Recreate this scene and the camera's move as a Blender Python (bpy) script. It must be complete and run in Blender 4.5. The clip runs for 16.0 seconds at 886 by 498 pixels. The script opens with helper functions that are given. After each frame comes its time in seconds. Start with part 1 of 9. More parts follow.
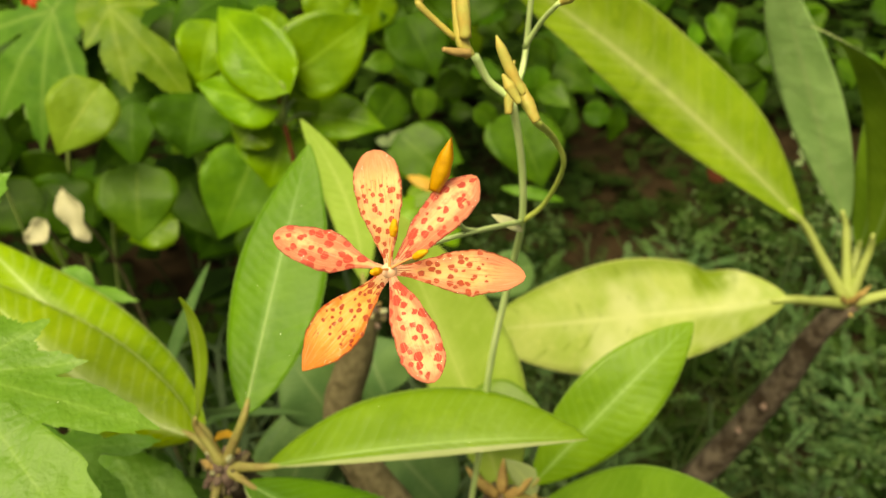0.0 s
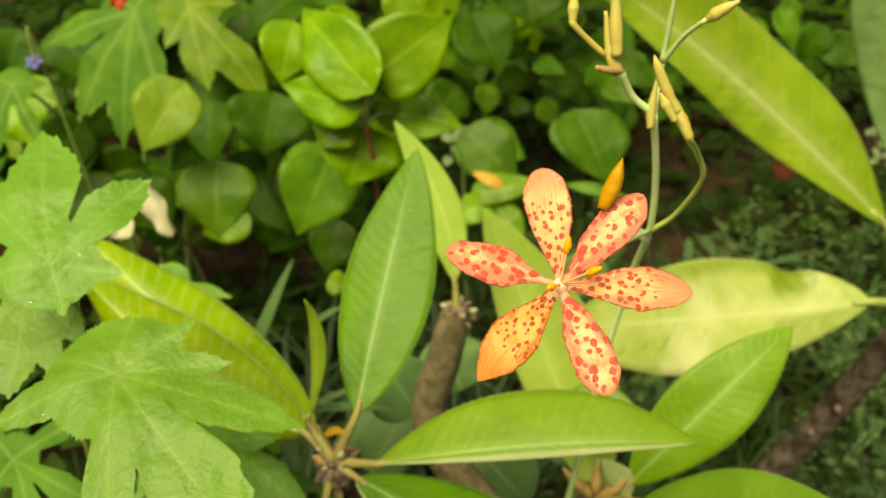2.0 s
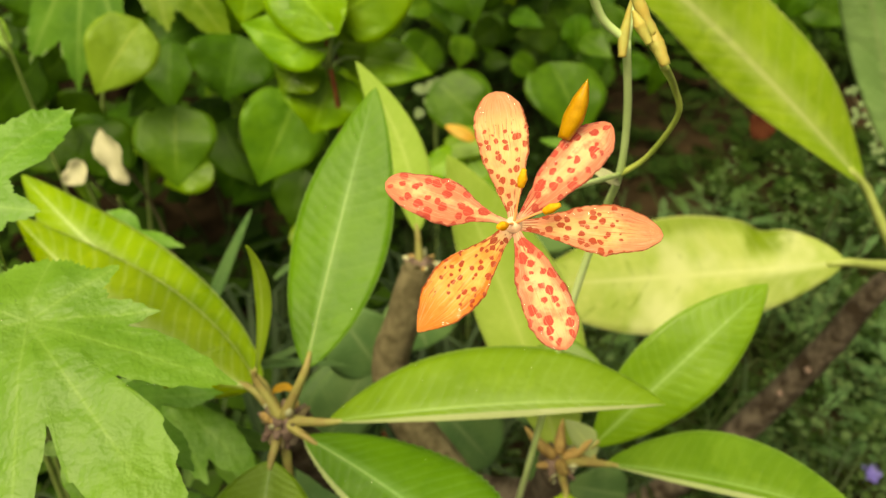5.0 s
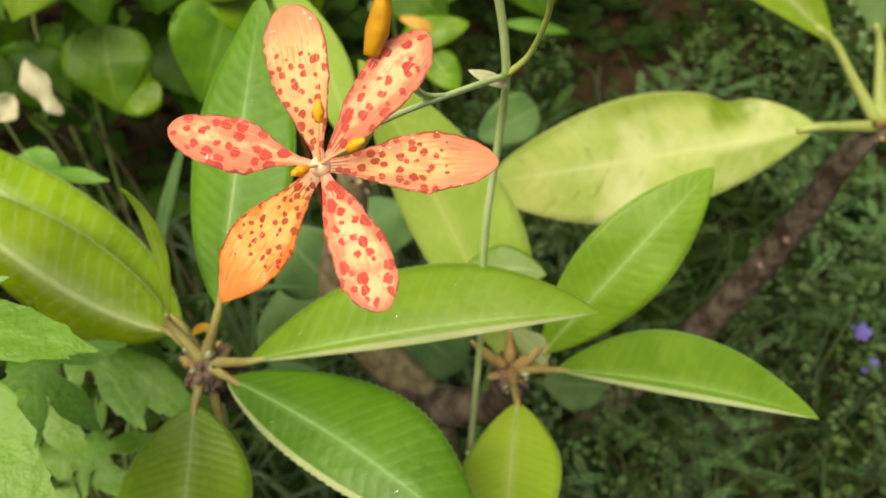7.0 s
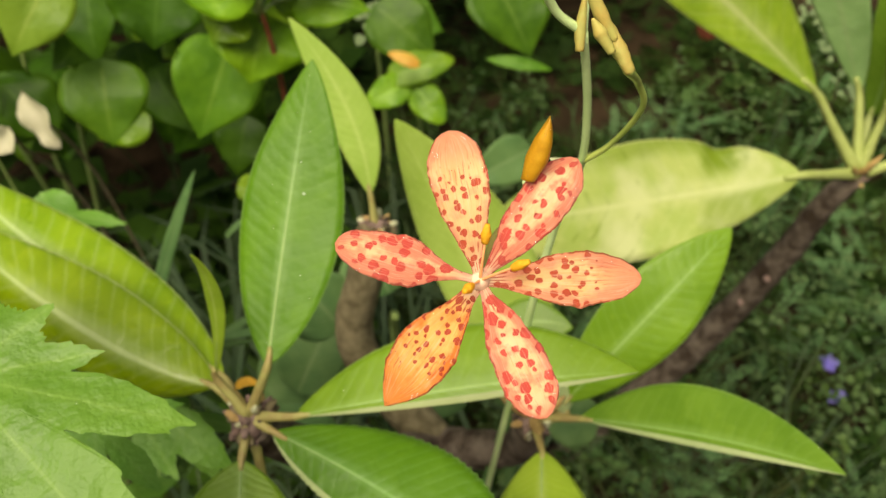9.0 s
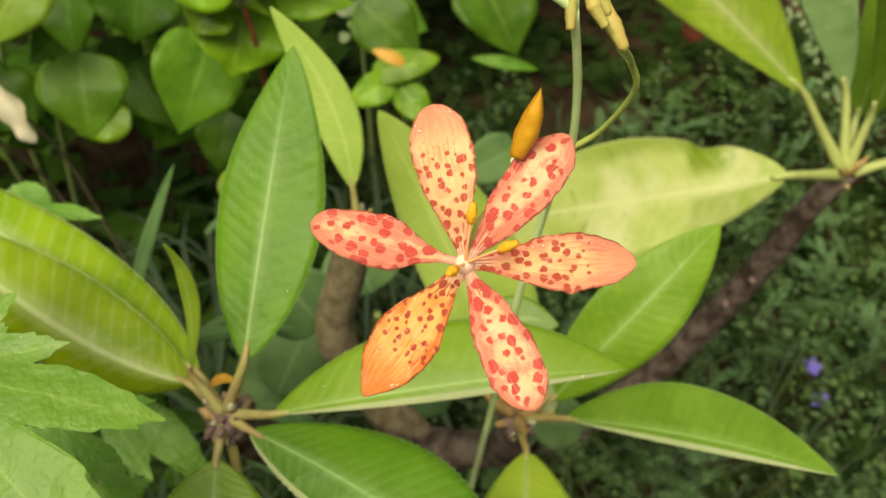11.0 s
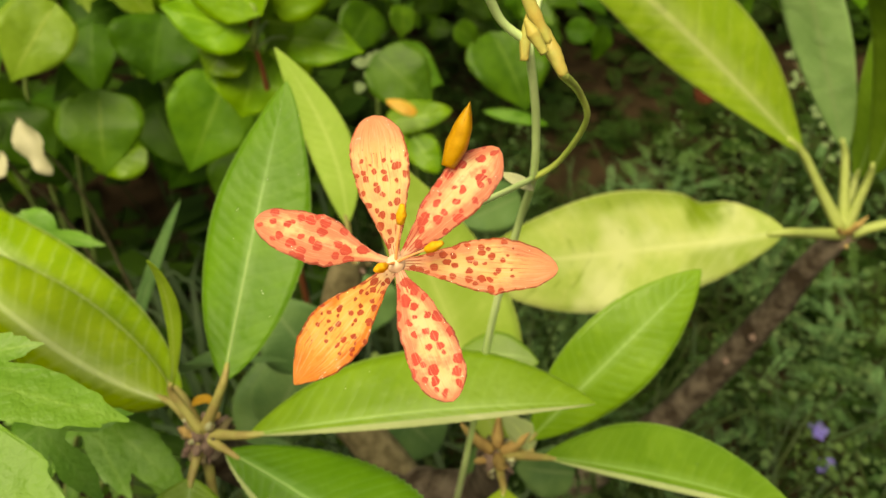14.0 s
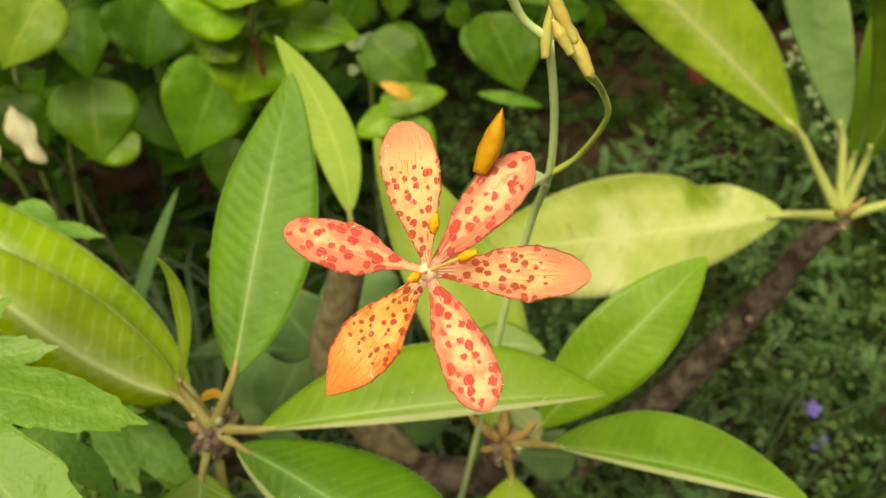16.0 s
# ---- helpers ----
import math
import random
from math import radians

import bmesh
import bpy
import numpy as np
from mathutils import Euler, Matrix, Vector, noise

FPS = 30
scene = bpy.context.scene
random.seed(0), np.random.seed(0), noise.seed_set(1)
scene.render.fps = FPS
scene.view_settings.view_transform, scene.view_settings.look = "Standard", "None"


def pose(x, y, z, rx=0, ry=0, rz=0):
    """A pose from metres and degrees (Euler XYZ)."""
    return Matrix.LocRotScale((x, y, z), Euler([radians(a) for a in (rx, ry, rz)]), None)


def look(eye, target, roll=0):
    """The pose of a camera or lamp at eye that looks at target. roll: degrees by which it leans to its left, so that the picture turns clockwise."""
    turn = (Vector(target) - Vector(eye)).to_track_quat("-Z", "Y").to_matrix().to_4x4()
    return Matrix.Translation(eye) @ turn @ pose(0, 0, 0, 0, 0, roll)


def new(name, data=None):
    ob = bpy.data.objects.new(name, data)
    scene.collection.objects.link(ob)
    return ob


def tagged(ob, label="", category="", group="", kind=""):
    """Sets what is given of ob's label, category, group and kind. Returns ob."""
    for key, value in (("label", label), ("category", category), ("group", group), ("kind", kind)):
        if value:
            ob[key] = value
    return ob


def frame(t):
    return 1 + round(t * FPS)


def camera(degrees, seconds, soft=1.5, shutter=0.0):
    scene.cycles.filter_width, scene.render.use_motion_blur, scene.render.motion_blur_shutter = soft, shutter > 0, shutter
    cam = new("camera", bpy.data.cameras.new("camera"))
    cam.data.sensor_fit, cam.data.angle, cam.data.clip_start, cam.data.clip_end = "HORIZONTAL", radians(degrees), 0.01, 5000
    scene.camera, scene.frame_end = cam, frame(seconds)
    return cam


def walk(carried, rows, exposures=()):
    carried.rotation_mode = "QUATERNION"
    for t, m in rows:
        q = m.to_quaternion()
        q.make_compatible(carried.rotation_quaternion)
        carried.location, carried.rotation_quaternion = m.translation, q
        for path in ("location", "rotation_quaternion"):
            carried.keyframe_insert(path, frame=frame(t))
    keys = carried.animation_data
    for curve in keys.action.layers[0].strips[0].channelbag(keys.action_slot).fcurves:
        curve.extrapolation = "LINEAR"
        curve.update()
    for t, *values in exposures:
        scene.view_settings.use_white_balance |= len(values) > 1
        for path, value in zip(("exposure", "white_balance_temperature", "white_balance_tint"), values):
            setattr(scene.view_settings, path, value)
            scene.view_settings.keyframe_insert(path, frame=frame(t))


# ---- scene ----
cam = camera(54.45, 16.0, soft=1.3)
EXPOSURES = [(0.0, 0.73, 9800, -1), (3.0, 0.73, 9800, -1), (6.0, 0.7, 9200, 3), (7.0, 0.65, 7500, 10), (7.5, 0.61, 7500, 12), (11.5, 0.6, 7500, 13), (12.0, 0.6, 7600, 13), (12.5, 0.65, 9800, 1), (14.0, 0.64, 9400, 2), (16.0, 0.6, 8800, 6)]
cam.data.dof.use_dof, cam.data.dof.focus_distance, cam.data.dof.aperture_fstop = True, 0.153, 28.0
PATH = [
    (0, -0.00000, -0.00000, 0.95000, 50.000, 0.000, 0.000),
    (0.5, -0.00912, -0.00527, 0.95138, 49.467, 0.022, 1.592),
    (1, -0.01650, -0.00081, 0.95778, 49.680, 0.969, 1.594),
    (1.5, -0.01925, 0.00281, 0.96019, 49.521, 1.301, 1.338),
    (2, -0.02609, -0.00256, 0.95845, 49.460, 1.409, 2.437),
    (2.5, -0.02273, -0.01134, 0.95832, 50.233, 1.161, 2.616),
    (3, 0.00811, -0.01183, 0.96375, 48.639, 2.684, 2.955),
    (3.2, 0.01182, -0.02534, 0.97168, 47.436, 3.706, 6.488),
    (5.3, -0.02261, 0.02096, 0.93732, 46.536, -0.365, 1.113),
    (5.5, -0.02280, 0.02537, 0.93687, 45.604, -0.202, 0.748),
    (6, -0.00908, 0.02583, 0.93787, 45.259, 0.400, 0.552),
    (6.5, 0.00687, 0.02636, 0.93976, 43.613, 2.951, 0.310),
    (7, 0.01020, 0.03434, 0.92913, 39.339, 3.429, -2.017),
    (7.5, -0.00687, 0.04273, 0.94026, 40.377, 2.998, -3.148),
    (8, -0.01822, 0.03903, 0.93962, 41.125, 1.016, -2.949),
    (8.5, -0.02359, 0.04076, 0.94672, 40.919, 0.923, -2.927),
    (9, -0.02056, 0.03994, 0.94873, 40.467, 0.743, -3.532),
    (9.2, -0.01827, 0.03959, 0.94757, 40.577, 0.506, -3.734),
    (11.3, -0.02039, 0.04392, 0.93973, 40.709, -0.679, -4.067),
    (11.5, -0.02008, 0.04440, 0.94005, 40.535, -0.841, -4.368),
    (12, -0.02133, 0.03053, 0.94503, 42.757, -0.946, -3.277),
    (12.5, -0.02134, 0.01576, 0.95690, 47.236, -0.106, -0.035),
    (13, -0.00950, 0.02586, 0.94927, 46.097, 0.015, -1.360),
    (13.5, -0.01026, 0.02719, 0.94718, 45.368, -0.231, -1.554),
    (14, -0.00683, 0.02974, 0.94057, 44.428, -0.806, -1.520),
    (14.5, -0.00483, 0.03343, 0.94011, 44.187, -1.402, -1.906),
    (15, -0.01356, 0.02786, 0.94232, 44.566, -1.281, -1.239),
    (15.5, -0.01786, 0.03082, 0.94445, 43.935, -1.054, -1.466),
    (16, -0.01375, 0.03438, 0.94268, 43.043, -0.935, -2.416),
]
walk(cam, [(t, pose(x, y, z, rx, ry, rz)) for t, x, y, z, rx, ry, rz in PATH], EXPOSURES)

# ---- sky and sun: a bright overcast day ----
world = bpy.data.worlds.new("sky")
scene.world = world
world.use_nodes = True
wn = world.node_tree
sky = wn.nodes.new("ShaderNodeTexSky")
sky.sky_type = "NISHITA"
sky.sun_disc = False
sky.sun_elevation, sky.sun_rotation = radians(69), radians(215)
sky.dust_density, sky.air_density, sky.ozone_density = 7.0, 1.0, 0.4
wn.nodes["Background"].inputs["Strength"].default_value = 0.057
wn.links.new(sky.outputs["Color"], wn.nodes["Background"].inputs["Color"])
sun = new("sun", bpy.data.lights.new("sun", "SUN"))
sun.data.energy, sun.data.angle, sun.data.color = 2.9, radians(40), (1.0, 0.96, 0.86)
sun.matrix_world = look((-0.7, -0.9, 3.2), (0, 0.1, 0.4))


# ---- materials ----
class Nodes:
    """Short hand for building a node material."""

    def __init__(self, name):
        self.mat = bpy.data.materials.new(name)
        self.mat.use_nodes = True
        self.tree = self.mat.node_tree
        self.bsdf = self.tree.nodes["Principled BSDF"]
        self.out = self.tree.nodes["Material Output"]

    def node(self, kind, props=(), **ins):
        n = self.tree.nodes.new(kind)
        for key, value in dict(props).items():
            setattr(n, key, value)
        for key, value in ins.items():
            self.put(n.inputs[key], value)
        return n

    def put(self, socket, value):
        if isinstance(value, bpy.types.NodeSocket):
            self.tree.links.new(value, socket)
        else:
            socket.default_value = value

    def math(self, op, a, b=0.0, c=0.0):
        n = self.tree.nodes.new("ShaderNodeMath")
        n.operation = op
        for socket, value in zip(n.inputs, (a, b, c)):
            self.put(socket, value)
        return n.outputs[0]

    def step(self, value, lo, hi, a=0.0, b=1.0):
        n = self.tree.nodes.new("ShaderNodeMapRange")
        n.interpolation_type = "SMOOTHSTEP"
        for socket, v in zip(n.inputs, (value, lo, hi, a, b)):
            self.put(socket, v)
        return n.outputs[0]

    def mix(self, fac, a, b, blend="MIX"):
        n = self.tree.nodes.new("ShaderNodeMix")
        n.data_type, n.blend_type = "RGBA", blend
        self.put(n.inputs[0], fac)
        self.put(n.inputs[6], a)
        self.put(n.inputs[7], b)
        return n.outputs[2]

    def noise(self, scale, detail=3.0, vector=None, rough=0.55):
        n = self.node("ShaderNodeTexNoise", Scale=scale, Detail=detail, Roughness=rough)
        if vector is None:
            vector = self.node("ShaderNodeTexCoord").outputs["Object"]
        self.put(n.inputs["Vector"], vector)
        return n.outputs["Fac"]

    def bump(self, height, strength, distance):
        return self.node("ShaderNodeBump", Height=height, Strength=strength, Distance=distance).outputs[0]


def rgb(r, g, b):
    return (r, g, b, 1.0)


def leaf_material(name, light, dark, vein, veins=22, slant=0.35, rough=0.38, glow=0.3, rib=0.022, blush=None, relief=0.00014, vary=0.16, veined=0.1, sheen=0.27, pucker=0.0006, swell=70.0, fresh=None):
    """A leaf's skin: pale midrib and side veins by its own length and width, blotches, gloss, light through the blade."""
    k = Nodes(name)
    uv = k.node("ShaderNodeSeparateXYZ", Vector=k.node("ShaderNodeUVMap", {"uv_map": "blade"}).outputs[0])
    u, v = uv.outputs[0], uv.outputs[1]
    side = k.math("ABSOLUTE", k.math("SUBTRACT", v, 0.5))
    patch = k.noise(38.0, 4.0)
    grain = k.noise(420.0, 3.0)
    luck = k.node("ShaderNodeObjectInfo").outputs["Random"]
    wobble = k.math("MULTIPLY", k.math("SUBTRACT", k.noise(90.0, 2.0), 0.5), 0.022)
    bow = k.math("MULTIPLY", k.math("MULTIPLY", side, side), slant * 0.5)
    phase = k.math("MULTIPLY", k.math("ADD", k.math("SUBTRACT", u, k.math("ADD", k.math("MULTIPLY", side, slant), bow)), wobble), veins)
    ridge = k.math("ABSOLUTE", k.math("SUBTRACT", k.math("FRACT", phase), 0.5))
    line = k.math("MULTIPLY", k.step(ridge, 0.02, 0.2, 1.0, 0.0), k.step(k.noise(60.0, 2.0), 0.3, 0.6, 0.35, 1.0))
    middle = k.math("MULTIPLY", k.step(side, rib * 0.4, rib * 1.1, 1.0, 0.0), k.step(u, 0.55, 1.0, 1.0, 0.45))
    # wide pale band beside the rib, a sheen put into the colour
    halo = k.math("MULTIPLY", k.step(side, rib, rib * 5.0, 0.3, 0.0), k.step(u, 0.6, 0.95, 1.0, 0.0))
    base = k.mix(k.step(patch, 0.33, 0.68), dark, light)
    base = k.mix(k.step(k.noise(140.0, 4.0), 0.54, 0.72, 0.0, 0.3), base, rgb(min(1.0, light[0] * 1.35), min(1.0, light[1] * 1.2), min(1.0, light[2] * 1.6)))
    base = k.mix(k.math("MULTIPLY", grain, 0.22), base, rgb(dark[0] * 0.7, dark[1] * 0.8, dark[2] * 0.6))
    if blush:
        base = k.mix(k.step(k.noise(22.0, 2.0), 0.45, 0.66), base, blush)
    if fresh:
        wander = k.math("MULTIPLY", k.math("SUBTRACT", k.noise(60.0, 2.0), 0.5), 0.16)
        wedge = k.step(k.math("ADD", k.math("ABSOLUTE", k.math("SUBTRACT", u, 0.28)), wander), 0.03, 0.12, 1.0, 0.0)
        base = k.mix(k.math("MULTIPLY", wedge, k.step(v, 0.2, 0.42, 0.9, 0.0)), base, fresh)
        base = k.mix(k.math("MULTIPLY", k.step(k.math("ADD", v, wander), 0.03, 0.2, 0.6, 0.0), k.step(u, 0.25, 0.5)), base, fresh)
        base = k.mix(k.math("MULTIPLY", k.step(u, 0.3, 0.36, 0.5, 0.0), k.step(v, 0.52, 0.62)), base, fresh)
        base = k.mix(k.math("MULTIPLY", k.step(ridge, 0.0, 0.2, 1.0, 0.0), k.math("MULTIPLY", k.step(k.noise(45.0, 2.0), 0.5, 0.66, 0.0, 0.7), k.step(u, 0.4, 0.6))), base, fresh)
    base = k.mix(k.math("MULTIPLY", line, veined), base, vein)
    base = k.mix(halo, base, vein)
    base = k.mix(k.math("MULTIPLY", middle, 0.72), base, vein)
    base = k.mix(k.step(side, 0.478, 0.497, 0.0, 0.55), base, vein)
    hsv = k.node("ShaderNodeHueSaturation", Color=base)
    k.put(hsv.inputs["Hue"], k.math("ADD", 0.493, k.math("MULTIPLY", luck, 0.014)))
    k.put(hsv.inputs["Value"], k.math("ADD", 1.0 - vary / 2, k.math("MULTIPLY", luck, vary)))
    colour = hsv.outputs[0]
    k.put(k.bsdf.inputs["Base Color"], colour)
    k.put(k.bsdf.inputs["Roughness"], k.math("ADD", rough - 0.08, k.math("MULTIPLY", patch, 0.2)))
    k.bsdf.inputs["Specular IOR Level"].default_value = sheen
    quilt = k.math("ADD", k.math("MULTIPLY", k.math("SQRT", k.math("MULTIPLY", ridge, 2.0)), k.step(k.noise(55.0, 2.0), 0.25, 0.7, 0.4, 1.0)), k.math("MULTIPLY", grain, 0.3))
    soft = k.node("ShaderNodeBump", Height=k.noise(swell, 3.0), Strength=0.8, Distance=pucker)
    normal = k.node("ShaderNodeBump", Height=quilt, Strength=0.8, Distance=relief, Normal=soft.outputs[0]).outputs[0]
    k.put(k.bsdf.inputs["Normal"], normal)
    lit = k.node("ShaderNodeBsdfTranslucent", Color=k.mix(1.0, colour, rgb(1.0, 1.0, 0.45), "MULTIPLY"), Normal=normal)
    both = k.node("ShaderNodeMixShader", Fac=glow)
    k.tree.links.new(k.bsdf.outputs[0], both.inputs[1])
    k.tree.links.new(lit.outputs[0], both.inputs[2])
    k.tree.links.new(both.outputs[0], k.out.inputs[0])
    return k.mat


def plain_material(name, a, b, scale=60.0, rough=0.5, relief=0.0004, fine=500.0, glow=0.0, spec=0.4):
    """Two mottled colours with grain and relief."""
    k = Nodes(name)
    patch = k.noise(scale, 4.0)
    grain = k.noise(fine, 3.0)
    luck = k.node("ShaderNodeObjectInfo").outputs["Random"]
    base = k.mix(k.step(patch, 0.3, 0.7), a, b)
    base = k.mix(k.math("MULTIPLY", grain, 0.3), base, rgb(a[0] * 0.5, a[1] * 0.5, a[2] * 0.5))
    hsv = k.node("ShaderNodeHueSaturation", Color=base, Value=k.math("ADD", 0.9, k.math("MULTIPLY", luck, 0.2)))
    k.put(k.bsdf.inputs["Base Color"], hsv.outputs[0])
    k.bsdf.inputs["Specular IOR Level"].default_value = spec
    k.put(k.bsdf.inputs["Roughness"], k.math("ADD", rough - 0.1, k.math("MULTIPLY", grain, 0.2)))
    k.put(k.bsdf.inputs["Normal"], k.bump(k.math("ADD", patch, k.math("MULTIPLY", grain, 0.6)), 0.6, relief))
    if glow:
        lit = k.node("ShaderNodeBsdfTranslucent", Color=hsv.outputs[0])
        both = k.node("ShaderNodeMixShader", Fac=glow)
        k.tree.links.new(k.bsdf.outputs[0], both.inputs[1])
        k.tree.links.new(lit.outputs[0], both.inputs[2])
        k.tree.links.new(both.outputs[0], k.out.inputs[0])
    return k.mat


def island_material(name, a, b, c, rough=0.5, glow=0.25):
    """For a crowd of small leaves in one mesh: each island takes its own green."""
    k = Nodes(name)
    geo = k.node("ShaderNodeNewGeometry").outputs["Random Per Island"]
    base = k.mix(k.step(geo, 0.0, 0.6), a, b)
    base = k.mix(k.step(k.noise(9.0, 3.0), 0.45, 0.7, 0.0, 0.8), base, c)
    base = k.mix(k.math("MULTIPLY", k.noise(300.0, 2.0), 0.35), base, rgb(a[0] * 0.5, a[1] * 0.5, a[2] * 0.5))
    k.put(k.bsdf.inputs["Base Color"], base)
    k.bsdf.inputs["Roughness"].default_value = rough
    k.bsdf.inputs["Specular IOR Level"].default_value = 0.07
    lit = k.node("ShaderNodeBsdfTranslucent", Color=base)
    both = k.node("ShaderNodeMixShader", Fac=glow)
    k.tree.links.new(k.bsdf.outputs[0], both.inputs[1])
    k.tree.links.new(lit.outputs[0], both.inputs[2])
    k.tree.links.new(both.outputs[0], k.out.inputs[0])
    return k.mat


def tepal_material(name, ground, margin, spot, cells, low, high, reach, margin_from, freckle=0.0, blotch=0.5):
    """A blackberry lily's tepal: warm yellow-orange with round crimson spots that thin out towards the tip, and a redder margin."""
    k = Nodes(name)
    uv = k.node("ShaderNodeSeparateXYZ", Vector=k.node("ShaderNodeUVMap", {"uv_map": "blade"}).outputs[0])
    flat = k.node("ShaderNodeSeparateXYZ", Vector=k.node("ShaderNodeUVMap", {"uv_map": "flat"}).outputs[0])
    u, v = uv.outputs[0], uv.outputs[1]
    side = k.math("MULTIPLY", k.math("ABSOLUTE", k.math("SUBTRACT", v, 0.5)), 2.0)
    luck = k.node("ShaderNodeObjectInfo").outputs["Random"]
    grid = k.node("ShaderNodeCombineXYZ", X=k.math("ADD", k.math("MULTIPLY", flat.outputs[0], cells * 0.9), k.math("MULTIPLY", luck, 31.0)), Y=k.math("MULTIPLY", flat.outputs[1], cells))
    warp = k.node("ShaderNodeTexNoise", Vector=grid.outputs[0], Scale=1.6, Detail=2.0).outputs["Color"]
    moved = k.node("ShaderNodeVectorMath", {"operation": "MULTIPLY_ADD"})
    k.put(moved.inputs[0], warp)
    moved.inputs[1].default_value = (0.5, 0.5, 0.0)
    k.put(moved.inputs[2], grid.outputs[0])
    dots = k.node("ShaderNodeTexVoronoi", {"voronoi_dimensions": "2D"}, Vector=moved.outputs[0], Scale=1.0, Randomness=0.9)
    cell = k.node("ShaderNodeSeparateColor", Color=dots.outputs["Color"])
    size = k.math("ADD", low, k.math("MULTIPLY", cell.outputs[0], high - low))
    size = k.math("MULTIPLY", size, k.step(u, 0.1, 0.5, 1.25, 1.0))
    size = k.math("MULTIPLY", size, k.step(u, 0.05, 0.14))
    size = k.math("MULTIPLY", size, k.step(u, reach - 0.04, reach + 0.1, 1.0, 0.0 if freckle else 0.8))
    gap = k.math("SUBTRACT", dots.outputs["Distance"], size)
    gap = k.math("ADD", gap, k.math("MULTIPLY", k.math("SUBTRACT", k.noise(620.0, 2.0), 0.5), 0.36))
    dot = k.step(gap, -0.075, 0.045, 1.0, 0.0)
    ring = k.math("MULTIPLY", dot, k.step(gap, -0.16, -0.04, 0.0, 1.0))
    base = k.mix(k.step(k.noise(170.0, 3.0), 0.3, 0.7), ground, rgb(ground[0], ground[1] * 1.2, ground[2] * 1.35))
    lean = k.math("MULTIPLY", k.math("SUBTRACT", k.noise(95.0, 1.0), 0.5), 1.7)
    fray = k.math("MULTIPLY", k.math("SUBTRACT", k.noise(420.0, 2.0), 0.5), 0.9)
    edge = k.step(k.math("ADD", k.math("ADD", side, lean), fray), margin_from, margin_from + 0.42)
    base = k.mix(edge, base, margin)
    base = k.mix(k.step(u, reach - 0.02, reach + 0.22, 0.0, 0.85), base, margin)
    base = k.mix(k.step(k.noise(330.0, 3.0), 0.5, 0.68, 0.0, blotch), base, margin)
    base = k.mix(k.step(u, 0.03, 0.24, 0.75, 0.0), base, rgb(1.0, 0.72, 0.5))
    lines = k.math("ABSOLUTE", k.math("SUBTRACT", k.math("FRACT", k.math("MULTIPLY", v, 5.0)), 0.5))
    low_band = k.math("MULTIPLY", k.step(u, 0.03, 0.08), k.step(u, 0.2, 0.32, 1.0, 0.0))
    stripe = k.math("MULTIPLY", k.step(lines, 0.1, 0.26, 1.0, 0.0), k.step(k.noise(340.0, 2.0), 0.42, 0.54))
    base = k.mix(k.math("MULTIPLY", k.math("MULTIPLY", stripe, low_band), 0.9), base, spot)
    if freckle:
        fine = k.math("FRACT", k.math("ADD", k.math("MULTIPLY", v, 11.0), k.math("MULTIPLY", k.noise(260.0, 1.0), 1.2)))
        streak = k.math("MULTIPLY", k.step(k.math("ABSOLUTE", k.math("SUBTRACT", fine, 0.5)), 0.05, 0.15, 1.0, 0.0), k.step(k.noise(430.0, 1.0), 0.48, 0.58))
        band = k.math("MULTIPLY", k.step(u, reach - 0.16, reach - 0.02, 0.0, 1.0), k.step(u, reach + 0.06, reach + 0.2, 1.0, 0.0))
        base = k.mix(k.math("MULTIPLY", k.math("MULTIPLY", k.math("MULTIPLY", streak, band), k.step(side, 0.6, 0.8, 1.0, 0.0)), freckle), base, spot)
    deep = rgb(spot[0] * 0.8, spot[1] * 0.65, spot[2] * 0.75)
    core = k.mix(cell.outputs[1], spot, rgb(spot[0] * 0.9, spot[1] * 0.8, spot[2] * 0.85))
    base = k.mix(dot, base, k.mix(k.math("MULTIPLY", ring, 0.6), core, deep))
    rays = k.node("ShaderNodeTexNoise", Vector=k.node("ShaderNodeCombineXYZ", X=k.math("MULTIPLY", u, 5.0), Y=k.math("MULTIPLY", v, 34.0)).outputs[0], Scale=1.0, Detail=4.0).outputs["Fac"]
    base = k.mix(k.step(rays, 0.5, 0.72, 0.0, 0.42), base, rgb(1.0, 0.72, 0.5))
    base = k.mix(k.step(rays, 0.46, 0.3, 0.0, 0.35), base, rgb(spot[0], spot[1] * 1.6, spot[2] * 1.4))
    bead = k.step(k.noise(700.0, 1.0), 0.36, 0.56, 0.25, 1.0)
    base = k.mix(k.math("MULTIPLY", k.step(side, 0.9, 0.975), bead), base, rgb(spot[0] * 0.62, spot[1] * 0.8, spot[2] * 0.55))
    k.put(k.bsdf.inputs["Base Color"], base)
    k.put(k.bsdf.inputs["Roughness"], k.math("ADD", 0.27, k.math("MULTIPLY", k.noise(240.0, 2.0), 0.16)))
    k.bsdf.inputs["Specular IOR Level"].default_value = 0.42
    along = k.node("ShaderNodeCombineXYZ", X=k.math("MULTIPLY", u, 3.0), Y=k.math("MULTIPLY", v, 24.0))
    grain = k.node("ShaderNodeTexNoise", Vector=along.outputs[0], Scale=4.0, Detail=3.0)
    soft = k.node("ShaderNodeBump", Height=k.noise(150.0, 3.0), Strength=0.7, Distance=0.0022)
    relief = k.math("ADD", grain.outputs["Fac"], k.math("MULTIPLY", dot, -0.2))
    normal = k.node("ShaderNodeBump", Height=relief, Strength=0.6, Distance=0.0011, Normal=soft.outputs[0]).outputs[0]
    k.put(k.bsdf.inputs["Normal"], normal)
    lit = k.node("ShaderNodeBsdfTranslucent", Color=base)
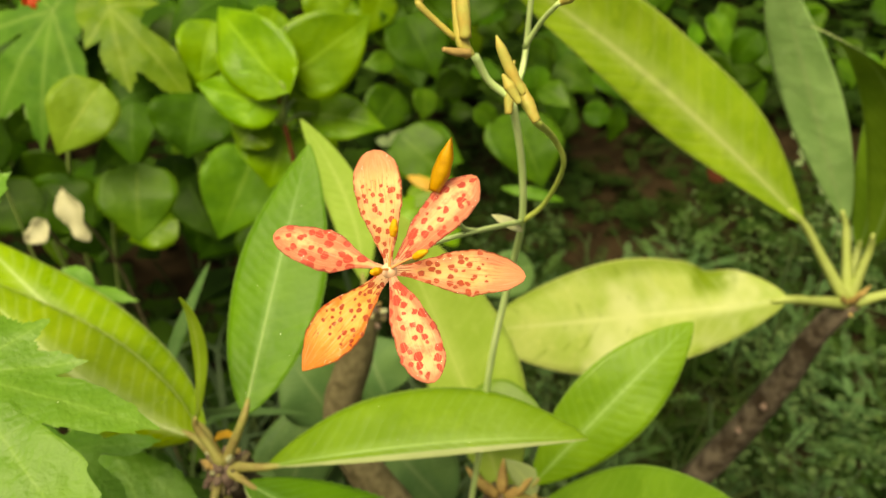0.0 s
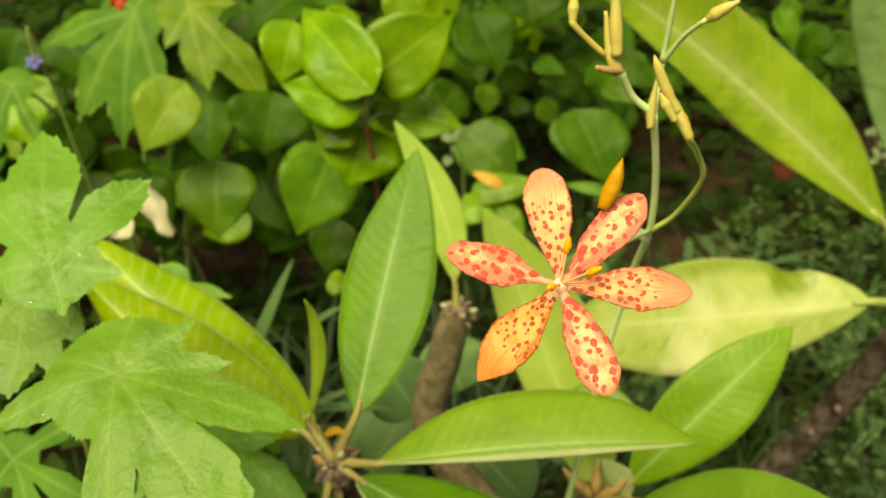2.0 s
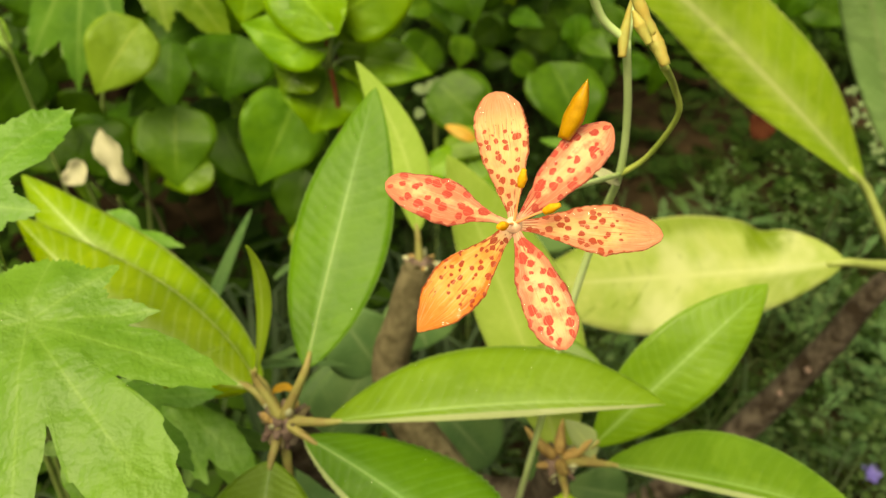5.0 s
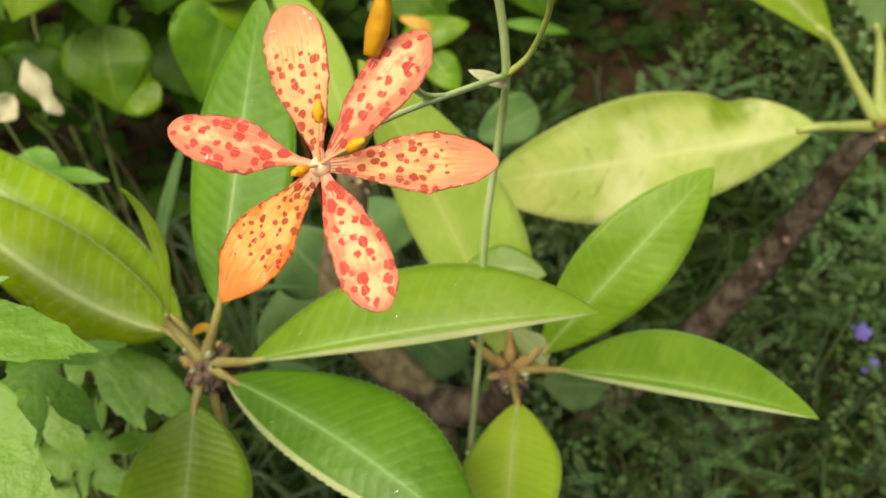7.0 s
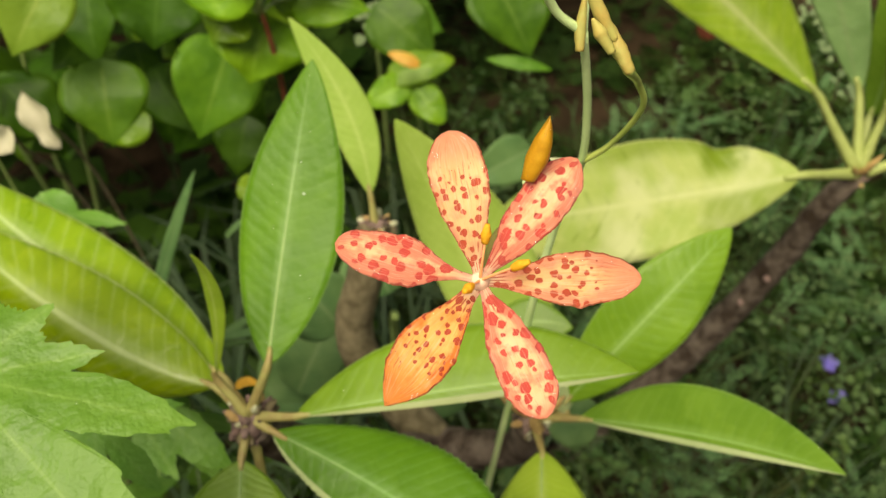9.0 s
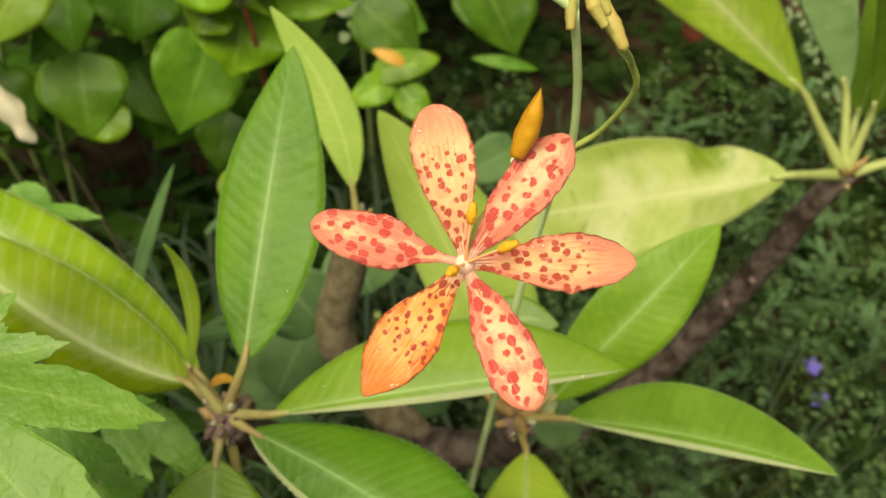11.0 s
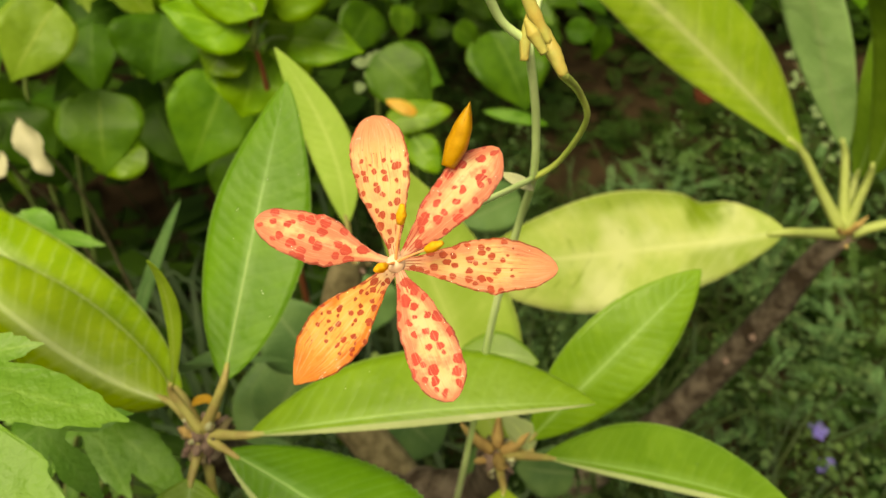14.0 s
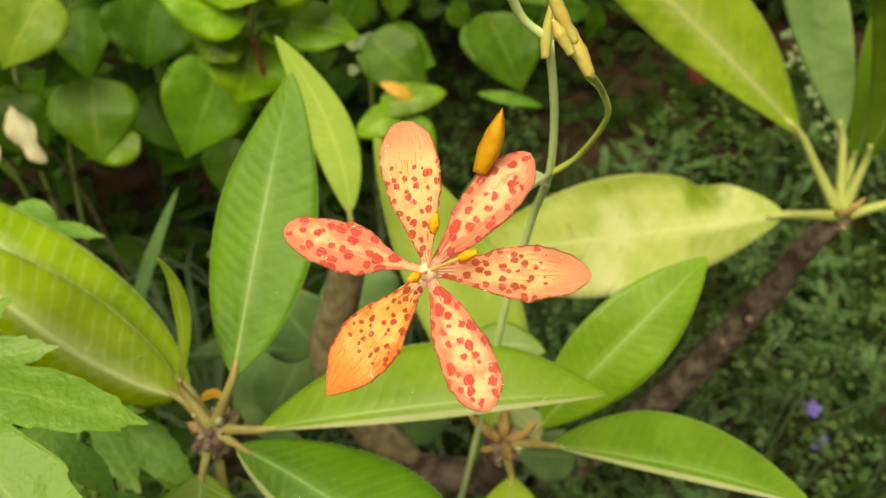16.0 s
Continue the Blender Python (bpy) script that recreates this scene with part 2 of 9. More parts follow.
    both = k.node("ShaderNodeMixShader", Fac=0.16)
    k.tree.links.new(k.bsdf.outputs[0], both.inputs[1])
    k.tree.links.new(lit.outputs[0], both.inputs[2])
    k.tree.links.new(both.outputs[0], k.out.inputs[0])
    return k.mat


LONG = leaf_material("long_leaf_top", rgb(0.1675, 0.31, 0.026), rgb(0.1239, 0.25, 0.018), rgb(0.282, 0.46, 0.12), 22, 0.15, 0.4, 0.3, veined=0.1, relief=0.00014, pucker=0.0012, sheen=0.36)
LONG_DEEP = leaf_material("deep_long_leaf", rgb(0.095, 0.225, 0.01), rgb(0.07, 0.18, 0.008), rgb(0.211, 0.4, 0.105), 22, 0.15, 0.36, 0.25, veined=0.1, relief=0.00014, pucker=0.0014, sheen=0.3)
LONG_COOL = leaf_material("cool_long_leaf", rgb(0.1196, 0.3, 0.014), rgb(0.0828, 0.235, 0.01), rgb(0.246, 0.44, 0.135), 22, 0.15, 0.4, 0.3, veined=0.1, relief=0.00014, pucker=0.0014, sheen=0.22)
LONG_WARM = leaf_material("warm_long_leaf", rgb(0.1959, 0.375, 0.02), rgb(0.1507, 0.31, 0.014), rgb(0.326, 0.53, 0.15), 21, 0.15, 0.4, 0.32, veined=0.1, relief=0.00014, pucker=0.0012, sheen=0.36)
# brighter copy of the long leaf; sun and rib sheen are in its colours
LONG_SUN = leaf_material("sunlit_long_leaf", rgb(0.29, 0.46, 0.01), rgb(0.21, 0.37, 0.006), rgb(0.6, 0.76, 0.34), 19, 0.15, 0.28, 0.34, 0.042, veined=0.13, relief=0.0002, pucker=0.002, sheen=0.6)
LONG_UNDER = leaf_material("long_leaf_underside", rgb(0.44, 0.52, 0.26), rgb(0.37, 0.46, 0.2), rgb(0.5, 0.6, 0.24), 26, 0.3, 0.55, 0.3)
LONG_PALE = leaf_material("pale_long_leaf", rgb(0.3534, 0.5022, 0.04185), rgb(0.2697, 0.4185, 0.0279), rgb(0.558, 0.6324, 0.2418), 20, 0.15, 0.4, 0.36, 0.045, sheen=0.35, veined=0.12, relief=0.0003, pucker=0.002)
# pale bluish sheen of one leaf, mixed into its base colours
SHEEN_LEAF = leaf_material("sheen_pale_leaf", rgb(0.38, 0.64, 0.25), rgb(0.28, 0.52, 0.18), rgb(0.38, 0.56, 0.24), 18, 0.15, 0.32, 0.35, veined=0.12, sheen=0.36, pucker=0.002)
BRIGHT_LEAF = leaf_material("young_bright_leaf", rgb(0.42, 0.63, 0.06), rgb(0.34, 0.55, 0.045), rgb(0.55, 0.7, 0.22), 20, 0.15, 0.42, 0.4, veined=0.14, pucker=0.0012)
PALE_YOUNG = leaf_material("pale_young_leaf", rgb(0.44, 0.63, 0.13), rgb(0.36, 0.56, 0.09), rgb(0.54, 0.7, 0.2), 20, 0.15, 0.45, 0.4, veined=0.1, pucker=0.0012, sheen=0.3)
YELLOW = leaf_material("yellowing_leaf", rgb(0.45, 0.52, 0.15), rgb(0.36, 0.46, 0.1), rgb(0.56, 0.61, 0.27), 18, 0.15, 0.42, 0.35, blush=rgb(0.55, 0.6, 0.28), rib=0.03, relief=0.0003, veined=0.12, pucker=0.0016, fresh=rgb(0.17, 0.26, 0.01))
PALMATE = leaf_material("lobed_leaf", rgb(0.165, 0.37, 0.032), rgb(0.12, 0.3, 0.022), rgb(0.21, 0.41, 0.06), 8, 0.9, 0.46, 0.35, 0.006, relief=0.0001, sheen=0.48, veined=0.04, pucker=0.0016, swell=150.0)
# darkened copy for lobed leaves set back; their shade is in the colour
PALMATE_FAR = leaf_material("dimmed_lobed_leaf", rgb(0.115, 0.25, 0.03), rgb(0.07, 0.18, 0.02), rgb(0.2, 0.33, 0.07), 8, 0.9, 0.5, 0.3, 0.007, relief=0.00012, sheen=0.09, veined=0.08, pucker=0.002)
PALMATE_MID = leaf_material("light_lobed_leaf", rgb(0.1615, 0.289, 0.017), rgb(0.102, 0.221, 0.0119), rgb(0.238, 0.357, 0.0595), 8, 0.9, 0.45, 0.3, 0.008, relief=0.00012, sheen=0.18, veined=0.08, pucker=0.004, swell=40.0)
PALMATE_UNDER = leaf_material("lobed_leaf_underside", rgb(0.3, 0.44, 0.17), rgb(0.25, 0.38, 0.13), rgb(0.4, 0.5, 0.24), 9, 0.9, 0.6, 0.3, 0.007)
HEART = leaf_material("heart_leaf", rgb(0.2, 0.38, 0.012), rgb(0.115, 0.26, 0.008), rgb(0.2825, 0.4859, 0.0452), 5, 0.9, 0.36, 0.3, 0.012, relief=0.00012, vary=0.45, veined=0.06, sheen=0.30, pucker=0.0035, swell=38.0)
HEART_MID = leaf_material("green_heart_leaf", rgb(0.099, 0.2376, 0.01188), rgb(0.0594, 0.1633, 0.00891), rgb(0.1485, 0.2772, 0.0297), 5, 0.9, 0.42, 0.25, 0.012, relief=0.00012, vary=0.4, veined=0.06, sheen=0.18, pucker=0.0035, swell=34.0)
# heart leaf again, its colour darkened for leaves lying in shade
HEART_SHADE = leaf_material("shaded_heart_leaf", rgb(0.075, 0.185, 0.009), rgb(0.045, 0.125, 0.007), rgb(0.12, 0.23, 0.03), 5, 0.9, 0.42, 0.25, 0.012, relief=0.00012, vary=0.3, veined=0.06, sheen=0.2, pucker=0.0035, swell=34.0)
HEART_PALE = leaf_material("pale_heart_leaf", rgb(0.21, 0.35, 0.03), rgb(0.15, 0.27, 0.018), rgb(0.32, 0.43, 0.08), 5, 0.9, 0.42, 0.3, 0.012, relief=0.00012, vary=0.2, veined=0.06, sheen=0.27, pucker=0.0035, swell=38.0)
# darkest copy of the heart leaf, with the bush's inner shade in it
HEART_DARK = leaf_material("shade_dark_leaf", rgb(0.0425, 0.119, 0.00425), rgb(0.0238, 0.07225, 0.0034), rgb(0.068, 0.153, 0.017), 5, 0.9, 0.45, 0.2, 0.012, relief=0.00012, vary=0.5, veined=0.06, sheen=0.12, pucker=0.0035, swell=36.0)
BLUISH = leaf_material("bluish_leaf", rgb(0.1148, 0.216, 0.0675), rgb(0.07425, 0.162, 0.0513), rgb(0.1755, 0.27, 0.108), 12, 0.4, 0.5, 0.2, 0.014, sheen=0.15)
STALK = plain_material("green_stalk", rgb(0.3, 0.42, 0.12), rgb(0.22, 0.32, 0.085), 80.0, 0.42, 0.0002)
LILY_STALK = plain_material("pale_lily_stalk", rgb(0.68, 0.86, 0.4), rgb(0.55, 0.75, 0.3), 80.0, 0.36, 0.0002, spec=0.5)
BUD_STALK = plain_material("yellow_green_bud_stalk", rgb(0.62, 0.72, 0.18), rgb(0.45, 0.6, 0.12), 80.0, 0.36, 0.0002, spec=0.5)
PETIOLE = plain_material("leaf_stalk", rgb(0.42, 0.42, 0.13), rgb(0.33, 0.25, 0.09), 120.0, 0.5, 0.0004, glow=0.1)
PETIOLE_PALE = plain_material("pale_leaf_stalk", rgb(0.4, 0.48, 0.15), rgb(0.34, 0.42, 0.11), 120.0, 0.5, 0.0004, glow=0.1)
BARK = plain_material("dark_bark", rgb(0.045, 0.032, 0.02), rgb(0.21, 0.175, 0.13), 75.0, 0.9, 0.004, 380.0, spec=0.15)
YOUNG_BARK = plain_material("young_bark", rgb(0.13, 0.11, 0.055), rgb(0.29, 0.25, 0.14), 150.0, 0.85, 0.0022, 600.0, spec=0.2)
SCAR = plain_material("leaf_scar", rgb(0.27, 0.19, 0.15), rgb(0.14, 0.09, 0.07), 220.0, 0.85, 0.001)
STUB = plain_material("dry_leaf_stub", rgb(0.374, 0.242, 0.088), rgb(0.528, 0.374, 0.132), 220.0, 0.7, 0.0006)
# damp soil, its browns lowered further to hold the shade under plants
SOIL = plain_material("shaded_damp_soil", rgb(0.024, 0.017, 0.009), rgb(0.05, 0.034, 0.018), 26.0, 0.95, 0.012, 190.0, spec=0.03)
DRY = plain_material("withered_petal", rgb(0.493, 0.493, 0.306), rgb(0.578, 0.5695, 0.3825), 90.0, 0.6, 0.0008, glow=0.3)
BUD = plain_material("bud_skin", rgb(0.5, 0.5, 0.13), rgb(0.55, 0.41, 0.1), 260.0, 0.42, 0.0003, 1600.0)
BRACT = plain_material("papery_bract", rgb(0.55, 0.58, 0.36), rgb(0.48, 0.5, 0.26), 300.0, 0.6, 0.0003, 900.0, glow=0.1)
ORANGE = plain_material("closed_orange_bud", rgb(0.6, 0.3, 0.015), rgb(0.86, 0.5, 0.04), 240.0, 0.35, 0.0002, 900.0, glow=0.3)
ANTHER = plain_material("anther", rgb(0.95, 0.45, 0.015), rgb(1.0, 0.58, 0.04), 900.0, 0.7, 0.0006, 3000.0, glow=0.2)
FILAMENT = plain_material("filament", rgb(0.9, 0.38, 0.14), rgb(0.92, 0.45, 0.2), 600.0, 0.4, 0.0001, 2000.0)
THROAT = plain_material("flower_throat", rgb(1.0, 0.74, 0.52), rgb(1.0, 0.64, 0.4), 700.0, 0.45, 0.0001, 2500.0)
BLUE = plain_material("blue_petal", rgb(0.2, 0.17, 0.62), rgb(0.3, 0.26, 0.75), 200.0, 0.6, 0.0002, glow=0.3)
RED = plain_material("red_petal", rgb(0.6, 0.05, 0.015), rgb(0.7, 0.1, 0.03), 90.0, 0.5, 0.0005, glow=0.3)
RUST = plain_material("rusty_leaf", rgb(0.045, 0.013, 0.006), rgb(0.07, 0.022, 0.01), 60.0, 0.9, 0.0006, spec=0.05)
AMBER = plain_material("amber_leaf", rgb(0.62, 0.34, 0.03), rgb(0.7, 0.45, 0.06), 60.0, 0.5, 0.0006, glow=0.3)
RED_TWIG = plain_material("red_twig", rgb(0.2, 0.05, 0.02), rgb(0.3, 0.11, 0.04), 90.0, 0.6, 0.0005)
SILVER = plain_material("silvery_leaf", rgb(0.13, 0.21, 0.08), rgb(0.2, 0.29, 0.12), 60.0, 0.6, 0.0006, glow=0.2)
# fern and both grass greens are darkened for the shade between plants
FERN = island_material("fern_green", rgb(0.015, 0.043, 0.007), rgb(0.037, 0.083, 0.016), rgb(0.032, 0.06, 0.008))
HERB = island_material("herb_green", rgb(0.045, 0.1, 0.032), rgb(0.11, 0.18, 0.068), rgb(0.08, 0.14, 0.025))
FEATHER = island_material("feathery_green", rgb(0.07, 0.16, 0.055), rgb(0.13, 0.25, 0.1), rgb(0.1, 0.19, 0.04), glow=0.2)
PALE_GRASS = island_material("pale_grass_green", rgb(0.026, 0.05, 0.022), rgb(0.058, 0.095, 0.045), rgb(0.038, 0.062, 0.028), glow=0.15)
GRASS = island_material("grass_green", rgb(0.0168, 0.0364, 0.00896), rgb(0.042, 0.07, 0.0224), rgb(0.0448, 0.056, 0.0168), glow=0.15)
# near-black greens: the deep shade behind the plants is in the colour
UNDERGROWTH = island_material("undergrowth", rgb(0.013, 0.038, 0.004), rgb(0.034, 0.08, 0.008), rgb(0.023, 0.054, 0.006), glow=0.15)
INNER = tepal_material("spotted_tepal", rgb(1.0, 0.64, 0.31), rgb(0.95, 0.31, 0.18), rgb(0.79, 0.11, 0.075), 9.3, 0.2, 0.43, 0.86, 0.24, 0.0, 0.85)
OUTER = tepal_material("freckled_tepal", rgb(1.0, 0.58, 0.24), rgb(0.98, 0.37, 0.2), rgb(0.66, 0.11, 0.05), 11.5, 0.18, 0.38, 0.68, 0.42, 0.6, 0.5)
TIPPED = tepal_material("orange_tipped_tepal", rgb(1.0, 0.5, 0.13), rgb(0.92, 0.26, 0.045), rgb(0.56, 0.08, 0.03), 12.5, 0.16, 0.34, 0.64, 0.5, 0.7, 0.45)
DROP = Nodes("water_drop")
facing = DROP.node("ShaderNodeLayerWeight", Blend=0.5).outputs["Facing"]
shine = DROP.node("ShaderNodeMixShader", Fac=DROP.math("ADD", 0.03, DROP.math("MULTIPLY", DROP.math("POWER", facing, 4.0), 0.3)))
DROP.tree.links.new(DROP.node("ShaderNodeBsdfTransparent").outputs[0], shine.inputs[1])
DROP.tree.links.new(DROP.node("ShaderNodeBsdfGlossy", Roughness=0.04).outputs[0], shine.inputs[2])
DROP.tree.links.new(shine.outputs[0], DROP.out.inputs[0])
DROP = DROP.mat


# ---- builders ----
def vec(p):
    return Vector(p)


def part(name, bm, material, parent=None, label=""):
    """Links a bmesh as one mesh object under a thing or a part."""
    mesh = bpy.data.meshes.new(name)
    bm.to_mesh(mesh)
    bm.free()
    for m in material if isinstance(material, (list, tuple)) else (material,):
        mesh.materials.append(m)
    for p in mesh.polygons:
        p.use_smooth = True
    ob = new(name, mesh)
    if parent:
        ob.parent = parent
    return tagged(ob, label)


def thing(name, label, category, group=""):
    return tagged(new(name), label, category, group)


def raw(name, verts, faces, material, parent=None, label=""):
    """Links arrays of corners and faces as one mesh object."""
    mesh = bpy.data.meshes.new(name)
    mesh.from_pydata(verts, [], faces)
    mesh.materials.append(material)
    for p in mesh.polygons:
        p.use_smooth = True
    ob = new(name, mesh)
    if parent:
        ob.parent = parent
    return tagged(ob, label)


def curve_points(points, n):
    """n + 1 places on a smooth line through the points (Catmull-Rom)."""
    p = [vec(q) for q in points]
    p = [2 * p[0] - p[1]] + p + [2 * p[-1] - p[-2]]
    out = []
    for i in range(n + 1):
        s = i / n * (len(p) - 3)
        j = min(int(s), len(p) - 4)
        t = s - j
        a, b, c, d = p[j : j + 4]
        out.append(0.5 * (2 * b + (c - a) * t + (2 * a - 5 * b + 4 * c - d) * t * t + (3 * b - a - 3 * c + d) * t ** 3))
    return out


def tube_mesh(bm, points, radii, n=14, sides=8, rough=0.0):
    """A tapered round stalk through the points; radii run along it."""
    line = curve_points(points, n)
    side = None
    rings = []
    for i, c in enumerate(line):
        along = (line[min(i + 1, n)] - line[max(i - 1, 0)]).normalized()
        side = (along.orthogonal() if side is None else side - along * side.dot(along)).normalized()
        up = along.cross(side)
        s = i / n * (len(radii) - 1)
        j = min(int(s), len(radii) - 2)
        r = radii[j] + (radii[j + 1] - radii[j]) * (s - j)
        ring = []
        for a in range(sides):
            w = 2 * math.pi * a / sides
            rr = r * (1 + rough * noise.noise(c * min(900.0, 1.4 / max(r, 0.0008)) + Vector((a * 0.7, 0, 0))))
            ring.append(bm.verts.new(c + rr * (math.cos(w) * side + math.sin(w) * up)))
        rings.append(ring)
    for a, b in zip(rings, rings[1:]):
        for i in range(sides):
            bm.faces.new((a[i], a[(i + 1) % sides], b[(i + 1) % sides], b[i]))
    bm.faces.new(rings[0][::-1])
    bm.faces.new(rings[-1])


def tube(name, points, radii, material, parent=None, label="", n=14, sides=8, rough=0.0):
    bm = bmesh.new()
    tube_mesh(bm, points, radii, n, sides, rough)
    return part(name, bm, material, parent, label)


def lance(u):
    return max(0.0, math.sin(math.pi * u ** 0.92)) ** 0.8


def blunt(u):
    return max(0.0, math.sin(math.pi * u ** 1.1)) ** 0.62


def broad(u):
    return max(0.0, math.sin(math.pi * u ** 0.72)) ** 0.62


def heart(u):
    return max(0.0, math.sin(math.pi * u ** 0.6)) ** (0.52 + 0.55 * u)


def sword(u):
    return 0.55 + 0.45 * math.sin(math.pi * min(1.0, u * 1.2 + 0.1)) if u < 0.5 else max(0.0, (1 - u) * 2) ** 0.6


def profile(us, ws):
    """A blade's outline from half-widths along its length, rounded off between them."""
    table = np.interp(np.linspace(0, 1, 201), us, ws)
    soft = np.convolve(np.pad(table, 9, mode="edge"), np.hanning(19) / np.hanning(19).sum(), "valid")

    def width(u):
        end = max(0.0, 1 - max(0.0, (u - 0.82) / 0.18) ** 2) ** 0.5
        return float(np.interp(u, np.linspace(0, 1, 201), soft)) * end

    return width


TEPAL_TOP = profile((0, 0.1, 0.25, 0.5, 0.66, 0.86, 1), (0.18, 0.2, 0.46, 0.9, 1.0, 0.88, 0.7))
TEPAL_LEFT = profile((0, 0.15, 0.3, 0.45, 0.56, 0.7, 0.86, 1), (0.16, 0.18, 0.5, 0.95, 1.0, 0.92, 0.78, 0.66))
TEPAL_LOW = profile((0, 0.15, 0.3, 0.5, 0.6, 0.75, 0.9, 1), (0.2, 0.3, 0.6, 0.97, 1.0, 0.86, 0.5, 0.2))
TEPAL_SIDE = profile((0, 0.15, 0.3, 0.45, 0.6, 0.75, 0.9, 1), (0.18, 0.3, 0.58, 0.87, 1.0, 0.9, 0.66, 0.5))
SPINDLE = profile((0, 0.3, 0.6, 0.85, 1), (0.6, 1.0, 0.8, 0.35, 0.02))
TEPAL_FOOT = profile((0, 0.1, 0.25, 0.4, 0.6, 0.76, 0.9, 1), (0.18, 0.2, 0.52, 0.84, 0.98, 1.0, 0.82, 0.6))


DROP_MESH = None


def drops(leaf, count, size, seed, lo=0.0, hi=1.0, rim=False):
    """Raindrops on a blade's upper skin."""
    global DROP_MESH
    if DROP_MESH is None:
        bm = bmesh.new()
        bmesh.ops.create_icosphere(bm, subdivisions=2, radius=1.0)
        for v in bm.verts:
            v.co.z = max(v.co.z, -0.2) * 0.6
        DROP_MESH = bpy.data.meshes.new("water_drop")
        bm.to_mesh(DROP_MESH)
        bm.free()
        DROP_MESH.materials.append(DROP)
        for p in DROP_MESH.polygons:
            p.use_smooth = True
    rnd = random.Random(seed)
    uv = leaf.data.uv_layers["blade"].data
    picks = []
    for p in leaf.data.polygons:
        if p.material_index == 0:
            u, v = uv[p.loop_start].uv
            if lo <= u <= hi and (not rim or abs(v - 0.5) > 0.33):
                picks.append(p)
    for p in rnd.sample(picks, min(count, len(picks))):
        ob = new("water_drop", DROP_MESH)
        r = size * rnd.uniform(0.45, 1.15)
        n = p.normal if p.normal.z > -0.2 else -p.normal
        ob.matrix_world = Matrix.Translation(p.center + n * r * 0.2) @ n.to_track_quat("Z", "Y").to_matrix().to_4x4() @ Matrix.Diagonal((r, r * rnd.uniform(0.85, 1.15), r, 1))
        ob.parent = leaf


def blade(name, parent, base, mid, tip, left, right, top, under, shape=lance, nu=26, nv=10, thick=0.0005, wave=0.0, saw=0.0, cup=0.0, rib=0.0, notch=0.0, seed=0, label="", lobe=0.0, ruffle=0.0, hem=0.0, dent=0.0):
    """A leaf or tepal with two skins. base, mid, tip: the midrib; left, right: from mid to the margins."""
    b, m, e = vec(base), vec(mid), vec(tip)
    ctrl = 2 * m - 0.5 * (b + e)
    lv, rv = vec(left), vec(right)
    bm = bmesh.new()
    uvl = bm.loops.layers.uv.new("blade")
    flat = bm.loops.layers.uv.new("flat")
    rnd = random.Random(seed)
    f0, f1 = rnd.uniform(0, 6), rnd.uniform(0, 6)
    face_n = (e - b).cross(lv - rv).normalized()
    if face_n.dot(Vector((0, -0.5, 0.85))) < 0:
        face_n = -face_n
    tops, lows = [], []
    for i in range(nu + 1):
        u = i / nu
        c = (1 - u) ** 2 * b + 2 * u * (1 - u) * ctrl + u * u * e
        w = shape(u)
        along = (2 * (1 - u) * (ctrl - b) + 2 * u * (e - ctrl)).normalized()
        row_t, row_l = [], []
        for j in range(nv + 1):
            v = 2 * j / nv - 1
            s = (lv if v < 0 else rv) * abs(v) * w
            tooth = 1 + (saw * (1 if i % 2 else -1) if j in (0, nv) else 0)
            if ruffle:
                tooth *= 1 + ruffle * (noise.noise(Vector((u * 6, 3.0 if v < 0 else 9.0, seed))) + 0.5 * noise.noise(Vector((u * 19, 3.0 if v < 0 else 9.0, seed))))
            p = c + s * tooth
            reach = (lv.length if v < 0 else rv.length)
            if dent and v < 0:
                pit = dent * math.exp(-((u - 0.27) / 0.05) ** 2) * abs(v)
                p = p - s * pit - face_n * reach * pit * 1.2
            if hem and v > 0.8:
                p = p + face_n * hem * ((v - 0.8) / 0.2) * (0.75 + 0.5 * noise.noise(Vector((u * 9, seed, 0)))) * min(1.0, 6 * u) * min(1.0, 6 - 6 * u)
            p = p + face_n * (wave * reach * abs(v) ** 1.5 * math.sin(u * 11 + (f0 if v < 0 else f1)) * w + cup * reach * v * v * w)
            if notch and u > 0.8:
                p = p - along * notch * reach * (1 - abs(v)) ** 1.5 * ((u - 0.8) / 0.2) ** 2
            if lobe and u < 0.35:
                p = p - along * lobe * reach * abs(v) * (1.25 - abs(v)) * (1 - u / 0.35) ** 1.5
            half = 0.5 * thick * (1 - abs(v) ** 6) * (1 if 0 < i < nu else 0.0)
            bulge = rib * max(0.0, 1 - abs(v) * nv / 2) * (1 - 0.7 * u)
            row_t.append(bm.verts.new(p + face_n * (half + 1e-6)))
            row_l.append(bm.verts.new(p - face_n * (half + bulge + 1e-6)))
        tops.append(row_t)
        lows.append(row_l)
    for i in range(nu):
        for j in range(nv):
            q = [(i, j), (i + 1, j), (i + 1, j + 1), (i, j + 1)]
            f = bm.faces.new([tops[a][c] for a, c in q])
            # strip of underside skin; three columns wide it stands in for grazing sheen
            if hem and j >= nv - (1 if hem > 0.001 else 3):
                f.material_index = 1
            g = bm.faces.new([lows[a][c] for a, c in q[::-1]])
            g.material_index = 1
            for face, order in ((f, q), (g, q[::-1])):
                for loop, (a, c) in zip(face.loops, order):
                    loop[uvl].uv = (a / nu, c / nv)
                    loop[flat].uv = (a / nu * (e - b).length / 0.02, (2 * c / nv - 1) * shape(a / nu) * lv.length / 0.02)
    for rows in (0, nv):
        for i in range(nu):
            f = bm.faces.new([tops[i][rows], lows[i][rows], lows[i + 1][rows], tops[i + 1][rows]])
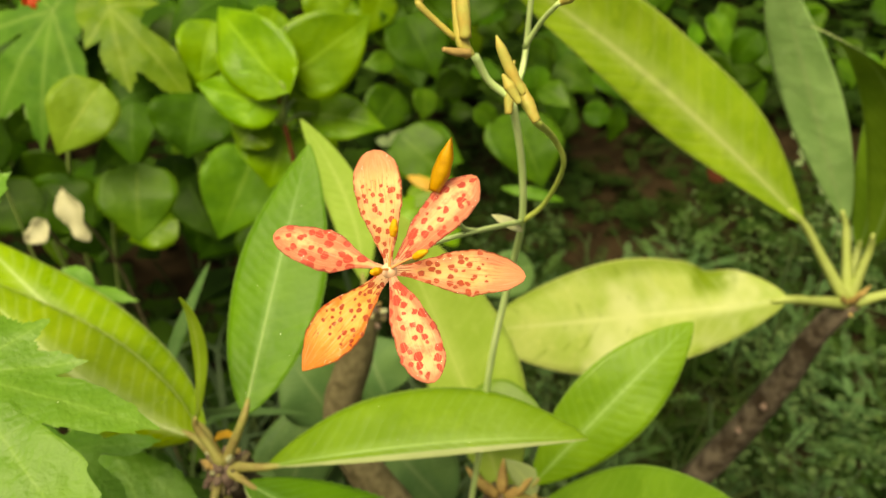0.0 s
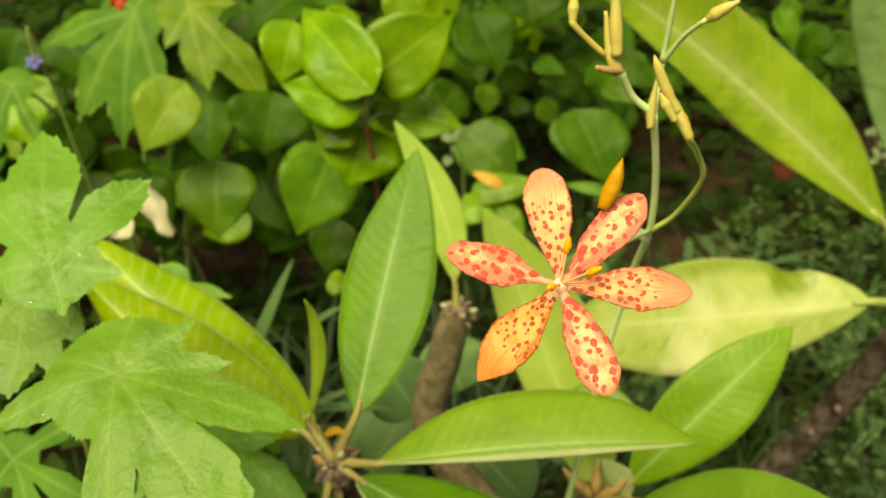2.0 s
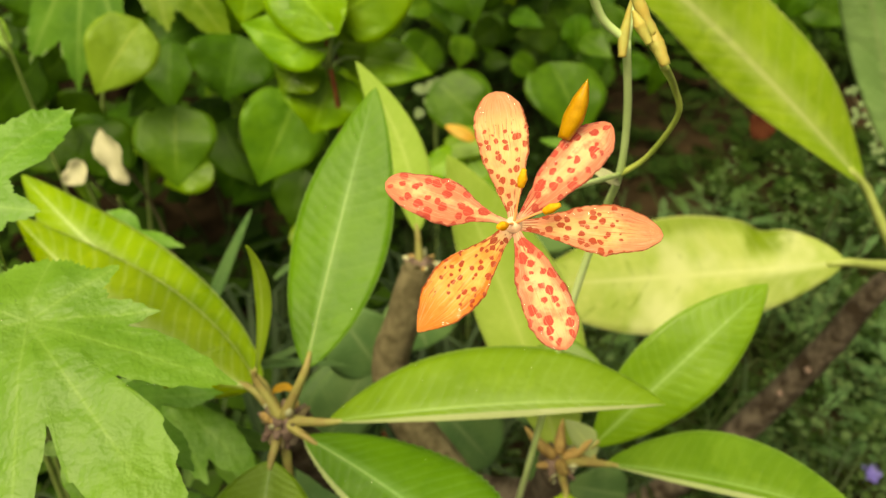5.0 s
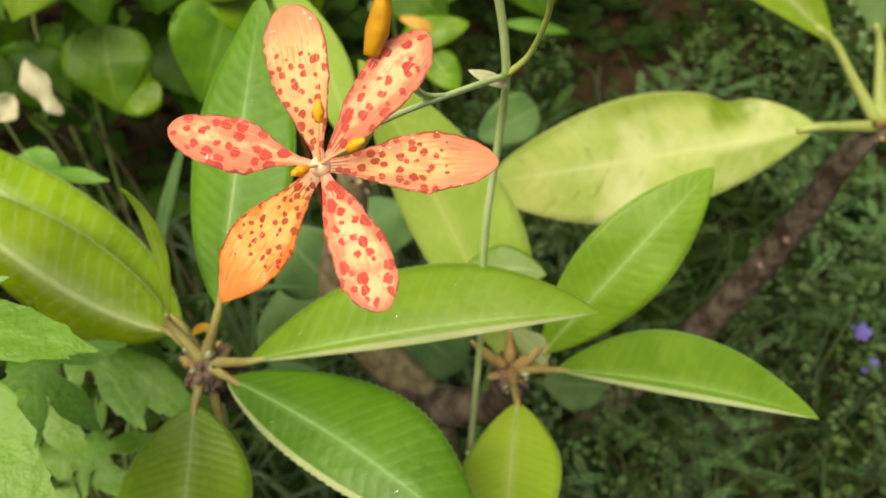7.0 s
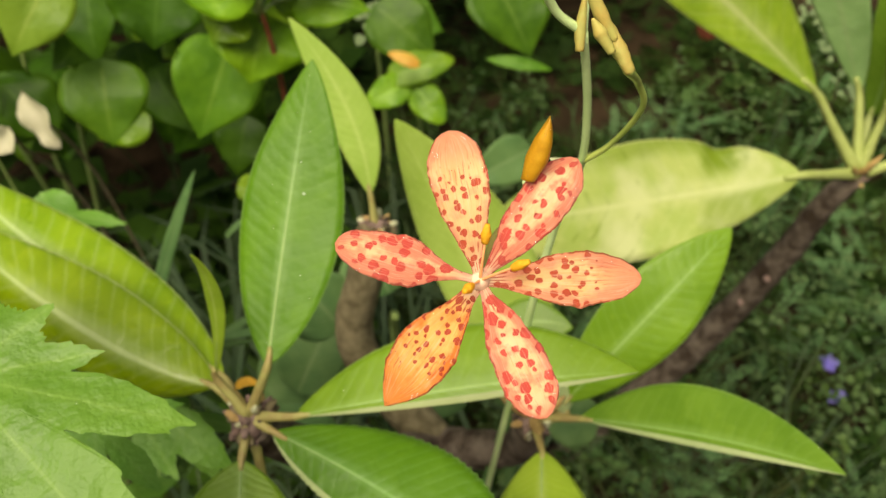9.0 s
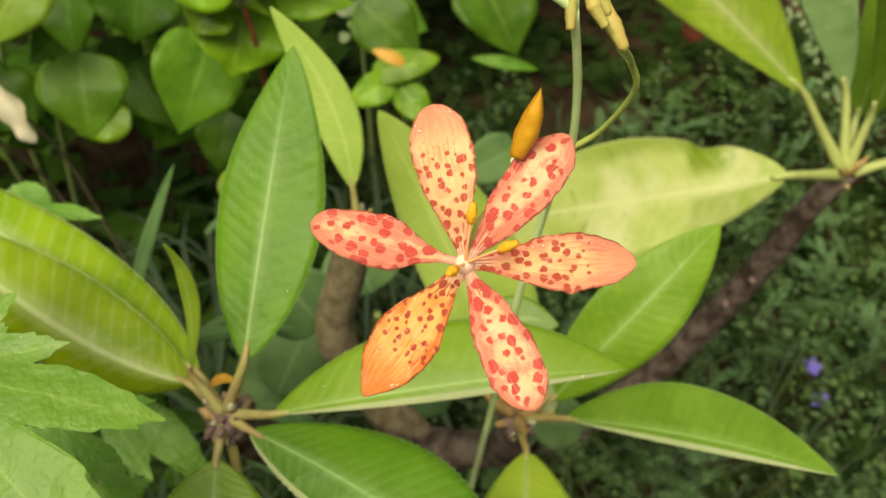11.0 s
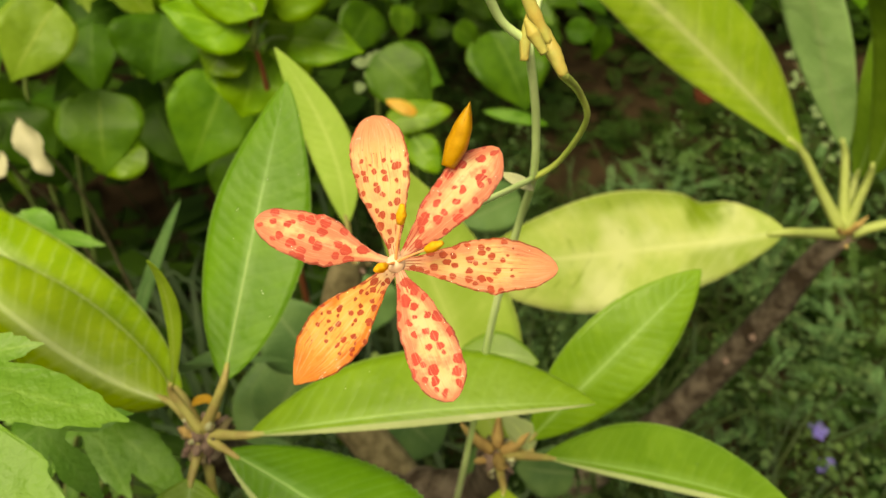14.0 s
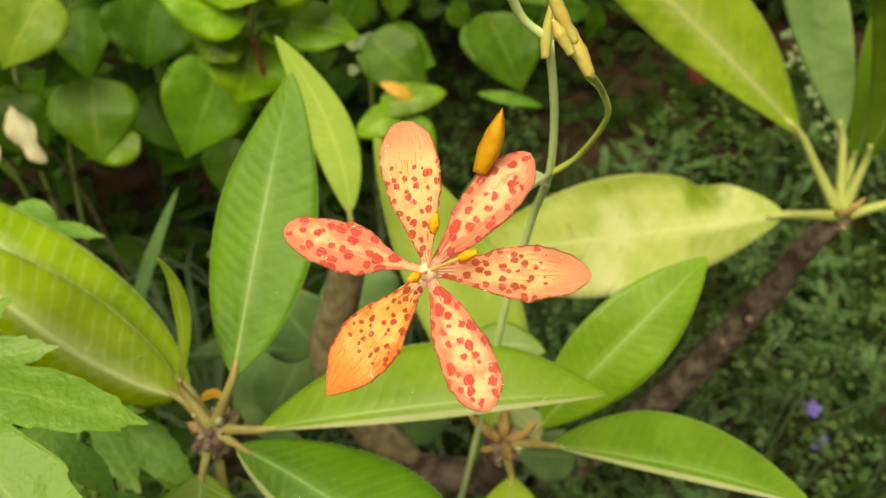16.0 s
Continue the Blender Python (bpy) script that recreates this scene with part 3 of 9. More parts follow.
            for loop, a in zip(f.loops, (i, i, i + 1, i + 1)):
                loop[uvl].uv = (a / nu, rows / nv)
    bmesh.ops.recalc_face_normals(bm, faces=bm.faces)
    return part(name, bm, [top, under], parent, label)


def midrib(leaf, base, mid, tip, radius, material):
    """The raised rib along a blade."""
    b, m, e = vec(base), vec(mid), vec(tip)
    ctrl = 2 * m - 0.5 * (b + e)
    pts = [(1 - u) ** 2 * b + 2 * u * (1 - u) * ctrl + u * u * e for u in (0.0, 0.25, 0.5, 0.75, 0.96)]
    tube("midrib", pts, (radius * 0.6, radius * 0.35, radius * 0.08), material, leaf, n=12, sides=6)


def long_leaf(shrub, base, mid, tip, left, right, node=None, top=None, under=None, seed=0, wave=0.05, cup=0.0, shape=lance, rib=0.0008, label="", stalk=1.0, skin=None, saw=0.005, hem=0.0, dent=0.0):
    """A lance-shaped leaf with its rib, and its stalk from the node."""
    top, under = top or LONG, under or LONG_UNDER
    leaf = blade("leaf", shrub, base, mid, tip, left, right, top, under, shape, 72, 12, 0.0006, wave, saw, cup, 0.0, 0.0, seed, label, hem=hem, dent=dent)
    midrib(leaf, base, mid, tip, rib, RIB)
    if node:
        a, b, m = vec(node), vec(base), vec(mid)
        tube("leaf_stalk", (a, a.lerp(b, 0.55), b, b.lerp(m, 0.12)), [r * stalk for r in (0.0026, 0.0018, 0.0015, 0.0008)], skin or PETIOLE, leaf, n=8, rough=0.2)
    return leaf


RIB = plain_material("midrib_skin", rgb(0.33, 0.5, 0.16), rgb(0.27, 0.43, 0.13), 90.0, 0.5, 0.0002, glow=0.2)


def broad_leaf(shrub, base, tip, side, top, bend=0.1, stem=None, seed=0, shape=heart, fold=0.12, name="leaf"):
    """A heart-shaped or oval leaf: base, tip, half-width as a way across, and a bend out of its plane."""
    b, e, s = vec(base), vec(tip), vec(side)
    up = (e - b).cross(s).normalized()
    if up.z < 0:
        up = -up
    m = b.lerp(e, 0.5) + up * bend * (e - b).length
    lift = up * fold * s.length
    leaf = blade(name, shrub, b, m, e, -s + lift, s + lift, top, top, shape, 22, 10, 0.0005, 0.08, 0.0, 0.0, 0.0, 0.0, seed, "", 0.55 if shape is heart else 0.0)
    if stem:
        a = vec(stem)
        tube("leaf_stalk", (a, a.lerp(b, 0.5) + Vector((0, 0, 0.004)), b, b.lerp(m, 0.15)), (0.0016, 0.0013, 0.0008), STALK, leaf, n=6, sides=6)
    return leaf


def lobe_reach(d, length, half):
    """How far a lance-shaped lobe reaches at the angles d off its rib."""
    q = length * np.arange(1, 61)[None, :] / 60
    x = q * np.cos(d)[:, None] / length
    room = half * length * np.interp(x, (0, 0.2, 0.35, 0.55, 0.75, 0.9, 1.0), (0.3, 0.38, 0.58, 1.0, 0.76, 0.38, 0.02))
    inside = (x > 0) & (x <= 1) & (q * np.abs(np.sin(d))[:, None] <= room)
    return (q * inside).max(axis=1)


def lobed_leaf(name, plant, centre, lobes, normal, seed=0, top=None, under=None, droop=0.15, width=0.35, full=1.0):
    """A palmate leaf: a toothed blade with pointed lance-shaped lobes along the given ways from where the stalk joins."""
    rnd = random.Random(seed)
    c, up = vec(centre), vec(normal).normalized()
    ways = [vec(w) for w in lobes]
    x = (ways[0] - up * ways[0].dot(up)).normalized()
    y = up.cross(x)
    spans = sorted(((math.atan2(w.dot(y), w.dot(x)), w.length) for w in ways))
    longest = max(s[1] for s in spans)
    bm = bmesh.new()
    uvl = bm.loops.layers.uv.new("blade")
    n, rings = 500, 13
    half = 0.155 * (width / 0.4) ** 0.5 / full
    angles = -math.pi + 2 * math.pi * np.arange(n) / n
    reach = np.full(n, 0.27 * longest)
    for ang, length in spans:
        d = (angles - ang + math.pi) % (2 * math.pi) - math.pi
        reach = np.maximum(reach, lobe_reach(d, length, half * (1 + 0.15 * math.sin(ang * 7 + seed))))
    smooth = (np.roll(reach, 1) + 2 * reach + np.roll(reach, -1)) / 4
    inner = sum(np.roll(smooth, k) for k in range(-9, 10)) / 19
    rim = []
    for i in range(n):
        a = float(angles[i])
        tooth = abs((i * 0.155 + 0.6 * noise.noise(Vector((a * 4, seed, 1)))) % 1.0 - 0.35) - 0.3
        rim.append((a, float(smooth[i]) * (1 + 0.08 * tooth + 0.05 * noise.noise(Vector((a * 6, seed, 2))) + rnd.uniform(-0.01, 0.01))))
    verts = {}
    for side in (0, 1):
        verts[side, 0, 0] = bm.verts.new(c - up * 0.0004 * side)
        for k in range(1, rings + 1):
            for i, (a, r) in enumerate(rim):
                q = float(inner[i] + (r - inner[i]) * (k / rings) ** 5) * k / rings
                vein = min(abs((a - ang + math.pi) % (2 * math.pi) - math.pi) for ang, _ in spans)
                h = -droop * q * q / longest + 0.07 * q * min(vein, 0.5) ** 1.5 + 0.003 * noise.noise(Vector((math.cos(a) * q * 55, math.sin(a) * q * 55, seed)))
                verts[side, k, i] = bm.verts.new(c + x * (q * math.cos(a)) + y * (q * math.sin(a)) + up * (h - 0.0004 * side * (k < rings)))
    def uv_of(k, i):
        a, r = rim[i % n]
        d = min(((a - ang + math.pi) % (2 * math.pi) - math.pi for ang, _ in spans), key=abs)
        q = r * k / rings / longest
        return (q * math.cos(d), 0.5 + max(-0.5, min(0.5, q * math.sin(d) * 0.9)))
    for side in (0, 1):
        for i in range(n):
            j = (i + 1) % n
            quads = [((0, 0), (1, i), (1, j))] + [((k, i), (k + 1, i), (k + 1, j), (k, j)) for k in range(1, rings)]
            for q in quads:
                f = bm.faces.new([verts[side, k, (0 if k == 0 else m)] for k, m in (q if side == 0 else q[::-1])])
                f.material_index = side
                for loop, (k, m) in zip(f.loops, q if side == 0 else q[::-1]):
                    loop[uvl].uv = uv_of(k, m if k else i)
    return part(name, bm, [top or PALMATE, under or PALMATE_UNDER], plant)


def knuckle(shrub, place, seed, stubs):
    """The swollen tip of a stem, ringed with leaf scars and the dry stubs of old leaf stalks."""
    rnd = random.Random(seed)
    p = vec(place)
    bm = bmesh.new()
    bmesh.ops.create_icosphere(bm, subdivisions=3, radius=0.0066)
    for v in bm.verts:
        v.co *= 1 + 0.35 * noise.noise(v.co * 420 + Vector((seed, 0, 0)))
        v.co += p - Vector((0, 0, 0.003))
    tip = part("stem_tip", bm, SCAR, shrub, "scarred brown stem tip")
    for i in range(60):
        a, h = rnd.uniform(0, 2 * math.pi), rnd.uniform(-0.6, 0.95)
        way = Vector((math.cos(a) * math.sqrt(1 - h * h), math.sin(a) * math.sqrt(1 - h * h), h))
        rnd_reach = rnd.uniform(0.0055, 0.0088)
        bm = bmesh.new()
        bmesh.ops.create_icosphere(bm, subdivisions=2, radius=rnd.uniform(0.0008, 0.0017))
        for v in bm.verts:
            v.co = v.co * (1 + 0.4 * noise.noise(v.co * 700 + Vector((i, seed, 0)))) + way * v.co.dot(way) * 1.2
            v.co += p + way * rnd_reach - Vector((0, 0, 0.003))
        part("scale", bm, (SCAR, YOUNG_BARK, BRACT, SCAR, YOUNG_BARK, STUB, BARK)[i % 7], tip)
    for i in range(stubs):
        a = 2 * math.pi * i / stubs + rnd.uniform(-0.3, 0.3)
        way = Vector((math.cos(a), math.sin(a), rnd.uniform(0.8, 1.8))).normalized()
        long = rnd.uniform(0.012, 0.02)
        tube("stub", (p + way * 0.004, p + way * (0.005 + long * 0.5), p + way * (0.005 + long) + Vector((0, 0, 0.003))), (0.0024, 0.0028, 0.002, 0.0003), STUB, tip, n=8, sides=8, rough=0.2)


def scar_mark(shrub, place, radius):
    bm = bmesh.new()
    bmesh.ops.create_icosphere(bm, subdivisions=3, radius=radius)
    for v in bm.verts:
        v.co *= 1 + 0.25 * noise.noise(v.co * 300)
        v.co += vec(place)
    part("branch_scar", bm, SCAR, shrub, "pale round branch scar")


def red_flower(plant, place):
    p = vec(place)
    for i in range(5):
        a = 2 * math.pi * i / 5
        way = Vector((math.cos(a), 0.4 * math.sin(a), math.sin(a)))
        broad_leaf(plant, p, p + way * 0.009, Vector((-math.sin(a), 0.1, math.cos(a))) * 0.0038, RED, 0.1, None, i, broad, name="red_petal")


def withered(base, tip, half, seed):
    """A pale dried petal that hangs crumpled on a thin dry twig."""
    b, e = vec(base), vec(tip)
    side = (e - b).cross(Vector((0.2, 1, -0.4))).normalized() * half
    ob = thing("withered_petal", "pale crumpled withered petal caught among the leaves", "petal")
    blade("petal", ob, b, b.lerp(e, 0.5) + Vector((0.004, -0.006, 0)), e, side, -side, DRY, DRY, broad, 16, 8, 0.0006, 0.35, 0.03, 0.5, 0.0, 0.0, seed)
    tube("twig", (b, b + Vector((-0.004, 0.012, -0.03)), b * 1.0 + Vector((0.0, 0.06, -0.16)), Vector((b.x, b.y + 0.1, 0.0))), (0.0012, 0.0014, 0.0018), YOUNG_BARK, ob, n=14, sides=6)


def blue_flower(place, seed, size=0.014):
    p = vec(place)
    ob = thing("blue_flower", "small violet-blue flower on a thin green stalk", "flower", "blue flowers")
    rnd = random.Random(seed)
    for i in range(5):
        a = 2 * math.pi * i / 5 + rnd.uniform(-0.2, 0.2)
        way = Vector((math.cos(a), math.sin(a) * 0.8, 0.3 + 0.4 * math.sin(a)))
        broad_leaf(ob, p, p + way * size, Vector((-math.sin(a), math.cos(a), 0.1)) * size * 0.43, BLUE, 0.1, None, seed * 9 + i, broad, name="petal")
    tube("stalk", (p, p + Vector((0.004, 0.006, -0.02)), Vector((p.x + 0.01, p.y + 0.01, -0.01))), (0.0009, 0.0011, 0.0013), STALK, ob, n=10, sides=6)


def fallen_leaf(place, seed):
    p = vec(place)
    ob = thing("fallen_leaf", "fallen rust-red leaf lying on the soil", "leaf")
    broad_leaf(ob, p, p + Vector((0.04, 0.005, 0.012)), Vector((0.0, 0.02, 0.012)), RUST, 0.1, None, seed, broad)


def crowd(name, label, category, material, pieces):
    """Joins many small outlines, given as (corners, faces) arrays, into one mesh of kind stuff."""
    verts, faces, base = [], [], 0
    for v, f in pieces:
        verts.extend(v)
        faces.extend(tuple(i + base for i in q) for q in f)
        base += len(v)
    return tagged(raw(name, verts, faces, material), label, category, kind="stuff")


def round_leaflet(p, way, side, up):
    """A small rounded leaflet, cupped a little."""
    rim = [p, p + way * 0.3 + side, p + way * 0.75 + side * 0.9, p + way, p + way * 0.75 - side * 0.9, p + way * 0.3 - side]
    return ([q + up * (i % 2) for i, q in enumerate(rim)] + [p + way * 0.5 - up], [(6, i, (i + 1) % 6) for i in range(6)])


def leaflet(p, way, side, up):
    """A small pointed leaflet, folded along its rib."""
    return ([p, p + way * 0.45 + side + up, p + way, p + way * 0.45 - side + up, p + way * 0.5], [(0, 4, 1), (4, 2, 1), (0, 3, 4), (4, 3, 2)])


def frond(p, way, length, rnd, pairs, wide):
    out = []
    side = way.cross(Vector((0, 0, 1))).normalized()
    up = side.cross(way)
    for i in range(pairs):
        s = (i + 0.6) / pairs
        q = p + way * length * s + Vector((0, 0, -0.35 * length * s * s))
        w = wide * (math.sin(math.pi * min(1, 0.15 + 0.85 * s)) ** 0.8) * rnd.uniform(0.8, 1.2)
        for hand in (-1, 1):
            d = (side * hand + way * 0.45 + up * rnd.uniform(-0.2, 0.25)).normalized() * w
            out.append(leaflet(q, d, way * w * 0.26, up * w * 0.12))
    return out


BARE = (0.40, 1.48)  # where the soil lies open


def build_undergrowth():
    rnd, rnd_edge = random.Random(7), random.Random(17)
    ferns, herbs, blades, dark = [], [], [], []
    for _ in range(7600):
        x, y = rnd.uniform(-0.3, 1.3), rnd.uniform(0.25, 2.2)
        if math.hypot((x - BARE[0]) / 0.16, (y - BARE[1]) / 0.22) < 1 and rnd.random() < 0.75:
            continue
        z = max(0.004, 0.05 + 0.06 * noise.noise(Vector((x * 5, y * 5, 9))))
        if noise.noise(Vector((x * 3.2, y * 3.2, 2))) < -0.42:
            continue
        a = rnd.uniform(0, 2 * math.pi)
        way = Vector((math.cos(a), math.sin(a), rnd.uniform(0.1, 0.9))).normalized()
        ferns += frond(Vector((x, y, z * rnd.random())), way, rnd.uniform(0.04, 0.09), rnd, 9, rnd.uniform(0.009, 0.018))
    for _ in range(2100):
        x, y = rnd.uniform(0.0, 1.0), rnd.uniform(0.2, 1.1)
        if noise.noise(Vector((x * 6, y * 6, 5))) < -0.05:
            continue
        h = rnd.uniform(0.03, 0.15)
        for _ in range(rnd.randint(3, 6)):
            a = rnd.uniform(0, 2 * math.pi)
            q = Vector((x + rnd.uniform(-0.012, 0.012), y + rnd.uniform(-0.012, 0.012), h + rnd.uniform(-0.02, 0.02)))
            way = Vector((math.cos(a), math.sin(a), rnd.uniform(-0.3, 0.6))).normalized() * rnd.uniform(0.005, 0.011)
            side = way.cross(Vector((0, 0, 1))).normalized() * way.length * 0.45
            herbs.append(round_leaflet(q, way, side, Vector((0, 0, 0.0007))))
    for _ in range(1300):
        x, y = rnd.uniform(-0.5, 0.45), rnd.uniform(0.1, 0.95)
        a = rnd.uniform(0, 2 * math.pi)
        lean = Vector((math.cos(a), math.sin(a), 0)) * rnd.uniform(0.03, 0.14)
        h, w = rnd.uniform(0.05, 0.2), rnd.uniform(0.0012, 0.003)
        side = Vector((-math.sin(a), math.cos(a), 0)) * w
        p = Vector((x, y, 0.0))
        m1, m2, tip = p + lean * 0.25 + Vector((0, 0, h * 0.6)), p + lean * 0.65 + Vector((0, 0, h * 0.95)), p + lean * 1.3 + Vector((0, 0, h * 0.8))
        blades.append(([p - side, p + side, m1 + side, m1 - side, m2 + side * 0.7, m2 - side * 0.7, tip], [(0, 1, 2, 3), (3, 2, 4, 5), (5, 4, 6)]))
    bold = []
    for _ in range(110):
        x, y = rnd.uniform(-0.26, 0.02), rnd.uniform(0.3, 0.75)
        a = rnd.uniform(0, 2 * math.pi)
        lean = Vector((math.cos(a), math.sin(a), 0)) * rnd.uniform(0.08, 0.2)
        h, w = rnd.uniform(0.18, 0.34), rnd.uniform(0.002, 0.0042)
        side = Vector((-math.sin(a), math.cos(a), 0)) * w
        p = Vector((x, y, 0.0))
        m1, m2, tip = p + lean * 0.25 + Vector((0, 0, h * 0.6)), p + lean * 0.65 + Vector((0, 0, h * 0.95)), p + lean * 1.3 + Vector((0, 0, h * 0.8))
        bold.append(([p - side, p + side, m1 + side, m1 - side, m2 + side * 0.8, m2 - side * 0.8, tip], [(0, 1, 2, 3), (3, 2, 4, 5), (5, 4, 6)]))
    for _ in range(260):
        x, y = rnd.uniform(0.08, 0.9), rnd.uniform(0.25, 0.6)
        a = rnd.uniform(0, 2 * math.pi)
        lean = Vector((math.cos(a), math.sin(a), 0)) * rnd.uniform(0.03, 0.12)
        h, w = rnd.uniform(0.08, 0.2), rnd.uniform(0.0006, 0.0013)
        side = Vector((-math.sin(a), math.cos(a), 0)) * w
        p = Vector((x, y, 0.0))
        m1, m2, tip = p + lean * 0.25 + Vector((0, 0, h * 0.6)), p + lean * 0.65 + Vector((0, 0, h * 0.95)), p + lean * 1.3 + Vector((0, 0, h * 0.8))
        bold.append(([p - side, p + side, m1 + side, m1 - side, m2 + side * 0.8, m2 - side * 0.8, tip], [(0, 1, 2, 3), (3, 2, 4, 5), (5, 4, 6)]))
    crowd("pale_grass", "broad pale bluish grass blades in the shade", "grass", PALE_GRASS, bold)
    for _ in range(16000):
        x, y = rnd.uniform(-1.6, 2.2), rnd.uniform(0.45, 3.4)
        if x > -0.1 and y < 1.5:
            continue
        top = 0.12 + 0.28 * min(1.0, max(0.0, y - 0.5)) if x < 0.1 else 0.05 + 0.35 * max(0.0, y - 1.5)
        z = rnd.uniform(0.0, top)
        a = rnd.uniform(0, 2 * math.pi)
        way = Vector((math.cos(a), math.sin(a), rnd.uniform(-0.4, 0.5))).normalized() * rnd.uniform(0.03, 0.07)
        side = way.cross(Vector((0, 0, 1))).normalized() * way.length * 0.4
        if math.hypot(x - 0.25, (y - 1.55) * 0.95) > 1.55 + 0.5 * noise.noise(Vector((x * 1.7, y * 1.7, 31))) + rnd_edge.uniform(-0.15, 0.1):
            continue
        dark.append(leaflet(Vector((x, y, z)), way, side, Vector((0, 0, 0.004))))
    feathers = []
    for _ in range(1900):
        x, y = rnd.uniform(0.12, 0.95), rnd.uniform(0.3, 1.05)
        if noise.noise(Vector((x * 7, y * 7, 11))) < -0.02:
            continue
        a = rnd.uniform(0, 2 * math.pi)
        way = Vector((math.cos(a), math.sin(a), rnd.uniform(0.2, 1.0))).normalized()
        feathers += frond(Vector((x, y, rnd.uniform(0.03, 0.12))), way, rnd.uniform(0.04, 0.1), rnd, 16, rnd.uniform(0.004, 0.008))
    crowd("feathery_herb", "feathery pale green herb sprigs over the stem", "herbs", FEATHER, feathers)
    crowd("fern_cover", "low feathery dark green ferns covering the soil, darkened further for shade", "ferns", FERN, ferns)
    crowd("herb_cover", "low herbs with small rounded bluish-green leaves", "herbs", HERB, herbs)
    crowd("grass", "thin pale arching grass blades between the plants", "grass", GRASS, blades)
    crowd("undergrowth", "dense green undergrowth, its deep shade in the leaf colour", "undergrowth", UNDERGROWTH, dark)


# ---- the ground ----
def build_ground():
    verts, faces = [], []
    xs = [-60, -12, -4] + [-1.6 + 0.04 * i for i in range(81)] + [4, 12, 60]
    ys = [-60, -12, -3] + [-0.4 + 0.04 * i for i in range(81)] + [6, 14, 60]
    for y in ys:
        for x in xs:
            near = abs(x) < 2 and -1 < y < 4
            verts.append((x, y, 0.03 * noise.noise(Vector((x * 4, y * 4, 0))) + 0.012 * noise.noise(Vector((x * 17, y * 17, 3))) if near else -0.01))
    n = len(xs)
    for j in range(len(ys) - 1):
        for i in range(n - 1):
            faces.append((j * n + i, j * n + i + 1, (j + 1) * n + i + 1, (j + 1) * n + i))
    tagged(raw("ground", verts, faces, SOIL), "damp garden soil, darkened for the shade under the plants", "ground", kind="structure")


build_ground()


# ---- the blackberry lily: its stalk, buds and open flower ----
lily = thing("blackberry_lily", "blackberry lily with one open orange flower spotted crimson, wet with rain", "flower")

tepal_a = blade("petal", lily, (-0.0105, 0.1275, 0.8374), (-0.0124, 0.1370, 0.8459), (-0.0142, 0.1479, 0.8524), (-0.0049, -0.0004, -0.0006), (0.0049, 0.0004, 0.0006), OUTER, OUTER, TEPAL_TOP, 60, 20, 0.0004, 0.1, 0.008, 0.12, 0.0, 0.35, 65, "orange petal with fine dark freckles", ruffle=0.12)
tepal_b = blade("petal", lily, (-0.0105, 0.1275, 0.8374), (-0.0019, 0.1344, 0.8442), (0.0068, 0.1423, 0.8498), (-0.0032, 0.0025, 0.0015), (0.0032, -0.0025, -0.0015), INNER, INNER, TEPAL_FOOT, 60, 20, 0.0004, 0.14, 0.008, -0.1, 0.0, 0.12, 66, "yellow-orange petal with large crimson spots", ruffle=0.12)
tepal_c = blade("petal", lily, (-0.0105, 0.1275, 0.8374), (0.0029, 0.1265, 0.8379), (0.0164, 0.1268, 0.8365), (0.0002, 0.0039, 0.0026), (-0.0002, -0.0039, -0.0026), OUTER, OUTER, TEPAL_SIDE, 60, 20, 0.0004, 0.1, 0.008, 0.12, 0.0, 0.12, 67, "orange petal with fine dark freckles", ruffle=0.12)
tepal_d = blade("petal", lily, (-0.0105, 0.1275, 0.8374), (-0.0061, 0.1166, 0.8334), (-0.0016, 0.1066, 0.8281), (0.0041, 0.0013, 0.0011), (-0.0041, -0.0013, -0.0011), INNER, INNER, TEPAL_FOOT, 60, 20, 0.0004, 0.14, 0.008, -0.1, 0.0, 0.35, 68, "yellow-orange petal with large crimson spots", ruffle=0.12)
tepal_e = blade("petal", lily, (-0.0105, 0.1275, 0.8374), (-0.0190, 0.1194, 0.8319), (-0.0273, 0.1127, 0.8245), (0.0038, -0.0029, -0.0017), (-0.0038, 0.0029, 0.0017), TIPPED, TIPPED, TEPAL_LOW, 60, 20, 0.0004, 0.1, 0.008, 0.12, 0.0, 0.12, 69, "orange petal with fine dark freckles", ruffle=0.12)
tepal_f = blade("petal", lily, (-0.0105, 0.1275, 0.8374), (-0.0224, 0.1304, 0.8399), (-0.0341, 0.1343, 0.8411), (-0.0013, -0.0033, -0.0023), (0.0013, 0.0033, 0.0023), INNER, INNER, TEPAL_LEFT, 60, 20, 0.0004, 0.14, 0.008, -0.1, 0.0, 0.12, 70, "yellow-orange petal with large crimson spots", ruffle=0.12)
drops(tepal_a, 22, 0.00034, 65, 0.3, 1.0, True)
drops(tepal_b, 22, 0.00034, 66, 0.3, 1.0, True)
drops(tepal_c, 22, 0.00034, 67, 0.3, 1.0, True)
drops(tepal_d, 22, 0.00034, 68, 0.3, 1.0, True)
drops(tepal_e, 22, 0.00034, 69, 0.3, 1.0, True)
drops(tepal_f, 22, 0.00034, 70, 0.3, 1.0, True)

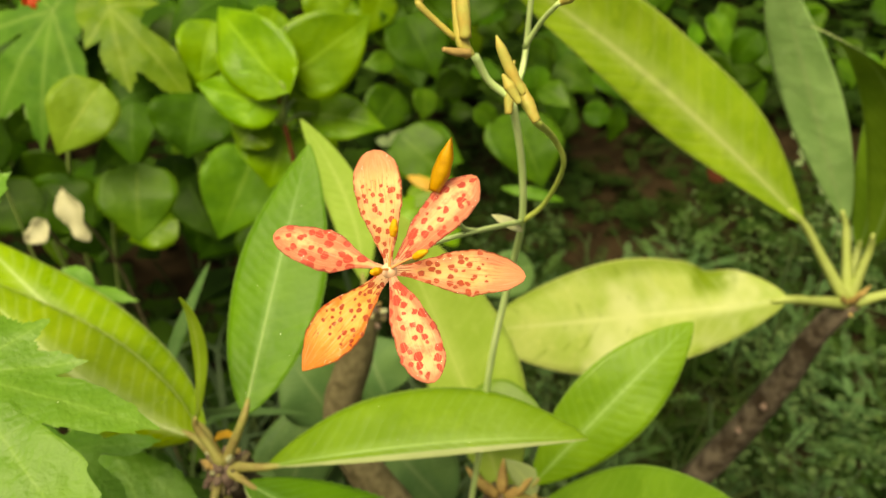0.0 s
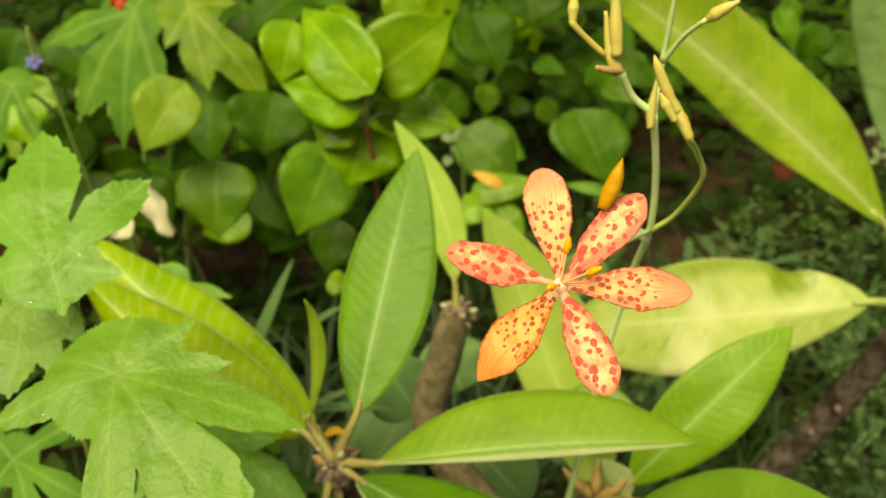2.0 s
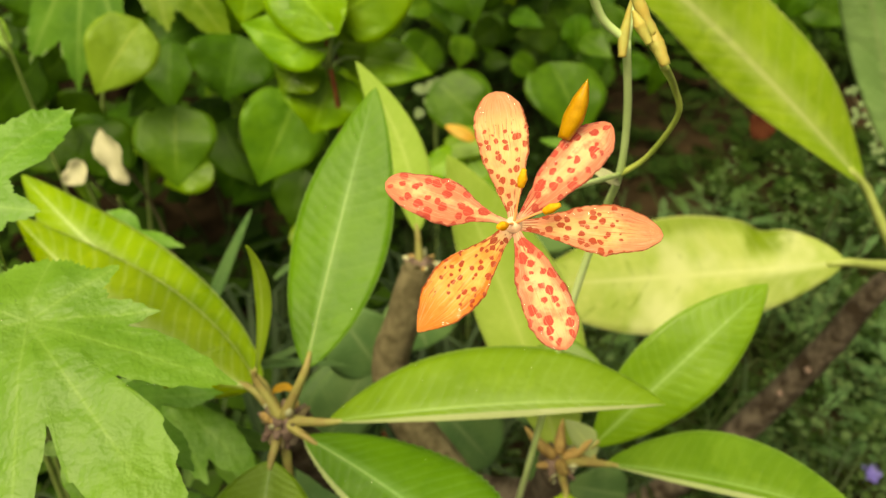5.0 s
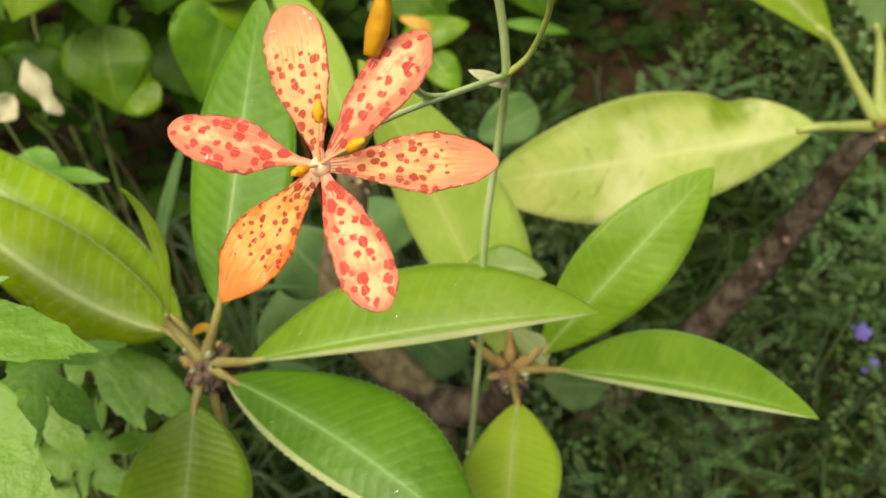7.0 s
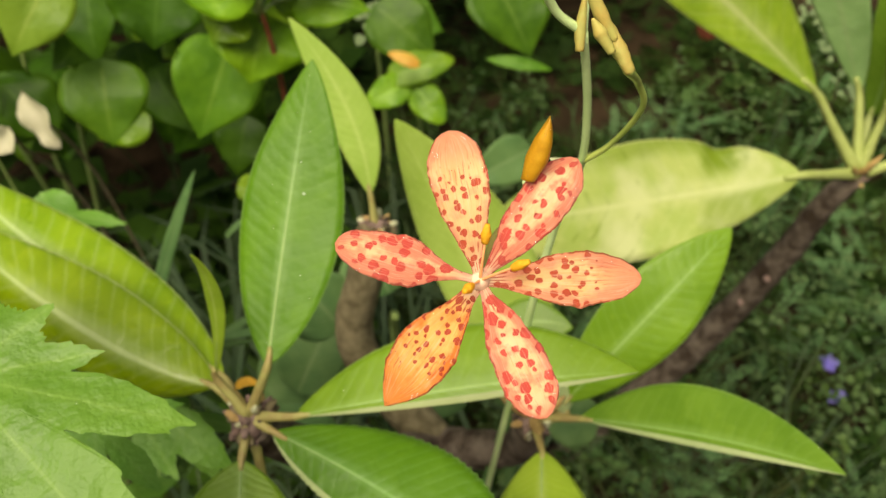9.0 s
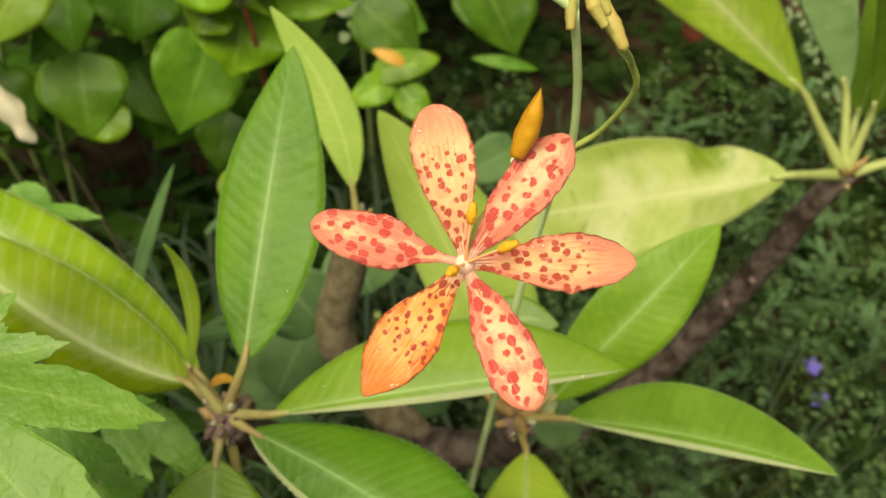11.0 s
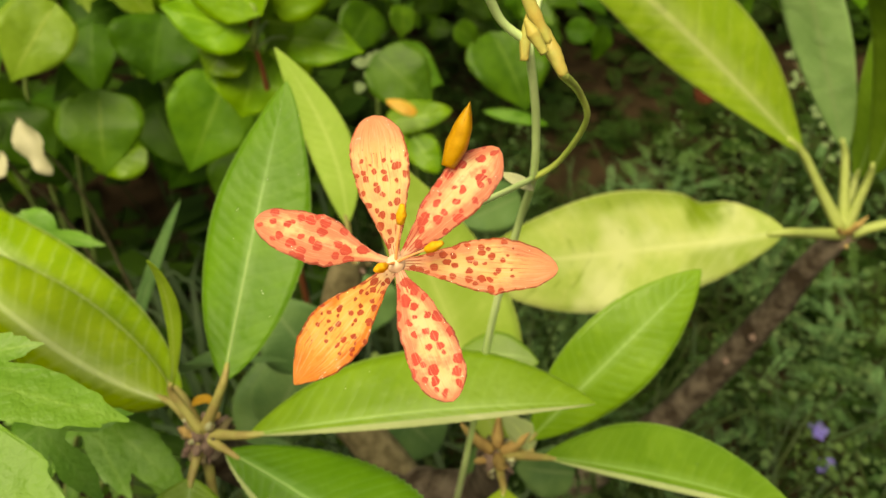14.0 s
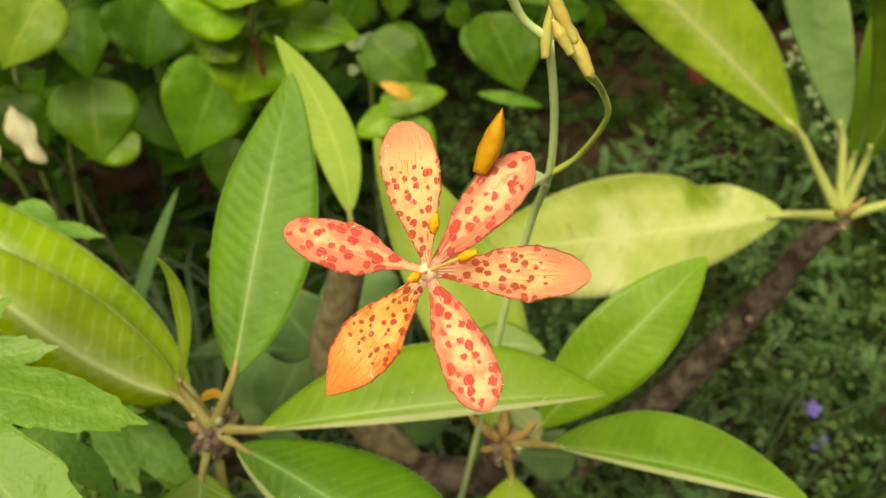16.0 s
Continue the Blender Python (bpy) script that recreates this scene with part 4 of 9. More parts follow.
bm = bmesh.new()
tube_mesh(bm, ((-0.0104, 0.1294, 0.8345), (-0.0105, 0.1280, 0.8365), (-0.0106, 0.1271, 0.8379), (-0.0106, 0.1267, 0.8384), (-0.0106, 0.1264, 0.8389)), (0.0008, 0.0011, 0.0016, 0.0012, 0.0005), 12, 12)
part("throat", bm, THROAT, lily, "pale orange flower centre")
lily_stalk = tube("stalk", ((0.0069, 0.2243, 0.5415), (0.0144, 0.2196, 0.6475), (0.0172, 0.2115, 0.7184), (0.0224, 0.2104, 0.7653), (0.0233, 0.1999, 0.7929), (0.0217, 0.1966, 0.8154), (0.0177, 0.1933, 0.8379)), (0.0015, 0.0013, 0.00115, 0.00105, 0.001), LILY_STALK, lily, "slender green flower stalk", n=40, sides=10, rough=0.08)
tube("stalk", ((0.0069, 0.2243, 0.5415), (0.0081, 0.2264, 0.5043), (-0.0015, 0.2470, 0.3921), (-0.0015, 0.2970, 0.0000)), (0.002, 0.0024, 0.004), LILY_STALK, lily, n=24)
tube("stalk", ((0.0177, 0.1933, 0.8379), (0.0221, 0.2128, 0.8380), (0.0230, 0.2142, 0.8553), (0.0234, 0.2129, 0.8692)), (0.0009, 0.0008, 0.0006), LILY_STALK, lily, n=16)
tube("twig", ((0.0219, 0.2114, 0.8431), (0.0254, 0.2069, 0.8529), (0.0287, 0.2006, 0.8607)), (0.0008, 0.0007, 0.0006), LILY_STALK, lily, n=10)
tube("bud", ((0.0287, 0.2013, 0.8600), (0.0317, 0.2002, 0.8631), (0.0356, 0.1992, 0.8662)), (0.0007, 0.0018, 0.0014, 0.0004), BUD, lily, "closed yellow-green bud", n=12)
tube("bud_stalk", ((0.0233, 0.1999, 0.7929), (0.0286, 0.1951, 0.8029), (0.0314, 0.1859, 0.8220), (0.0281, 0.1823, 0.8323), (0.0214, 0.1703, 0.8454)), (0.0009, 0.0007, 0.0007, 0.0008, 0.001), BUD_STALK, lily, n=26, sides=10)
tube("pedicel", ((0.0233, 0.1999, 0.7929), (0.0088, 0.1672, 0.8157), (0.0010, 0.1560, 0.8222), (-0.0046, 0.1484, 0.8260)), (0.0008, 0.0006, 0.0006), LILY_STALK, lily, n=20, sides=10)
tube("ovary", ((-0.0046, 0.1484, 0.8260), (-0.0058, 0.1447, 0.8271), (-0.0076, 0.1393, 0.8287), (-0.0104, 0.1286, 0.8357)), (0.0008, 0.0013, 0.0013, 0.0010), BUD, lily, "swollen yellow-green ovary", n=12, sides=10)
blade("bract", lily, (0.0234, 0.1976, 0.7907), (0.0187, 0.1966, 0.7951), (0.0140, 0.1967, 0.7979), (-0.0011, -0.0012, -0.0006), (0.0011, 0.0012, 0.0006), BRACT, BRACT, lance, 16, 6, 0.0004, 0.05, 0.0, 0.4, 0.0, 0.0, 71, "dry papery whitish bract")
spent = blade("spent_flower", lily, (-0.0019, 0.1389, 0.8484), (0.0002, 0.1405, 0.8543), (0.0017, 0.1433, 0.8585), (-0.0018, 0.0005, 0.0004), (0.0018, -0.0005, -0.0004), ORANGE, ORANGE, SPINDLE, 24, 8, 0.0026, 0.08, 0.0, -0.35, 0.0, 0.0, 72, "closed ochre spent flower beaded with rain")
drops(spent, 10, 0.0003, 72)
tube("pedicel", ((0.0088, 0.1672, 0.8157), (0.0050, 0.1608, 0.8215), (0.0022, 0.1535, 0.8310), (-0.0009, 0.1450, 0.8421)), (0.0006, 0.0007, 0.0008), LILY_STALK, lily, n=14)
tube("bud", ((0.0212, 0.1673, 0.8470), (0.0192, 0.1699, 0.8502), (0.0170, 0.1728, 0.8537), (0.0154, 0.1744, 0.8558)), (0.001, 0.0016, 0.0012, 0.0004), BUD, lily, "plump yellow-green bud", n=20, sides=12, rough=0.1)
tube("bud", ((0.0182, 0.1707, 0.8520), (0.0152, 0.1727, 0.8568), (0.0128, 0.1741, 0.8618), (0.0117, 0.1750, 0.8644)), (0.0009, 0.0014, 0.0011, 0.0002), BUD, lily, "pointed yellow-green bud", n=20, sides=12, rough=0.1)
tube("bud", ((0.0170, 0.1673, 0.8519), (0.0146, 0.1688, 0.8554), (0.0131, 0.1695, 0.8579)), (0.0008, 0.0013, 0.0003), BUD, lily, "pointed yellow-green bud", n=20, sides=12, rough=0.1)
tube("bud", ((0.0167, 0.1904, 0.8351), (0.0168, 0.1925, 0.8383), (0.0172, 0.1942, 0.8418), (0.0179, 0.1963, 0.8472)), (0.0009, 0.0013, 0.001, 0.0003), BUD, lily, "yellow-green sheath at the fork", n=20, sides=12, rough=0.1)
tube("twig", ((0.0177, 0.1933, 0.8379), (0.0116, 0.1933, 0.8430), (0.0078, 0.1933, 0.8501)), (0.0011, 0.001, 0.0011), LILY_STALK, lily, n=10)
tube("bud", ((0.0065, 0.1863, 0.8533), (0.0046, 0.1877, 0.8566), (0.0035, 0.1899, 0.8608), (0.0023, 0.1924, 0.8669)), (0.0013, 0.0017, 0.0013, 0.0004), BUD, lily, "bunch of papery yellow bracts", n=20, sides=12, rough=0.1)
tube("bud", ((0.0053, 0.1864, 0.8581), (0.0047, 0.1889, 0.8642), (0.0043, 0.1914, 0.8702), (0.0035, 0.1919, 0.8755)), (0.0014, 0.0017, 0.0012, 0.0004), BUD, lily, "closed yellow-green bud", n=20, sides=12, rough=0.1)
tube("bud", ((0.0060, 0.1860, 0.8545), (0.0030, 0.1841, 0.8557), (0.0000, 0.1826, 0.8572)), (0.0012, 0.001, 0.0006), STUB, lily, "dry orange bract", n=20, sides=12, rough=0.1)
tube("twig", ((0.0029, 0.1881, 0.8572), (-0.0018, 0.1887, 0.8614), (-0.0053, 0.1889, 0.8650), (-0.0056, 0.1898, 0.8660)), (0.0008, 0.0008, 0.001), BUD, lily, n=10)
tube("bud", ((-0.0056, 0.1892, 0.8653), (-0.0056, 0.1906, 0.8685), (-0.0053, 0.1923, 0.8719)), (0.0008, 0.0014, 0.0008), BUD, lily, "closed yellow-green bud", n=20, sides=12, rough=0.1)
blade("leaf", lily, (-0.2071, 0.4059, 0.4645), (-0.1832, 0.4254, 0.5190), (-0.1593, 0.4449, 0.5654), (0.0042, -0.0017, -0.0013), (-0.0042, 0.0017, 0.0013), BLUISH, BLUISH, sword, 16, 4, 0.0006, 0.02, 0.0, 0.3, 0.0, 0.0, 301, "narrow bluish sword-shaped leaf")
blade("leaf", lily, (0.0067, 0.2333, 0.5230), (0.0178, 0.2477, 0.5645), (0.0289, 0.2622, 0.5979), (0.0028, -0.0006, -0.0006), (-0.0028, 0.0006, 0.0006), BLUISH, BLUISH, sword, 16, 4, 0.0006, 0.02, 0.0, 0.3, 0.0, 0.0, 302, "narrow bluish sword-shaped leaf")
blade("leaf", lily, (-0.1573, 0.4581, 0.4847), (-0.1447, 0.4635, 0.4938), (-0.1321, 0.4689, 0.4949), (0.0012, -0.0016, -0.0013), (-0.0012, 0.0016, 0.0013), BLUISH, BLUISH, sword, 16, 4, 0.0006, 0.02, 0.0, 0.3, 0.0, 0.0, 303, "narrow bluish sword-shaped leaf")
blade("leaf", lily, (-0.1354, 0.2515, 0.6307), (-0.1158, 0.2623, 0.6279), (-0.0963, 0.2732, 0.6171), (0.0002, -0.0014, -0.0015), (-0.0002, 0.0014, 0.0015), BLUISH, BLUISH, sword, 16, 4, 0.0006, 0.02, 0.0, 0.3, 0.0, 0.0, 304, "narrow bluish sword-shaped leaf")
blade("leaf", lily, (-0.1359, 0.3210, 0.5527), (-0.1074, 0.3211, 0.5579), (-0.0790, 0.3211, 0.5551), (0.0001, -0.0019, -0.0016), (-0.0001, 0.0019, 0.0016), BLUISH, BLUISH, sword, 16, 4, 0.0006, 0.02, 0.0, 0.3, 0.0, 0.0, 305, "narrow bluish sword-shaped leaf")
blade("leaf", lily, (-0.1454, 0.3322, 0.5311), (-0.1207, 0.3397, 0.5435), (-0.0960, 0.3473, 0.5479), (0.0010, -0.0015, -0.0014), (-0.0010, 0.0015, 0.0014), BLUISH, BLUISH, sword, 16, 4, 0.0006, 0.02, 0.0, 0.3, 0.0, 0.0, 306, "narrow bluish sword-shaped leaf")
blade("leaf", lily, (0.0194, 0.2314, 0.5351), (0.0211, 0.2390, 0.5654), (0.0228, 0.2467, 0.5877), (0.0032, -0.0003, -0.0001), (-0.0032, 0.0003, 0.0001), BLUISH, BLUISH, sword, 16, 4, 0.0006, 0.02, 0.0, 0.3, 0.0, 0.0, 307, "narrow bluish sword-shaped leaf")
stamen = tube("filament", ((-0.0106, 0.1268, 0.8384), (-0.0101, 0.1279, 0.8429), (-0.0095, 0.1297, 0.8464)), (0.0003, 0.0002, 0.0002), FILAMENT, lily, n=8)
tube("anther", ((-0.0097, 0.1292, 0.8449), (-0.0095, 0.1297, 0.8464), (-0.0093, 0.1303, 0.8481)), (0.0006, 0.0009, 0.0004), ANTHER, stamen, "yellow-orange anther", n=8)
stamen = tube("filament", ((-0.0106, 0.1268, 0.8384), (-0.0075, 0.1259, 0.8413), (-0.0044, 0.1256, 0.8433)), (0.0003, 0.0002, 0.0002), FILAMENT, lily, n=8)
tube("anther", ((-0.0056, 0.1258, 0.8423), (-0.0044, 0.1256, 0.8433), (-0.0030, 0.1253, 0.8444)), (0.0006, 0.0009, 0.0004), ANTHER, stamen, "yellow-orange anther", n=8)
stamen = tube("filament", ((-0.0106, 0.1268, 0.8384), (-0.0117, 0.1248, 0.8401), (-0.0128, 0.1234, 0.8408)), (0.0003, 0.0002, 0.0002), FILAMENT, lily, n=8)
tube("anther", ((-0.0121, 0.1246, 0.8400), (-0.0128, 0.1234, 0.8408), (-0.0136, 0.1221, 0.8417)), (0.0006, 0.0009, 0.0004), ANTHER, stamen, "yellow-orange anther", n=8)

# ---- the shrub with long leaves ----
shrub = thing("long_leaved_shrub", "young shrub with long glossy lance-shaped green leaves on brown stems", "shrub")
wet = long_leaf(shrub, (-0.0756, 0.2102, 0.6909), (-0.0664, 0.2543, 0.7213), (-0.0545, 0.2970, 0.7570), (-0.0169, 0.0051, -0.0013), (0.0199, -0.0051, -0.0015), (-0.0855, 0.2027, 0.6688), seed=1, cup=0.03, rib=0.0012, top=LONG_COOL)
drops(wet, 30, 0.0005, 1)
wet = long_leaf(shrub, (-0.0676, 0.1981, 0.6751), (-0.0036, 0.1941, 0.6944), (0.0528, 0.1945, 0.6969), (-0.0015, 0.0226, 0.0070), (0.0003, -0.0046, -0.0012), (-0.0855, 0.2027, 0.6688), seed=2, cup=-0.08, rib=0.001, top=LONG_WARM, hem=0.0004)
drops(wet, 30, 0.0005, 2)
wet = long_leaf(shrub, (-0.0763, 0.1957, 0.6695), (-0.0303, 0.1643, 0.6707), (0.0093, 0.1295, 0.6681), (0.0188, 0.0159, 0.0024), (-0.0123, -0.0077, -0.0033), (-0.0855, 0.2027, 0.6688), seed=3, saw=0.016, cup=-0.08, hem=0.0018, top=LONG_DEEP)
drops(wet, 30, 0.0005, 3)
long_leaf(shrub, (-0.0874, 0.1869, 0.6664), (-0.0871, 0.1543, 0.6617), (-0.0854, 0.1189, 0.6623), (-0.0224, -0.0004, 0.0017), (0.0216, -0.0004, -0.0023), (-0.0855, 0.2027, 0.6688), seed=4, top=LONG_WARM)
long_leaf(shrub, (-0.0828, 0.1870, 0.6457), (-0.0844, 0.1705, 0.6231), (-0.0846, 0.1483, 0.5984), (-0.0118, -0.0012, -0.0006), (0.0095, 0.0005, 0.0001), (-0.0855, 0.2027, 0.6688), seed=5)
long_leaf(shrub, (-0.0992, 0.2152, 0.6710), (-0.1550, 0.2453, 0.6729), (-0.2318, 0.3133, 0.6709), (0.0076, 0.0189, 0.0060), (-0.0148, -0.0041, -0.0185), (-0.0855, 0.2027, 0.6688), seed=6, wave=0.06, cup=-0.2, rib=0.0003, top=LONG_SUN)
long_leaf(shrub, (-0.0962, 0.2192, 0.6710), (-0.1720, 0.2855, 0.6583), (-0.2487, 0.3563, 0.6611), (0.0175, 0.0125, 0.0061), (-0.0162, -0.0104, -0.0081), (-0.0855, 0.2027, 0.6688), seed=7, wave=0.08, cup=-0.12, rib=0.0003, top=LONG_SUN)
long_leaf(shrub, (-0.0958, 0.2116, 0.6831), (-0.0879, 0.2138, 0.7236), (-0.0889, 0.2115, 0.7515), (-0.0030, 0.0016, -0.0037), (0.0038, -0.0017, 0.0024), (-0.0855, 0.2027, 0.6688), seed=8, rib=0.0006, top=BRIGHT_LEAF, under=BRIGHT_LEAF)
long_leaf(shrub, (0.0409, 0.2323, 0.6144), (0.0762, 0.2491, 0.6543), (0.1120, 0.2741, 0.6777), (-0.0128, 0.0099, 0.0073), (0.0131, -0.0099, -0.0072), (0.0273, 0.2318, 0.6031), seed=9, top=LONG_WARM)
wet = long_leaf(shrub, (0.0459, 0.2234, 0.6146), (0.0865, 0.1903, 0.6536), (0.1172, 0.1596, 0.6817), (0.0017, 0.0193, 0.0054), (-0.0016, -0.0044, -0.0009), (0.0273, 0.2318, 0.6031), seed=10, hem=0.0004)
drops(wet, 30, 0.0005, 10)
long_leaf(shrub, (0.0282, 0.2115, 0.6106), (0.0222, 0.1742, 0.6229), (0.0161, 0.1308, 0.6456), (-0.0196, -0.0018, -0.0009), (0.0193, -0.0015, -0.0019), (0.0273, 0.2318, 0.6031), seed=11, top=BRIGHT_LEAF)
long_leaf(shrub, (0.0304, 0.2350, 0.5949), (0.0057, 0.2763, 0.6465), (-0.0267, 0.3114, 0.7144), (-0.0188, 0.0026, 0.0027), (0.0267, 0.0125, 0.0055), (0.0273, 0.2318, 0.6031), seed=12, rib=0.0002, top=PALE_YOUNG, under=PALE_YOUNG)
long_leaf(shrub, (0.0019, 0.2462, 0.6425), (0.0233, 0.2505, 0.6506), (0.0431, 0.2460, 0.6514), (0.0008, 0.0092, 0.0049), (-0.0008, -0.0104, -0.0059), None, seed=13)
long_leaf(shrub, (0.0420, 0.2296, 0.6095), (0.0372, 0.2327, 0.6187), (0.0279, 0.2363, 0.6284), (-0.0049, -0.0017, -0.0013), (0.0058, 0.0025, 0.0019), (0.0273, 0.2318, 0.6031), seed=14, top=LONG_UNDER, rib=0.0005)
long_leaf(shrub, (-0.0419, 0.3380, 0.6433), (-0.0507, 0.3644, 0.6772), (-0.0748, 0.3888, 0.7132), (-0.0102, -0.0028, -0.0028), (0.0108, 0.0016, 0.0018), (-0.0405, 0.3296, 0.6296), seed=15, rib=0.0002, top=PALE_YOUNG, under=PALE_YOUNG)
tube("stem", ((-0.0855, 0.2027, 0.6648), (-0.0781, 0.2101, 0.6361), (-0.0557, 0.2404, 0.5566), (-0.0140, 0.2667, 0.5123)), (0.008, 0.0085, 0.0105, 0.012), BARK, shrub, "knobbly brown stem", n=26, sides=14, rough=0.1)
tube("stem", ((0.0273, 0.2318, 0.6001), (0.0216, 0.2419, 0.5555), (-0.0140, 0.2667, 0.5123)), (0.008, 0.009, 0.012), BARK, shrub, n=20, sides=14, rough=0.1)
tube("stem", ((-0.0405, 0.3296, 0.6296), (-0.0471, 0.3191, 0.6072), (-0.0546, 0.3000, 0.5643), (-0.0140, 0.2667, 0.5123)), (0.0085, 0.0095, 0.0105, 0.012), YOUNG_BARK, shrub, "brown stem ringed with leaf scars", n=30, sides=14, rough=0.09)
tube("trunk", ((-0.0140, 0.2667, 0.5123), (-0.0090, 0.2767, 0.3074), (0.0060, 0.2867, -0.0200)), (0.012, 0.014, 0.018), YOUNG_BARK, shrub, n=16, sides=14, rough=0.1)
knuckle(shrub, (-0.0855, 0.2027, 0.6688), 11, 0)
knuckle(shrub, (0.0273, 0.2318, 0.6031), 12, 4)
knuckle(shrub, (-0.0405, 0.3296, 0.6296), 13, 0)
broad_leaf(shrub, (-0.0919, 0.2144, 0.6698), (-0.0815, 0.2143, 0.6713), (-0.0000, -0.0029, 0.0008), AMBER, 0.2, None, 91, broad, 0.3, "dry_leaf")

# ---- the second shrub, with the yellowing leaf ----
shrub_b = thing("long_leaved_shrub", "shrub with one yellowing and several green leaves, bare brown stem", "shrub")
long_leaf(shrub_b, (0.2462, 0.4469, 0.5282), (0.1428, 0.4390, 0.5196), (0.0279, 0.4150, 0.5293), (0.0039, 0.0361, 0.0232), (-0.0098, -0.0356, -0.0199), (0.3107, 0.4803, 0.4919), seed=21, top=YELLOW, under=YELLOW, shape=blunt, wave=0.09, dent=0.1, label="yellowing leaf", stalk=2.0, rib=0.0003, skin=PETIOLE_PALE)
long_leaf(shrub_b, (0.2714, 0.5070, 0.5486), (0.1438, 0.5106, 0.6639), (0.0315, 0.4887, 0.7545), (0.0251, 0.0301, 0.0204), (-0.0218, -0.0175, -0.0052), (0.3107, 0.4803, 0.4919), seed=22, top=LONG_PALE, wave=0.12, cup=0.05, stalk=2.0, rib=0.0003, skin=PETIOLE_PALE)
long_leaf(shrub_b, (0.3065, 0.5131, 0.5425), (0.2594, 0.5396, 0.6441), (0.2154, 0.5521, 0.7367), (-0.0237, 0.0122, 0.0067), (0.0217, -0.0083, -0.0021), (0.3107, 0.4803, 0.4919), seed=23, top=SHEEN_LEAF, stalk=2.0, rib=0.0003, skin=PETIOLE_PALE)
long_leaf(shrub_b, (0.3225, 0.4982, 0.5325), (0.2944, 0.4859, 0.6579), (0.2120, 0.4665, 0.7281), (-0.0263, 0.0039, 0.0124), (0.0333, -0.0009, -0.0167), (0.3107, 0.4803, 0.4919), seed=24, top=LONG, stalk=2.0, rib=0.0003, skin=PETIOLE_PALE)
long_leaf(shrub_b, (0.3229, 0.5129, 0.5175), (0.3252, 0.5314, 0.5915), (0.3134, 0.5548, 0.6693), (-0.0180, 0.0035, 0.0023), (0.0259, -0.0066, -0.0050), (0.3107, 0.4803, 0.4919), seed=25, top=LONG, stalk=2.0, rib=0.0003, skin=PETIOLE_PALE)
long_leaf(shrub_b, (0.3504, 0.4827, 0.5037), (0.3848, 0.4707, 0.5219), (0.4195, 0.4606, 0.5420), (0.0001, 0.0116, 0.0113), (-0.0001, -0.0146, -0.0142), (0.3107, 0.4803, 0.4919), seed=26, stalk=2.0, rib=0.0003, skin=PETIOLE_PALE)
tube("stem", ((0.3107, 0.4803, 0.4919), (0.2970, 0.4828, 0.4537), (0.2843, 0.4927, 0.3651), (0.2359, 0.4999, 0.2171), (0.1449, 0.5024, 0.0406), (0.0949, 0.4724, -0.0200)), (0.008, 0.0095, 0.012, 0.0145, 0.017, 0.019), BARK, shrub_b, "bare brown stem with pale scars", n=44, sides=16, rough=0.12)
knuckle(shrub_b, (0.3107, 0.4803, 0.4919), 14, 5)
for low, r in (((0.2726, 0.4748, 0.3767), 0.0032), ((0.2616, 0.4809, 0.3367), 0.003)):
    scar_mark(shrub_b, low, r)

# ---- hibiscus-like plant with lobed leaves ----
lobed = thing("lobed_leaf_plant", "leafy plant with large wet toothed and lobed green leaves", "plant")
wet = lobed_leaf("leaf", lobed, (-0.1316, 0.1575, 0.7732), [(0.0556, -0.0132, -0.0028), (0.0517, -0.0540, -0.0105), (0.0110, -0.0551, -0.0112), (-0.0333, -0.0157, -0.0036), (0.0195, 0.0192, 0.0042), (-0.0006, 0.0194, 0.0040), (0.0322, 0.0056, 0.0015), (-0.0161, 0.0041, 0.0007)], (-0.0115, -0.2020, 0.9793), 31, width=0.4)
drops(wet, 14, 0.0006, 31)
wet = lobed_leaf("leaf", lobed, (-0.1582, 0.1882, 0.7878), [(-0.0165, 0.0461, 0.0231), (0.0237, 0.0307, 0.0134), (0.0222, -0.0009, -0.0014), (0.0075, -0.0154, -0.0071), (-0.0373, 0.0281, 0.0149), (-0.0306, -0.0069, -0.0018)], (0.0413, -0.4295, 0.9021), 32, width=0.8)
drops(wet, 14, 0.0006, 32)
lobed_leaf("leaf", lobed, (-0.1838, 0.2088, 0.7552), [(0.0155, -0.0281, -0.0112), (-0.0004, -0.0348, -0.0128), (0.0225, -0.0148, -0.0066), (-0.0183, -0.0204, -0.0071), (-0.0199, 0.0032, 0.0022)], (0.0407, -0.3503, 0.9358), 30, width=0.7)
wet = lobed_leaf("leaf", lobed, (-0.1265, 0.1831, 0.7060), [(0.0273, 0.0058, -0.0006), (0.0233, -0.0229, -0.0040), (0.0059, -0.0276, -0.0034), (-0.0206, -0.0214, -0.0014), (-0.0277, 0.0126, 0.0035)], (0.0570, -0.1179, 0.9914), 33)
drops(wet, 14, 0.0006, 33)
lobed_leaf("leaf", lobed, (-0.1501, 0.2411, 0.6379), [(0.0496, -0.0364, -0.0121), (0.0275, -0.0401, -0.0118), (-0.0068, -0.0344, -0.0087), (-0.0288, -0.0108, -0.0015)], (0.0474, -0.2540, 0.9660), 34)
lobed_leaf("leaf", lobed, (-0.1200, 0.1384, 0.7338), [(0.0165, -0.0096, -0.0084), (0.0113, -0.0205, -0.0172), (-0.0076, -0.0221, -0.0180), (0.0148, 0.0039, 0.0028)], (0.0220, -0.6358, 0.7715), 35)
